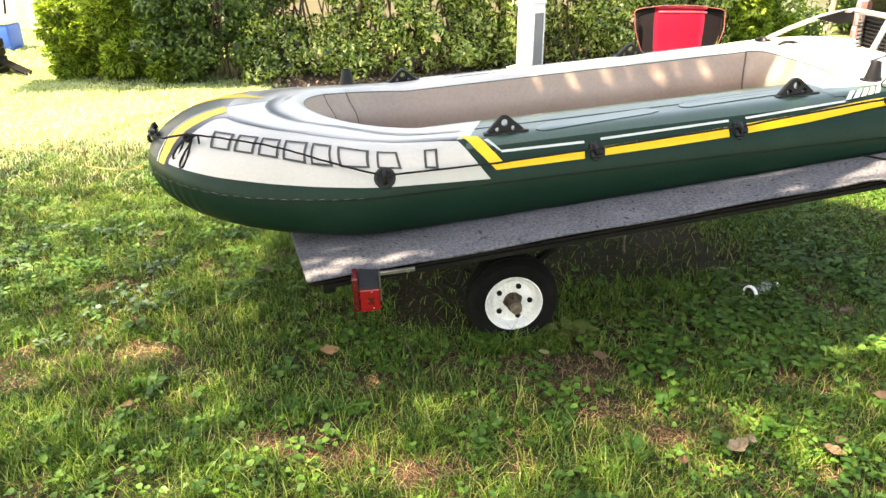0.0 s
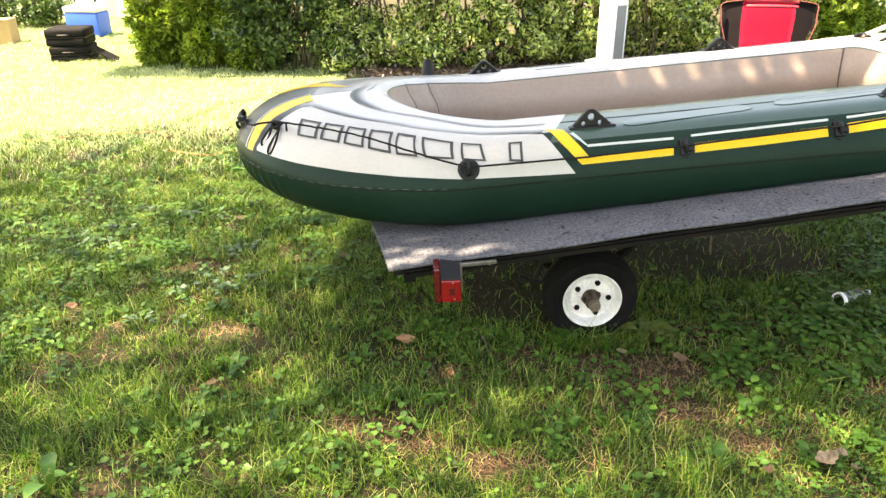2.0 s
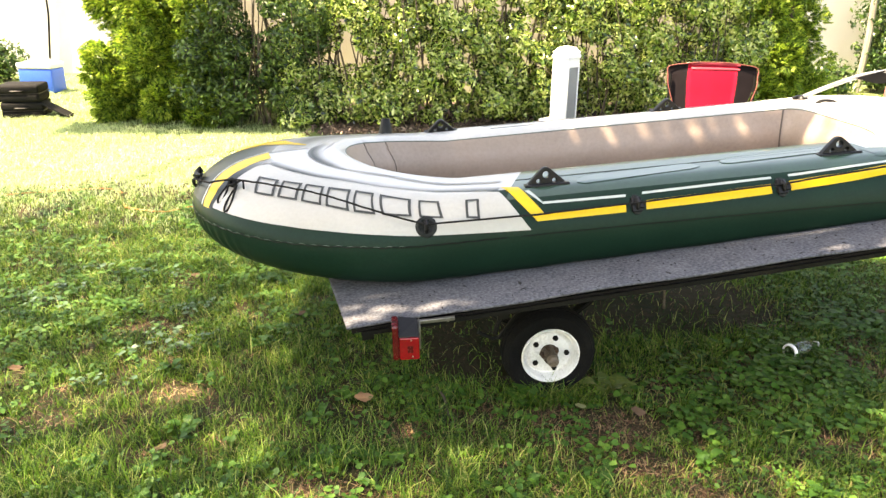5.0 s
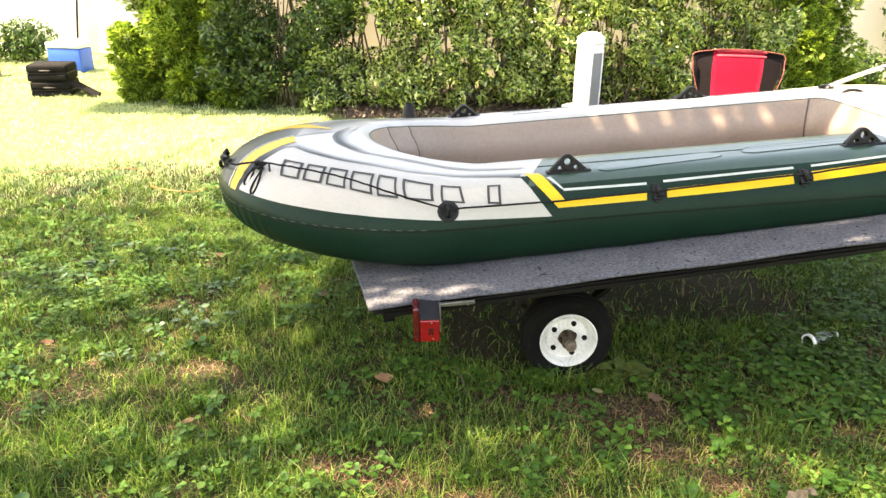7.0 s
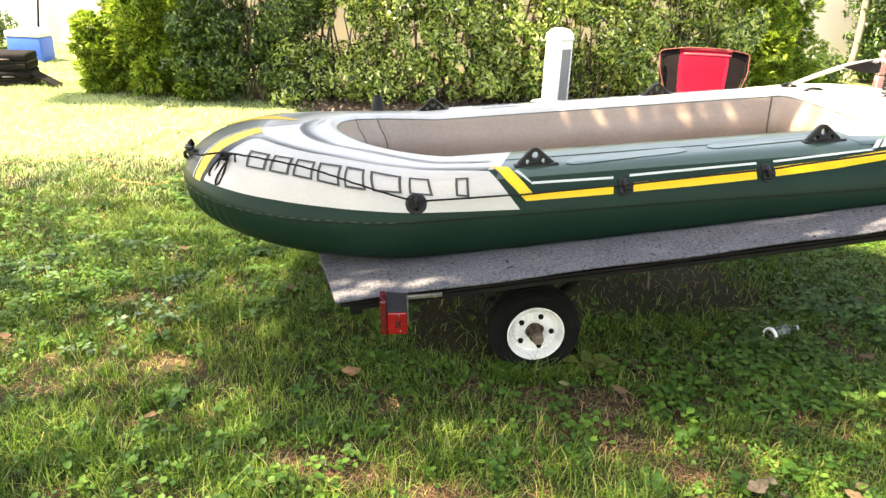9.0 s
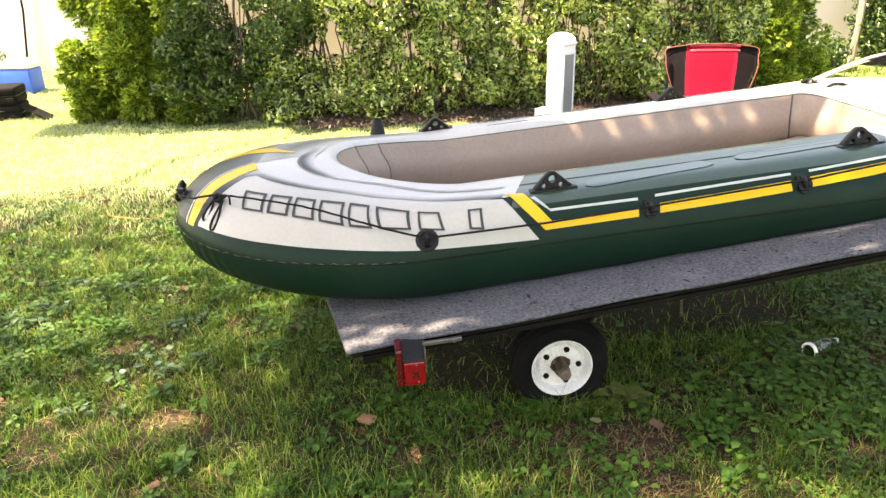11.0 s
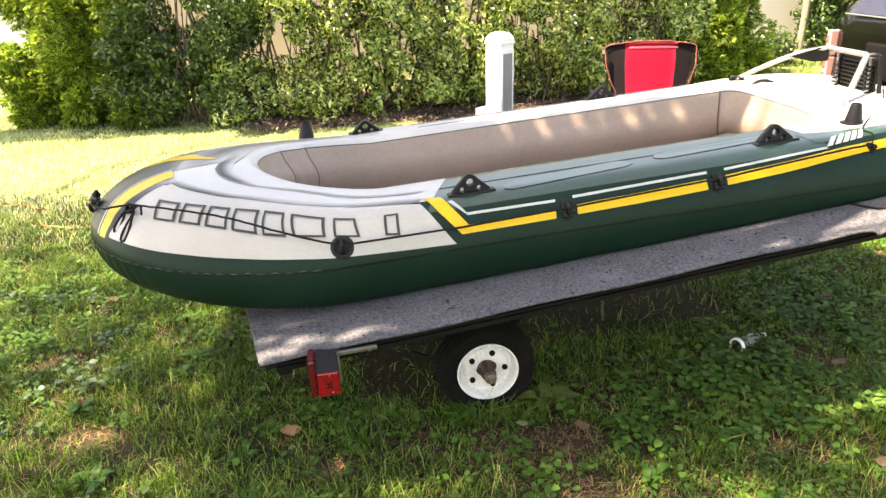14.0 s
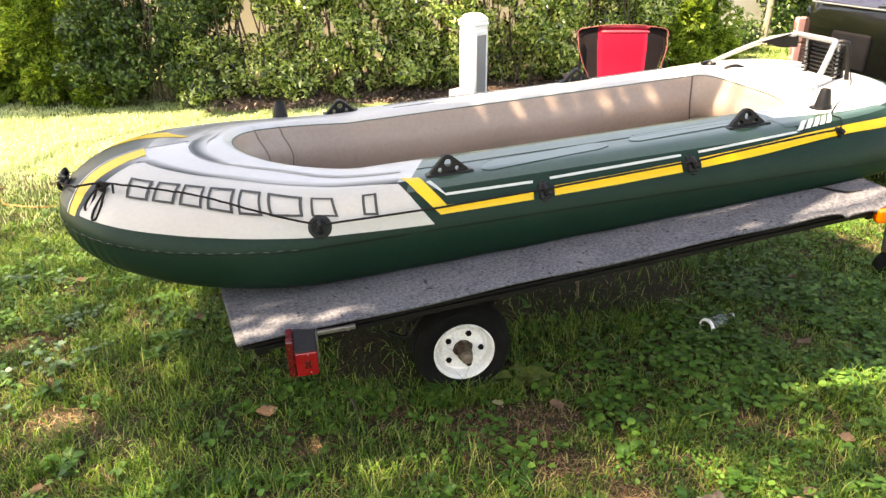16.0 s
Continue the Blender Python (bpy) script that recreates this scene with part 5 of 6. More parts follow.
weeds("ivy_patch", 5200, (1.0, 4.2, -0.9, 2.6), 47, 0.018, lambda x, y: (0.15 + 0.85 * under(x, y)) * np.clip((x - 0.9) / 0.7, 0, 1) * np.clip(2.0 * (field(x, y, 0.5, 48) - 0.3), 0.05, 1), "dark ivy-like weeds near the trailer nose")


weeds("shade_weeds", 2300, (0.22, 2.5, -0.45, 0.95), 49, 0.031, lambda x, y: np.clip(3.0 * (field(x, y, 0.22, 50) - 0.38), 0.04, 1) * np.clip((0.26 + 0.5 * np.clip(x - 0.7, 0, 1) - y) / 0.25, 0, 1) * np.clip((x - 0.2) / 0.9, 0.15, 1), "lush broad-leaved weeds in the shade beside the trailer")


PALE_SPOTS = ((-2.10, 1.37), (-1.93, 1.36), (-2.50, 0.97), (-1.82, 1.27), (-2.43, 1.19), (-2.30, 1.51), (-1.66, 0.42), (-1.91, 0.18), (-1.63, 0.59), (-1.62, 0.91))
weeds("pale_clover", 620, (-2.75, -1.35, 0.0, 1.75), 56, 0.029, lambda x, y: np.minimum(1, sum(np.exp(-((x - cx) / 0.11) ** 2 - ((y - cy) / 0.07) ** 2) for cx, cy in PALE_SPOTS)), "broad clover leaves in lawn patches, paled for sky sheen", PALE_WEED)


def broad_plant(x, y, size, leaves, turn, matl=WEED, label="broad-leaved green weed rosette in the lawn", rise=0.014):
    """A rosette of long rounded leaves on short stalks."""
    plant = empty("plantain_weed", pose(x, y, float(ground_z(x, y)), 0, 0, turn), label, "weed", "broad weeds")
    for k in range(leaves):
        a = 2 * math.pi * k / leaves + 0.5 * math.sin(k * 2.3)
        ln = size * (0.75 + 0.35 * math.sin(k * 1.9 + turn))
        bm = bmesh.new()
        rows = []
        for j in range(7):
            t = j / 6
            w = 0.006 if j == 0 else ln * 0.30 * math.sin(math.pi * min(0.97, 0.12 + 0.86 * t)) ** 0.8
            r, z = 0.012 + ln * t, rise * min(1.0, 3 * t) + 0.012 + ln * (0.75 * t - 0.55 * t * t) + 0.006 * math.sin(k)
            rows.append([bm.verts.new((r * math.cos(a) - s * w * math.sin(a), r * math.sin(a) + s * w * math.cos(a), z + 0.22 * w * abs(s))) for s in (-1, 0, 1)])
        for p, q in zip(rows, rows[1:]):
            for j in range(2):
                bm.faces.new((p[j], p[j + 1], q[j + 1], q[j]))
        part("leaf", bm, matl, plant, smooth=True)
    return plant


for dx, dy, k in ((0.0, 0.0, 5), (0.035, -0.03, 4), (-0.02, -0.045, 4), (0.03, 0.035, 5)):
    broad_plant(-0.105 + dx, -0.085 + dy, 0.062, k, 40 * k + 700 * dx, WEED, "large-leaved green weed before the trailer wheel", 0.030 + 0.02 * (k - 4))
broad_plant(0.235, -0.075, 0.092, 7, 15, YELLOWING, "yellowing large-leaved weed beside the trailer wheel", 0.05)
broad_plant(0.285, -0.10, 0.070, 5, 70, YELLOWING, "yellowing large-leaved weed beside the trailer wheel", 0.05)
broad_plant(-1.88, -0.85, 0.085, 7, 30, rise=0.045)
SPOTS = ((0.06, -0.60), (0.56, -0.25), (0.55, -0.40), (0.49, -0.54), (0.29, -0.77), (0.69, -0.16), (0.78, -0.76), (0.26, -0.07), (0.60, -0.81),
         (-1.28, 0.48), (-1.46, -0.22), (-1.43, 0.17), (-1.67, 0.26), (-0.93, -0.44), (-0.93, -0.17), (-0.75, -0.44), (-0.60, 0.07), (-0.83, -0.02), (-1.34, 1.04),
         (-1.15, 0.80), (-1.36, 1.27), (-2.06, 0.97), (-0.66, -0.49), (-1.77, -0.43), (-2.10, 0.78), (-2.35, 0.71), (-1.20, 0.62), (-0.52, -0.15), (-1.98, -0.92))
spread = random.Random(11)
for x, y in SPOTS:
    # each spot holds two or three small rosettes that overlap
    for _ in range(spread.choice((2, 3))):
        broad_plant(x + spread.uniform(-0.05, 0.05), y + spread.uniform(-0.035, 0.035), spread.uniform(0.032, 0.056), spread.choice((5, 6, 7)), spread.uniform(0, 360))

# ---- hedge ----
def leaf_cloud(centres, normals, size, rng):
    """Small folded leaves: 6 points and 4 triangles each."""
    n = len(centres)
    a = rng.normal(size=(n, 3)) * 0.8 + normals
    a /= np.linalg.norm(a, axis=1)[:, None] + 1e-9
    r = rng.normal(size=(n, 3))
    d = np.cross(a, r)
    d /= np.linalg.norm(d, axis=1)[:, None] + 1e-9
    q = np.cross(a, d)
    s = (size * rng.uniform(0.6, 1.3, n))[:, None]
    prof = [(-0.55, 0, 0), (-0.15, 0.20, 0.06), (0.25, 0.17, 0.04), (0.62, 0, -0.09), (0.25, -0.17, 0.04), (-0.15, -0.20, 0.06)]
    v = np.stack([centres + d * s * p + q * s * w + a * s * k for p, w, k in prof], 1)
    t = np.array([[0, 1, 5], [1, 2, 5], [5, 2, 4], [2, 3, 4]])
    return v.reshape(-1, 3), (np.arange(n)[:, None, None] * 6 + t[None]).reshape(-1, 3)


def spray_cloud(centres, normals, size, rng):
    """Feathery flat fans: narrow scales in pairs either side of a drooping rib."""
    n = len(centres)
    d = normals + np.array([0, 0, 0.35]) + rng.normal(size=(n, 3)) * 0.28
    d /= np.linalg.norm(d, axis=1)[:, None]
    q = np.cross(d, np.array([0, 0, 1.0]) + rng.normal(size=(n, 3)) * 0.5)
    q /= np.linalg.norm(q, axis=1)[:, None] + 1e-9
    s = (size * rng.uniform(0.6, 1.4, n))[:, None]
    down = np.array([0, 0, -1.0])
    vs = []
    pieces = [(0.0, 0.0, 1.0)] + [(p, sd, 0.62 - 0.42 * p) for p in (0.10, 0.36, 0.62) for sd in (-1, 1)]
    for p, sd, length in pieces:
        w = d * 0.72 + q * sd * 0.70 if sd else d
        side = np.cross(w, np.cross(d, q))
        side /= np.linalg.norm(side, axis=1)[:, None] + 1e-9
        root = centres + d * s * p + down * s * 0.10 * p
        tip = root + w * s * length + down * s * 0.12
        mid = root + w * s * length * 0.55
        vs.append(np.stack([root, mid + side * s * 0.075, tip, mid - side * s * 0.075], 1))
    v = np.concatenate(vs, 1)
    k = len(pieces)
    t = np.concatenate([np.array([[0, 1, 2], [0, 2, 3]]) + 4 * j for j in range(k)])
    return v.reshape(-1, 3), (np.arange(n)[:, None, None] * 4 * k + t[None]).reshape(-1, 3)


def bush(name, x, y, w, depth, h, leaves, kind_of, seed, label, size, thin=0.0, category="bush", slope=0.0, leaf_mat=None):
    rng = np.random.RandomState(seed)
    thing = empty(name, pose(x, y, 0), label, category)
    # lobes make an uneven outline with gaps
    lobes = []
    for _ in range(70 if kind_of == "leaf" else 84):
        if kind_of == "leaf":
            lobes.append((rng.uniform(-w / 2, w / 2), rng.uniform(-depth / 2, depth / 2), rng.uniform(0.1, h - 0.15), rng.uniform(0.18, 0.34)))
        else:
            zz = rng.uniform(0.02, h - 0.2) if rng.rand() < 0.75 else rng.uniform(0.0, 0.5)
            taper = 1.08 - 0.40 * zz / h
            lobes.append((rng.uniform(-w / 2, w / 2) * taper, rng.uniform(-depth / 2, depth / 2) * taper, zz, rng.uniform(0.10, 0.23)))
    lobes = np.array(lobes)
    pick = lobes[rng.randint(0, len(lobes), leaves)]
    dirs = rng.normal(size=(leaves, 3))
    pick[:, 1] += slope * (pick[:, 2] / h - 0.3)
    dirs[:, 1] -= 0.45
    dirs /= np.linalg.norm(dirs, axis=1)[:, None]
    # cedar clumps are hollow shells of sprays, dark between them
    rad = pick[:, 3] * (rng.uniform(0.35, 1.05, leaves) ** 0.6 if kind_of == "leaf" else rng.uniform(0.78, 1.06, leaves))
    c = pick[:, :3] + dirs * rad[:, None]
    c[:, 2] = np.maximum(c[:, 2], 0.04 + 0.1 * rng.rand(leaves))
    if thin:
        g = field(c[:, 0] + x, c[:, 2] + seed, 0.10, 77)
        hollow = field(c[:, 0] + x, c[:, 2] + 3 * seed, 0.26, 78)
        keep = (g > thin * np.clip(1.4 - c[:, 2] / h, 0, 1)) & (hollow > 0.24 * (thin > 0.05) * np.clip(c[:, 2] / 0.7 - 0.2, 0.25, 1))
        c, dirs = c[keep], dirs[keep]
    v, t = (leaf_cloud if kind_of == "leaf" else spray_cloud)(c, dirs, size, rng)
    tagged(big_mesh("foliage", v, t, leaf_mat or (SHRUB if kind_of == "leaf" else CEDAR), thing), kind="stuff")
    for _ in range(18 if kind_of == "leaf" else 3):
        bx, by = rng.uniform(-w / 2, w / 2) * 0.7, rng.uniform(-depth / 2, depth / 2) * 0.6
        pts, r = [(bx, by, -0.02)], rng.uniform(0.007, 0.017) if kind_of == "leaf" else 0.05
        for j in range(4):
            bx, by = bx + rng.uniform(-0.14, 0.14), by + rng.uniform(-0.1, 0.1)
            pts.append((bx, by, h * 0.85 * (j + 1) / 4))
        part("stem", tube(pts, [r, r * 0.85, r * 0.7, r * 0.5, r * 0.25], 6), BARK, thing, smooth=True)
    return thing


for k, (x, y, w, d, h) in enumerate([(-3.56, 6.75, 0.9, 0.9, 2.5), (-2.95, 6.6, 1.0, 0.9, 2.6)]):
    bush("cedar_shrub", x, y, w, d, h, 17000, "spray", 100 + k, "tall feathery yellow-green cedar shrub at the hedge end", 0.10, slope=0.2)
for k in range(6):
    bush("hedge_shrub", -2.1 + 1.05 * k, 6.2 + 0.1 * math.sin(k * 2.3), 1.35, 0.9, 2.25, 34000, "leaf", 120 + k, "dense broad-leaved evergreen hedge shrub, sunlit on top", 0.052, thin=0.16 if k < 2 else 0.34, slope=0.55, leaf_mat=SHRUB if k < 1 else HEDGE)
for k, (x, y, w, d, h) in enumerate([(4.15, 6.6, 0.95, 0.9, 2.5), (4.7, 7.0, 0.8, 0.8, 2.3)]):
    bush("cedar_shrub", x, y, w, d, h, 13000, "spray", 140 + k, "feathery bright green cedar shrub beside the pale wall", 0.10, slope=0.4)


# ---- mulch bed under the hedge ----
def mulch_bed():
    nx, ny = 90, 24
    a, b = np.meshgrid(np.arange(nx + 1), np.arange(ny + 1), indexing="ij")
    x, t = -1.5 + 6.1 * a / nx, b / ny
    front = 5.25 + 0.16 * (field(x, 0 * x, 0.5, 71) - 0.5)
    y = front + (7.5 - front) * t
    rise = np.minimum(np.minimum(1, t * 5), np.minimum(a / 4, (nx - a) / 4))
    z = ground_z(x, y) - 0.03 + 0.07 * rise + 0.03 * (field(x, y, 0.08, 72) - 0.5)
    verts = np.stack([x, y, z], -1).reshape(-1, 3).tolist()
    m = ny + 1
    faces = [(a * m + b, (a + 1) * m + b, (a + 1) * m + b + 1, a * m + b + 1) for a in range(nx) for b in range(ny)]
    ob = mesh_ob("mulch_bed", verts, faces, MULCH)
    tagged(ob, "reddish brown leaf mulch bed under the hedge", "mulch bed", kind="structure")
    rng = np.random.RandomState(73)
    n = 3500
    x, y = rng.uniform(-1.5, 4.6, n), rng.uniform(5.2, 6.5, n)
    c = np.stack([x, y, ground_z(x, y) + 0.05 + 0.02 * rng.rand(n)], 1)
    v, t = leaf_cloud(c, np.tile([[0.0, 0.0, 1.6]], (n, 1)), 0.05, rng)
    tagged(big_mesh("leaf_litter", v, t, LITTER), "dry brown leaves lying on the mulch", "dead leaves", kind="stuff")


mulch_bed()

# ---- far walls ----
def slab(name, x0, x1, y0, y1, z0, z1, material, label, category):
    return tagged(part(name, boxed(x0, x1, y0, y1, z0, z1), material), label, category, kind="structure")


slab("wall_white_house", -14, -4.6, 11.0, 11.25, -0.1, 4.0, WHITE_STUCCO, "white house wall in full sun", "wall")
slab("wall_behind_hedge", -4.5, 5.6, 8.6, 8.8, -0.1, 3.0, PINK_WALL, "pinkish house wall behind the hedge", "wall")
slab("wall_pale_house", 5.7, 14, 9.4, 9.65, -0.1, 4.0, STUCCO, "pale rendered house wall", "wall")

for k, (x, y, w, h, sd) in enumerate([(7.55, 8.7, 0.9, 1.9, 170), (8.35, 8.6, 1.0, 2.0, 171), (6.25, 8.3, 0.6, 0.5, 172)]):
    bush("wall_shrub", x, y, w, 0.6, h, 7000 if h > 1 else 1800, "leaf", sd, "leafy green shrub growing up the pale wall", 0.075)
tagged(part("young_tree_trunk", tube(smooth_line([(6.95, 8.5, -0.05), (6.98, 8.5, 0.8), (6.96, 8.52, 1.7), (7.03, 8.5, 2.6)], 6), 0.05, 8), PALE_BARK, smooth=True), "slender pale tree trunk by the wall", "tree trunk")

# ---- white post behind the boat ----
PANEL_GREY = mat("grey_panel", [(0.19, 0.197, 0.20), (0.235, 0.242, 0.245)], 0.6, scale=5, fine=60)
post = empty("white_post", pose(0.648, 2.52, 0, 0, 0, 37) @ Matrix.Diagonal((0.90, 0.90, 1.0, 1.0)), "white painted wooden post with a recessed panel", "post")
part("shaft", boxed(-0.075, 0.075, -0.075, 0.075, 0, 1.135, 0.004), WHITE_PAINT, post)
part("collar", boxed(-0.082, 0.082, -0.082, 0.082, 1.135, 1.155, 0.004), WHITE_PAINT, post)
capm = bmesh.new()
rows = [[capm.verts.new((sx * r, sy * r, z)) for sx, sy in ((-1, -1), (1, -1), (1, 1), (-1, 1))] for r, z in ((0.076, 1.155), (0.076, 1.175), (0.05, 1.205), (0.02, 1.215))]
for a, b in zip(rows, rows[1:]):
    for j in range(4):
        capm.faces.new((a[j], a[(j + 1) % 4], b[(j + 1) % 4], b[j]))
capm.faces.new(rows[-1]), capm.faces.new(rows[0][::-1])
part("cap", capm, WHITE_PAINT, post)
for x0, x1, z0, z1 in ((-0.07, -0.056, 0.1, 1.10), (0.056, 0.07, 0.1, 1.10), (-0.056, 0.056, 1.075, 1.10)):
    part("panel_trim", boxed(x0, x1, -0.081, -0.0745, z0, z1, 0.001), WHITE_PAINT, post)
part("inset_panel", boxed(-0.055, 0.055, -0.0775, -0.0752, 0.1, 1.074), PANEL_GREY, post, "grey inset panel")
part("foot_block", boxed(-0.075, 0.045, 0.076, 0.185, 0.0, 0.69, 0.006), WHITE_PAINT, post, "lower white side block")

# Top band's red is lightened to stand for sun glare on it.
TOP_CLOTH = mat("sun_glare_red_cloth", [(0.33, 0.006, 0.028), (0.42, 0.04, 0.06)], 0.6, scale=14, fine=160, bump=0.2, bump_scale=200)


# ---- folding camp chair, seen from its back ----
def camp_chair(m):
    ch = empty("camp_chair", m, "red and black folding camp chair behind the boat", "chair")
    W, H0, H1 = 0.33, 0.45, 1.06

    def cloth(name, x0, x1, z0, z1, matl, label, top_curve=0.0, off=0.0, slope=0.0):
        nx, nz = 10, 12
        verts = []
        for side in (0, 0.012):
            for a in range(nx + 1):
                for b in range(nz + 1):
                    t = b / nz
                    xx = x0 + (x1 - x0) * a / nx
                    zz = z0 + (z1 - z0) * t
                    side_of = 0.3 + 0.7 * min(1, max(0, (abs(xx) - 0.183) / (W - 0.183)))
                    xx *= 1 - slope * side_of * (0.15 * min(1, max(0, (0.91 - zz) / 0.14)) + 0.08 * min(1, max(0, (0.77 - zz) / 0.3)))
                    z = z0 + (z1 + top_curve * (1 - (xx / W) ** 2) - z0) * t
                    y = -0.05 + 0.10 * (z - H0) / (H1 - H0) * 1.0 + 0.03 * (xx / W) ** 2 - off + side - 0.004 * math.sin(t * 9)
                    verts.append((xx, y, z))
        m0 = (nx + 1) * (nz + 1)
        faces = []
        for a in range(nx):
            for b in range(nz):
                i = a * (nz + 1) + b
                faces += [(i, i + nz + 1, i + nz + 2, i + 1), (m0 + i, m0 + i + 1, m0 + i + nz + 2, m0 + i + nz + 1)]
        for a in range(nx):
            for b in (0, nz):
                i = a * (nz + 1) + b
                faces.append((i, m0 + i, m0 + i + nz + 1, i + nz + 1))
        for b in range(nz):
            for a in (0, nx):
                i = a * (nz + 1) + b
                faces.append((i, i + 1, m0 + i + 1, m0 + i))
        return mesh_ob(name, verts, faces, matl, ch, label)

    cloth("back_panel", -0.185, 0.185, H0, 1.035, RED_CLOTH, "bright red cloth back", 0.034, 0.0, 1)
    cloth("side_panel", -W, -0.183, H0 + 0.03, 1.035, BLACK_CLOTH, "black cloth side panel", 0.034, 0.0, 1)
    cloth("side_panel", 0.183, W, H0 + 0.03, 1.035, BLACK_CLOTH, "black cloth side panel", 0.034, 0.0, 1)
    cloth("top_band", -0.16, 0.20, 1.012, 1.036, TOP_CLOTH, "red top band lightened for the sun's glare", 0.034, 0.004)
    half = [(0.235, -0.02, H0 + 0.06), (0.25, -0.03, 0.70), (0.284, -0.025, 0.775), (0.325, 0.0, 0.90), (W, 0.03, 0.97), (0.325, 0.05, 1.035), (0.20, 0.045, 1.060), (0.10, 0.045, 1.070)]
    edge = [(-x, y, z) for x, y, z in half] + half[::-1]
    part("piping", tube(smooth_line(edge, 6), 0.0035, 8), PIPING, ch, "dull red edge piping", smooth=True)
    part("seat", boxed(-0.29, 0.29, 0.0, 0.48, 0.40, 0.43, 0.012), RED_CLOTH, ch)
    for s in (-1, 1):
        part("back_pole", tube([(s * 0.31, 0.03, 0.98), (s * 0.32, -0.04, 0.55), (s * 0.34, -0.09, 0.02)], 0.010, 8), BLACK_STEEL, ch, smooth=True)
        part("front_leg", tube([(s * 0.30, 0.02, 0.42), (s * 0.33, 0.48, 0.02)], 0.010, 8), BLACK_STEEL, ch, smooth=True)
        part("cross_leg", tube([(s * 0.32, -0.07, 0.03), (-s * 0.30, 0.47, 0.40)], 0.010, 8), BLACK_STEEL, ch, smooth=True)
        part("arm_rest", boxed(s * 0.34 - 0.04, s * 0.34 + 0.04, -0.02, 0.44, 0.635, 0.65, 0.006), BLACK_CLOTH, ch)
        part("arm_pole", tube([(s * 0.34, 0.43, 0.64), (s * 0.33, 0.46, 0.40)], 0.010, 8), BLACK_STEEL, ch, smooth=True)
    return ch


camp_chair(pose(1.85, 2.75, 0.005, 0, 0, -12))

# ---- dark estate car: tail towards the boat ----
def car(m):
    c = empty("parked_car", m, "black estate car with a tinted rear window", "car")
    # sections from the tail (x=0) forward: half-width low, half-width high, bottom, waist, roof
    L = [(0.00, 0.80, 0.72, 0.42, 1.16, 1.20), (0.05, 0.88, 0.78, 0.36, 1.22, 1.30), (0.22, 0.91, 0.76, 0.32, 1.26, 1.52), (0.45, 0.92, 0.72, 0.30, 1.27, 1.66), (0.9, 0.92, 0.70, 0.28, 1.27, 1.71),
         (2.2, 0.92, 0.70, 0.28, 1.25, 1.70), (2.9, 0.92, 0.68, 0.28, 1.20, 1.52), (3.5, 0.91, 0.74, 0.28, 1.08, 1.16), (4.3, 0.88, 0.74, 0.30, 0.95, 1.00), (4.5, 0.80, 0.66, 0.36, 0.80, 0.84)]
    bm = bmesh.new()
    rings = []
    for x, wl, wh, zb, zw, zr in L:
        half = [(0, zb), (wl * 0.9, zb), (wl, zb + 0.12), (wl, (zb + zw) / 2), (wl * 0.985, zw), (wh, zr - 0.06), (wh * 0.86, zr - 0.01), (0, zr)]
        ring = half + [(-y, z) for y, z in half[-2:0:-1]]
        rings.append([bm.verts.new((x, y, z)) for y, z in ring])
    for a, b in zip(rings, rings[1:]):
        n = len(a)
        for j in range(n):
            bm.faces.new((a[j], a[(j + 1) % n], b[(j + 1) % n], b[j]))
    bm.faces.new(rings[0]), bm.faces.new(rings[-1])
    bmesh.ops.recalc_face_normals(bm, faces=bm.faces)
    bmesh.ops.bevel(bm, geom=[e for e in bm.edges if e.calc_face_angle(0) > 0.45], offset=0.02, segments=2, affect="EDGES")
    part("body", bm, CAR_PAINT, c, "glossy black bodywork", smooth=True)
    glass = bmesh.new()
    nx, nz = 10, 4
    vs = [[glass.verts.new((0.004 + (0.20 - 0.004) * b / nz - 0.02 * (1 - (2 * a / nx - 1) ** 2), (0.73 - 0.05 * b / nz) * (2 * a / nx - 1), 1.235 + 0.27 * b / nz)) for b in range(nz + 1)] for a in range(nx + 1)]
    for a in range(nx):
        for b in range(nz):
            glass.faces.new((vs[a][b], vs[a + 1][b], vs[a + 1][b + 1], vs[a][b + 1]))
    bmesh.ops.solidify(glass, geom=list(glass.faces), thickness=0.006)
    part("rear_window", glass, CAR_GLASS, c, "tinted rear window reflecting the sky", smooth=True)
    part("window_seal", tube([(-0.012 - 0.02 * (1 - t * t), 0.745 * t, 1.228) for t in np.linspace(-1, 1, 13)], 0.006, 6), GREY_TUBE, c, "pale window lip", smooth=True)
    bump = bmesh.new()
    box(bump, -0.10, 0.10, -0.90, 0.90, 0.40, 0.66, 0.05, 3)
    part("bumper", bump, BUMPER_GREY, c, "grey painted bumper", smooth=True)
    for s in (-1, 1):
        lamp = new("rear_lamp")
        lamp.parent = c
        tagged(lamp, "tall red and clear rear lamp")
        for z0, z1 in ((0.72, 0.905), (0.908, 1.10)):
            part("lens", boxed(-0.03, 0.09, s * 0.865 - 0.024, s * 0.865 + 0.024, z0, z1, 0.010), PINK, lamp)
        for z0 in (0.735, 0.820, 0.925, 1.010):
            part("lens", boxed(-0.036, -0.02, s * 0.865 - 0.015, s * 0.865 + 0.015, z0, z0 + 0.055, 0.005), LAMP_RED, lamp)
        part("side_window", boxed(0.75, 2.35, s * 0.905 - 0.01, s * 0.905 + 0.0, 1.24, 1.29, 0.003), CAR_GLASS, c)
    plate = part("number_plate", boxed(-0.116, -0.104, -0.60, -0.29, 0.42, 0.53, 0.006), WHITE_PAINT, c, "pale number plate on the bumper")
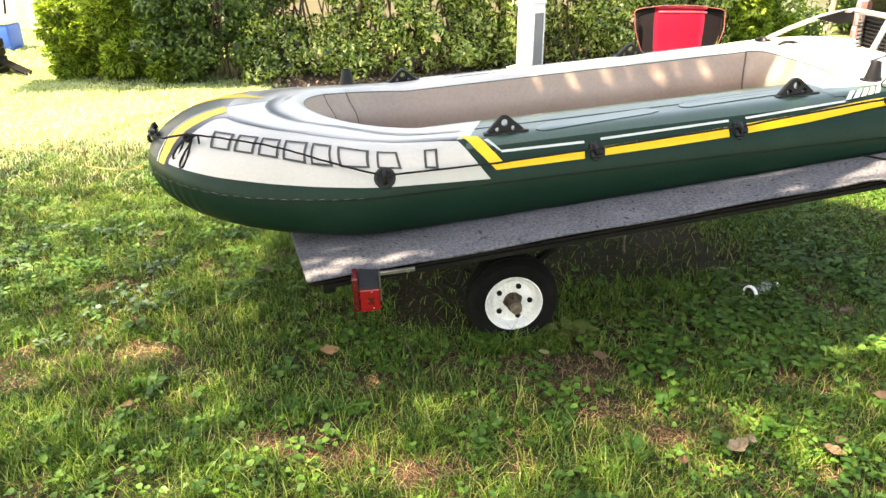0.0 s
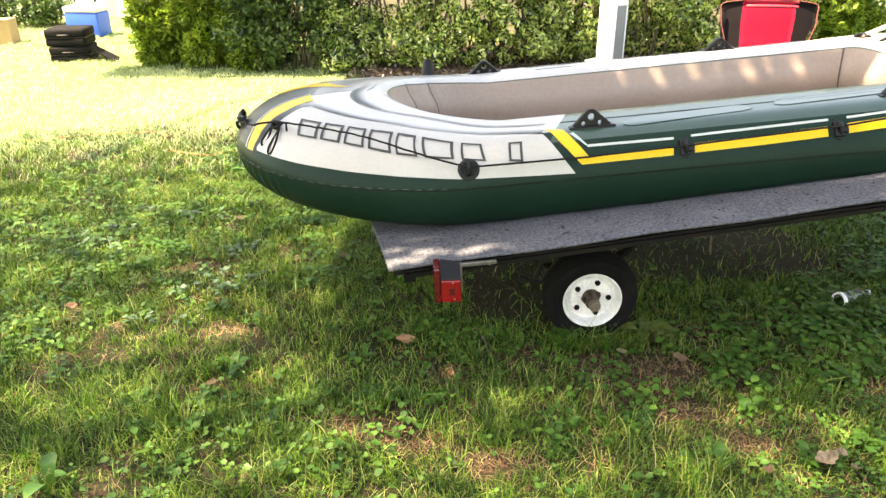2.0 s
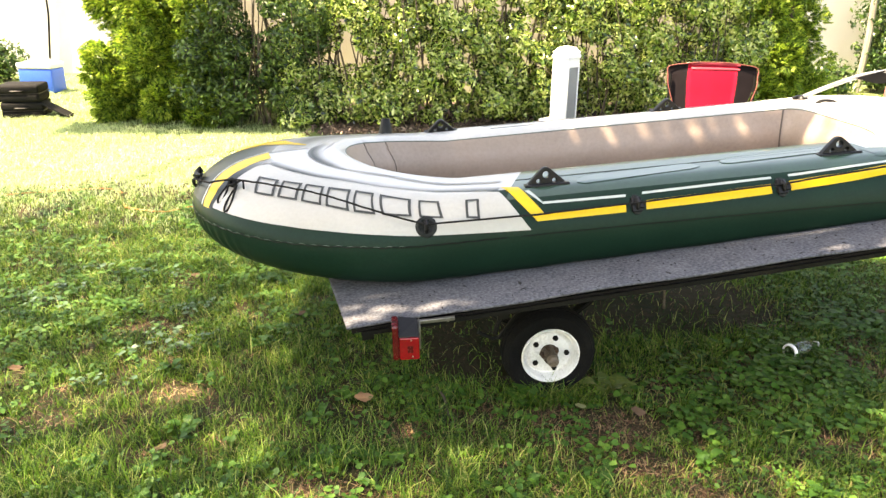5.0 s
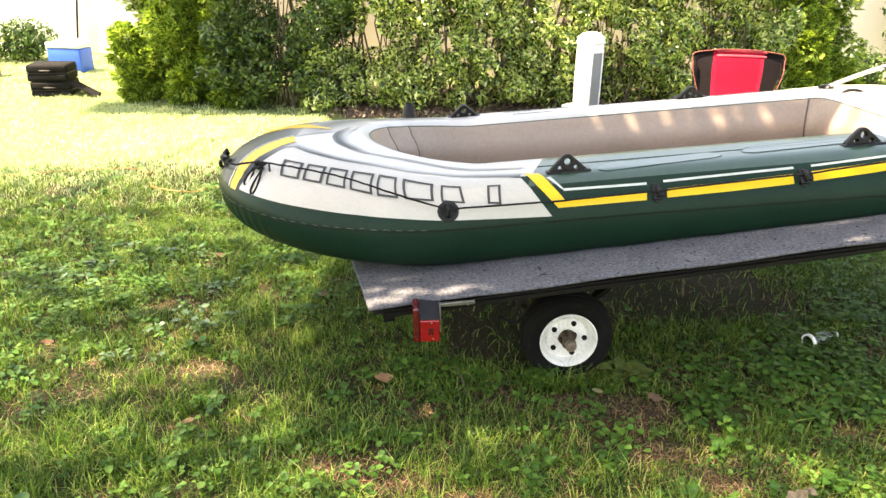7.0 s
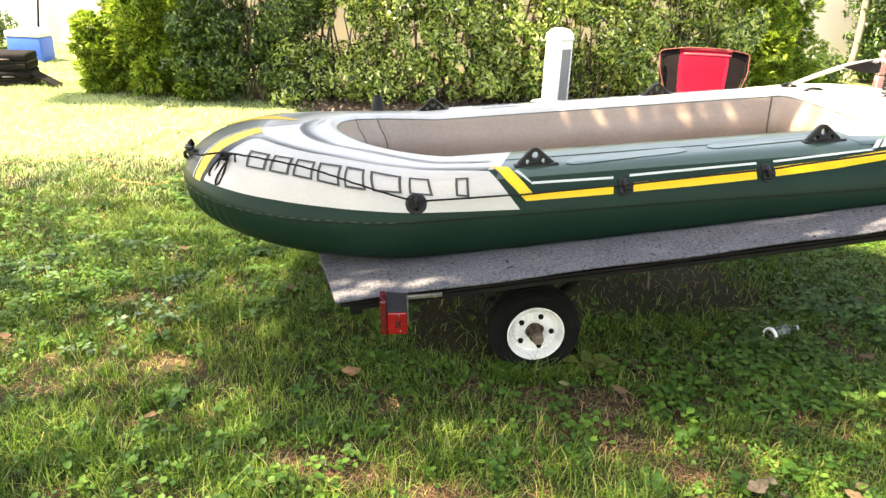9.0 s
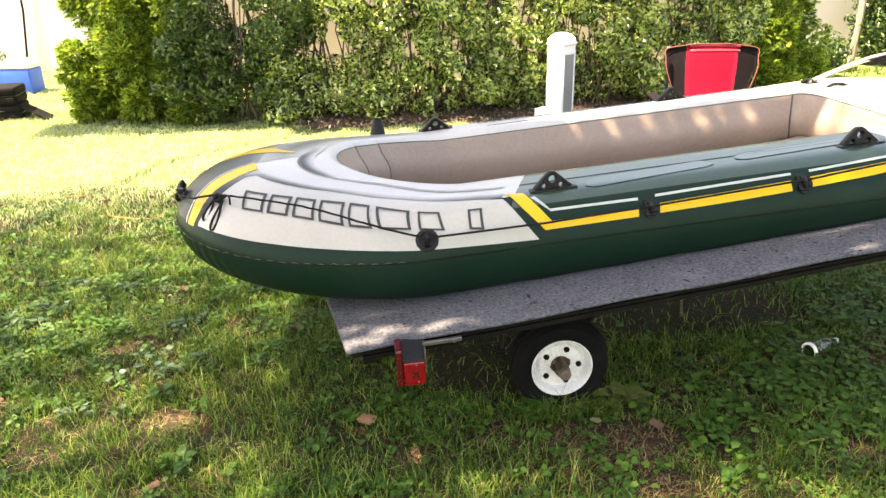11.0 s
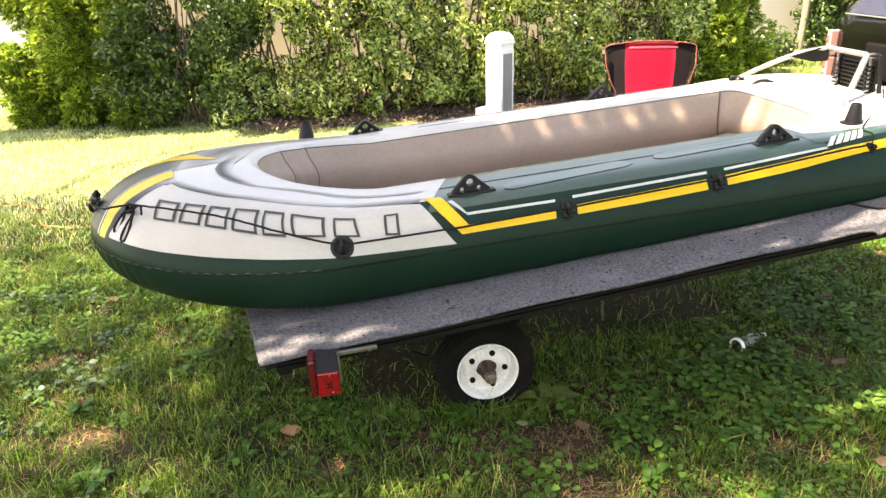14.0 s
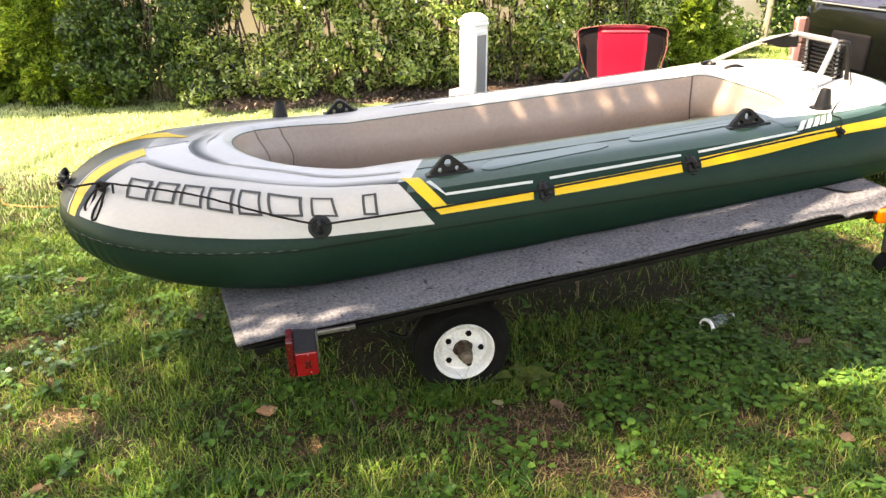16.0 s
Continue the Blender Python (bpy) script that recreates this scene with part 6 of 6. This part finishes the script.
    for k in range(6):
        part("plate_bar", boxed(-0.1185, -0.1165, -0.57 + 0.043 * k, -0.57 + 0.043 * k + 0.026, 0.445, 0.505), INK, plate)
    part("tailgate_cover", boxed(-0.022, 0.03, 0.09, 0.47, 0.80, 1.05, 0.02, 3), SATIN_GREY, c, "dark grey rounded cover on the tailgate", smooth=True)
    part("latch", boxed(-0.03, 0.02, -0.36, -0.26, 0.98, 1.03, 0.02, 2), SATIN_GREY, c, smooth=True)
    part("reversing_lamp", boxed(-0.06, 0.02, -0.44, -0.23, 0.725, 0.85, 0.03, 3), CREAM_LENS, c, "cream reversing lamp", smooth=True)
    part("wiper", tube([(-0.03, 0.05, 1.245), (-0.02, -0.45, 1.262)], 0.007, 6), BLACK_PLASTIC, c)
    for x in (0.85, 3.55):
        for s in (-1, 1):
            w = new("wheel")
            w.parent = c
            w.matrix_local = Matrix.Translation((x, s * 0.80, 0.33)) @ (Matrix() if s < 0 else Matrix.Rotation(math.pi, 4, "Z"))
            part("tyre", lathe([(0.20, -0.09), (0.26, -0.11), (0.31, -0.10), (0.33, -0.07), (0.33, 0.07), (0.31, 0.10), (0.26, 0.11), (0.20, 0.09), (0.20, -0.09)], 36), RUBBER, w, smooth=True)
            part("rim", lathe([(0.0, -0.06), (0.05, -0.07), (0.15, -0.05), (0.19, -0.09), (0.205, -0.10), (0.205, 0.0), (0.0, 0.0)], 30), GREY_TUBE, w, smooth=True)
    return c


SATIN_GREY = mat("satin_dark_grey", [(0.005, 0.005, 0.006), (0.009, 0.009, 0.010)], 0.8, scale=6, fine=80, spec=0.06)
BUMPER_GREY = mat("grey_bumper_paint", [(0.16, 0.155, 0.165), (0.20, 0.195, 0.205)], 0.4, scale=3, fine=60)
CREAM_LENS = mat("cream_lens", [(0.55, 0.50, 0.36), (0.66, 0.60, 0.46)], 0.25, scale=20, fine=120, coat=0.4)
LAMP_RED = mat("pinkish_red_lens", [(0.42, 0.10, 0.10), (0.50, 0.17, 0.16)], 0.25, scale=30, fine=200, coat=0.4)
PINK = mat("pale_red_lens", [(0.52, 0.27, 0.25), (0.60, 0.36, 0.34)], 0.2, scale=30, fine=200, coat=0.5)
car(pose(3.32, 1.92, 0, 0, 0, 0))

# ---- clutter by the far house ----
def suitcase(m, label):
    s = empty("suitcase", m, label, "suitcase", "stacked suitcases")
    part("shell", boxed(-0.30, 0.30, -0.20, 0.20, 0.0, 0.095, 0.03, 3), CASE_CLOTH, s, smooth=True)
    part("lid", boxed(-0.30, 0.30, -0.20, 0.20, 0.100, 0.20, 0.03, 3), CASE_CLOTH, s, smooth=True)
    part("zip", boxed(-0.302, 0.302, -0.202, 0.202, 0.093, 0.103, 0.003), BLACK_PLASTIC, s, "dark zip line")
    part("handle", tube(smooth_line([(-0.09, -0.20, 0.13), (-0.08, -0.235, 0.135), (0.08, -0.235, 0.135), (0.09, -0.20, 0.13)], 5), 0.011, 6), BLACK_PLASTIC, s, "black carry handle", smooth=True)
    part("pocket", boxed(0.12, 0.27, -0.212, -0.196, 0.03, 0.08, 0.006), CASE_CLOTH, s)
    return s


suitcase(pose(-4.95, 6.66, 0, 0, 0, 8) @ Matrix.Diagonal((0.78, 1, 1.0, 1)), "black fabric suitcase lying flat on the lawn")
suitcase(pose(-4.96, 6.66, 0.202, 0, 0, 5) @ Matrix.Diagonal((0.78, 1, 1.0, 1)), "black fabric suitcase stacked on another one")
flap = part("case_flap", boxed(-0.17, 0.17, -0.12, 0.12, -0.008, 0.008, 0.004), CASE_CLOTH)
flap.matrix_world = pose(-4.58, 6.62, 0.10, 0, 30, 4)
tagged(flap, "loose black board leaning on the suitcases", "board")
cooler = empty("cool_box", pose(-5.61, 8.75, 0, 0, 0, -8) @ Matrix.Diagonal((0.88, 0.9, 0.86, 1)), "blue plastic cool box with a white lid", "cool box")
part("body", boxed(-0.29, 0.29, -0.19, 0.19, 0.0, 0.40, 0.03, 3), BLUE_PLASTIC, cooler, smooth=True)
part("lid", boxed(-0.30, 0.30, -0.20, 0.20, 0.403, 0.50, 0.03, 3), WHITE_PAINT, cooler, "white lid", smooth=True)
part("handle", tube([(-0.30, -0.12, 0.33), (-0.33, 0.0, 0.35), (-0.30, 0.12, 0.33)], 0.012, 6), WHITE_PAINT, cooler)
carton = empty("carton", pose(-6.58, 7.95, 0, 0, 0, 10), "brown cardboard carton on the grass", "carton")
part("box", boxed(-0.26, 0.26, -0.18, 0.18, 0.0, 0.34, 0.005), CARDBOARD, carton)
part("flap", boxed(-0.27, 0.27, -0.20, 0.0, 0.345, 0.352, 0.002), CARDBOARD, carton)
part("tape", boxed(-0.262, 0.262, -0.183, -0.180, 0.19, 0.21), CARDBOARD, carton)
for k, (x, y, w, h, sd) in enumerate([(-6.85, 9.9, 0.7, 0.6, 160), (-7.7, 9.8, 0.9, 0.65, 161)]):
    bush("low_bush", x, y, w, 0.5, h, 2600, "leaf", sd, "small pale green bush at the house wall", 0.07)

tagged(part("downpipe", tube([(-6.38, 10.96, 0.25), (-6.28, 10.96, 1.0), (-6.26, 10.96, 2.6)], 0.018, 8), BLACK_STEEL, smooth=True), "thin dark downpipe on the white house wall", "downpipe")

# ---- orange cord on the lawn ----
for pts in ([(-3.9, 3.05), (-3.31, 3.16), (-2.91, 3.19), (-2.7, 3.05)], [(-2.6, 2.75), (-2.52, 2.63), (-2.26, 2.56), (-2.10, 2.72), (-1.7, 2.95)]):
    line = [(p.x, p.y, float(ground_z(p.x, p.y)) + 0.022) for p in smooth_line([(x, y, 0) for x, y in pts], 8)]
    tagged(part("extension_cord", tube(line, 0.0045, 6), ORANGE_CORD, smooth=True), "orange extension cord lying in the grass", "cord")

# ---- bottle and leaves ----
bottle = empty("plastic_bottle", pose(1.185, 0.165, float(ground_z(1.185, 0.165)) + 0.038, 0, 0, 22) @ Matrix.Scale(0.98, 4), "crushed clear plastic bottle lying in the grass", "bottle")
part("body", lathe([(0.0, 0.0), (0.020, 0.001), (0.034, 0.006), (0.036, 0.02), (0.033, 0.04), (0.036, 0.055), (0.033, 0.075), (0.035, 0.09), (0.034, 0.11), (0.022, 0.145), (0.013, 0.16), (0.013, 0.175), (0.0, 0.175)], 20, "x"), CLEAR_PLASTIC, bottle, "clear ribbed plastic", smooth=True)
part("base_ring", lathe([(0.030, -0.004), (0.035, -0.006), (0.039, -0.002), (0.0395, 0.008), (0.036, 0.011), (0.030, -0.004)], 24, "x"), WHITE_PAINT, bottle, "whitish bottle base", smooth=True)
part("cap", lathe([(0.0, 0.176), (0.015, 0.176), (0.015, 0.192), (0.0, 0.192)], 14, "x"), WHITE_PAINT, bottle)


def dead_leaf(x, y, size, turn, matl=DEAD_LEAF, curl=1.0, label="curled brown dead leaf on the grass"):
    bm = bmesh.new()
    n = 8
    row = []
    for k in range(n + 1):
        t = k / n
        w = size * 0.36 * math.sin(math.pi * min(1, t * 0.96 + 0.03)) * (1 + 0.18 * math.sin(k * 2.2))
        z = 0.25 * size * (t - 0.5) ** 2 * 2 * curl
        row.append([bm.verts.new((size * (t - 0.5), s * w, z + abs(s) * 0.22 * curl * w)) for s in (-1, 0, 1)])
    for a, b in zip(row, row[1:]):
        for j in range(2):
            bm.faces.new((a[j], a[j + 1], b[j + 1], b[j]))
    bmesh.ops.solidify(bm, geom=list(bm.faces), thickness=0.0012)
    ob = part("dead_leaf", bm, matl)
    ob.matrix_world = pose(x, y, float(ground_z(x, y)) + 0.045, random.uniform(-18, 18), random.uniform(-18, 18), turn)
    return tagged(ob, label, "leaf", "dead leaves")


for x, y, s, a in ((-0.77, -0.07, 0.085, 20), (0.398, -0.882, 0.045, 70), (0.90, -0.92, 0.07, 130), (0.95, -0.88, 0.05, 10), (1.24, -0.68, 0.07, 40), (1.53, -0.05, 0.08, 200),
                   (-1.5, -0.35, 0.06, 80), (-1.1, 0.75, 0.06, 20), (0.32, -0.25, 0.07, 5), (-2.3, 0.3, 0.06, 33), (1.9, 0.55, 0.07, 75), (-1.75, 1.3, 0.07, 75)):
    dead_leaf(x, y, s, a)
for x, y, s, a in ((0.595, -0.865, 0.085, 15), (0.650, -0.845, 0.055, 60), (0.665, -0.905, 0.040, 100)):
    dead_leaf(x, y, s, a, PALE_LEAF, 2.6, "large pale curled dead leaf on the grass")
dead_leaf(0.103, -0.194, 0.052, 4, STRAW, 0.4, "narrow yellow fallen leaf on the thatch")
stick = part("twig", tube([(-0.46, 0.02, 0.02), (-0.44, -0.08, 0.04), (-0.43, -0.20, 0.025)], 0.006, 6), BARK)
tagged(stick, "thin brown twig in the grass", "twig")

# ---- the unseen shade tree beside the walker: its leaves are placed to dapple boat and lawn ----
# gaps in the added leaves where sun flecks are to fall on the carpet
FLECKS = ((-0.548, -0.150, 0.055, 0.030), (-0.421, -0.200, 0.060, 0.032), (-0.53, -0.245, 0.075, 0.028), (-0.46, -0.255, 0.050, 0.022), (-0.57, -0.285, 0.04, 0.02), (-0.345, -0.225, 0.028, 0.020),
          (-0.25, -0.245, 0.055, 0.028), (-0.19, -0.222, 0.065, 0.017), (-0.11, -0.250, 0.04, 0.014), (1.345, -0.240, 0.06, 0.015), (1.29, -0.265, 0.07, 0.014))


# the same for sun flecks on the well's far wall
WALL_FLECKS = ((0.965, 1.126, 0.030, 0.026), (1.165, 1.126, 0.038, 0.028), (1.29, 1.135, 0.020, 0.024), (1.44, 1.126, 0.042, 0.028), (1.55, 1.138, 0.020, 0.026), (1.70, 1.126, 0.036, 0.028), (0.78, 1.140, 0.020, 0.024))


def shade_tree():
    rng = np.random.RandomState(7)
    tx, ty = -8.0, -1.6
    tree = empty("shade_tree", pose(tx, ty, 0), "tall broad-leaved tree whose crown shades the lawn", "tree")
    trunk = [(0, 0, -0.1), (0.05, 0.04, 2.7), (0.2, 0.1, 5.4), (0.4, 0.2, 7.4), (0.7, 0.3, 9.2)]
    part("trunk", tube(smooth_line(trunk, 6), [0.36 - 0.010 * k for k in range(25)], 12), BARK, tree, smooth=True)
    for k in range(9):
        a = radians(-60 + 15 * k)
        ln = 5.2 + 1.6 * math.sin(k * 1.7)
        s = Vector(trunk[2 + k % 3])
        e = s + Vector((math.cos(a) * ln, math.sin(a) * ln, 1.6 + 0.3 * (k % 3)))
        mid = (s + e) / 2 + Vector((0, 0, 0.35))
        part("limb", tube(smooth_line([s, mid, e], 6), [0.045 - 0.003 * j for j in range(13)], 8), BARK, tree, smooth=True)
    # ground patch that lies in the shade, carried up along the sun's way to the crown
    n = 260000
    gx, gy = rng.uniform(-6.5, 2.6, n), rng.uniform(-8.0, 4.2, n)
    h = 8.6 + 3.6 * rng.rand(n)
    shade = np.clip((2.75 + 0.05 * gx + 1.1 * np.clip((-1.0 - gx) / 0.8, 0, 1) + 0.12 * np.minimum(gx + 2.8, 0) - gy) / 0.6, 0, 1) * np.clip((np.where(gy < -1.3, 2.6 - 1.9 * field(gy, gy + 3.0, 0.8, 66), np.where(gy < 0.05, 2.5, 1.92)) - gx) / 0.2, 0, 1)
    holes = field(gx, gy, 0.30, 61) * 0.65 + field(gx, gy, 0.9, 62) * 0.35
    well = (gx > 0.9) & (gx < 1.85) & (gy > 0.35) & (gy < 1.5)
    dense = well | (gx > -1.1) & (gx < 0.95) & (gy > -0.30) & (gy < 1.8)
    fore = (gx > -1.5) & (gx < 1.1) & (gy < -0.4)
    left = gx < -1.1
    gap = np.zeros(n, bool)
    for cx, cy, r in ((-0.30, 1.40, 0.10), (0.25, 1.46, 0.09)):
        gap |= ((gx - cx) / 1.3) ** 2 + (gy - cy) ** 2 < r * r
    # unseen low leaves, added over the deck's open edge to draw finer flecks
    low = (gx > -0.95) & (gx < 2.5) & (gy > -0.42) & (gy < -0.10)
    gap |= low | (gx > 0.55) & (gx < 2.05) & (gy > 0.96) & (gy < 1.28)
    spots = 0.30 + 0.10 * (gx > 0.95)
    need = np.where(dense, 0.05, np.where(fore, 0.24, np.where(left, 0.20, np.where((gx > 0.95) & (gy > -0.22) & (gy < 0.05), 0.05, spots))))
    share = np.where(dense, 0.20 + 0.60 * np.clip((gx + 1.15) / 0.75, 0, 1), np.where(fore, np.where(gy > -0.75, np.where(gx < -0.5, 0.125, 0.23), np.where(gx < -0.5, 0.085, 0.15)), np.where(left, (0.070 + 0.016 * (gy < 0.9) + 0.05 * np.clip((gx + 1.9) / 0.7, 0, 1)) * np.clip((3.9 - gy) / 1.8, 0.3, 1), np.where((gx > 1.1) & (gy < -0.35), 0.15, 0.50))))
    keep = (shade > 0.08 + 0.5 * rng.rand(n)) & (holes > need - 0.04 * rng.rand(n)) & (rng.rand(n) < share) & ~gap
    gx, gy, h = gx[keep], gy[keep], h[keep]
    bough = [(0.4, 0.2, 7.0), (1.0, 3.5, 7.9), (2.6, 6.0, 8.1), (8.2, 6.3, 8.2)]
    part("limb", tube(smooth_line(bough, 6), [0.06 - 0.0028 * j for j in range(19)], 8), BARK, tree, smooth=True)
    # unseen leaves on an outlying bough, added to dapple the foot of the hedge
    n2 = 9000
    bx, by, bh = rng.uniform(-4.2, 4.6, n2), 5.05 + 0.85 * rng.rand(n2), 7.3 + 1.6 * rng.rand(n2)
    by = by + 0.35 * (bx < -1.5)
    ok = (field(bx, by, 0.3, 63) > 0.25) & (rng.rand(n2) < 0.7) & (by > 5.0 + 0.35 * (bx < -1.5) + 0.3 * field(bx, by, 0.6, 64))
    gx, gy, h = np.r_[gx, bx[ok]], np.r_[gy, by[ok]], np.r_[h, bh[ok]]
    n3 = 30000
    lx, ly, lh = rng.uniform(-0.95, 2.5, n3), rng.uniform(-0.42, -0.10, n3), 4.6 + 0.5 * rng.rand(n3)
    fleck = (lx > 1.44 + 0.05 * rng.rand(n3)) & (ly < np.minimum(-0.255 + 0.33 * (lx - 1.46), -0.150)) & (ly > -0.40)
    fleck |= (abs(ly + 0.36) < 0.02) & (lx > 1.25)
    for cx, cy, rx, ry in FLECKS:
        fleck |= ((lx - cx) / rx) ** 2 + ((ly - cy) / ry) ** 2 < 1
    wx, wy = rng.uniform(0.55, 2.05, n3 // 2), rng.uniform(0.96, 1.28, n3 // 2)
    lit = wy > 1.150 + 0.05 * field(wx, wy, 0.16, 65)
    for cx, cy, rx, ry in WALL_FLECKS:
        lit |= ((wx - cx) / rx) ** 2 + ((wy - cy) / ry) ** 2 < 1
    lx, ly, fleck = np.r_[lx, wx], np.r_[ly, wy], np.r_[fleck, lit]
    lh = np.r_[lh, 4.6 + 0.5 * rng.rand(n3 // 2)]
    lx, ly, lh = lx[~fleck], ly[~fleck], lh[~fleck]
    low_c = np.stack([lx + SUN.x / SUN.z * lh - tx, ly + SUN.y / SUN.z * lh - ty, lh], 1)
    v, t = leaf_cloud(low_c, np.tile([[0.0, 0.0, 1.0]], (len(low_c), 1)), 0.032, rng)
    tagged(big_mesh("low_leaves", v, t, SHRUB, tree), kind="stuff")
    part("limb", tube(smooth_line([(0.1, 0.05, 3.9), (2.6, 0.3, 4.6), (5.4, 0.75, 5.15), (8.6, 0.85, 5.2)], 6), [0.05 - 0.0024 * j for j in range(19)], 8), BARK, tree, smooth=True)
    part("limb", tube(smooth_line([(5.4, 0.75, 5.12), (5.9, 1.6, 4.95), (6.6, 2.2, 4.85), (7.8, 2.25, 4.85)], 6), [0.022 - 0.001 * j for j in range(19)], 6), BARK, tree, smooth=True)
    c = np.stack([gx + SUN.x / SUN.z * h - tx, gy + SUN.y / SUN.z * h - ty, h], 1)
    v, t = leaf_cloud(c, np.tile([[0.0, 0.0, 1.0]], (len(c), 1)), 0.145, rng)
    tagged(big_mesh("crown", v, t, SHRUB, tree), kind="stuff")
    return tree


shade_tree()
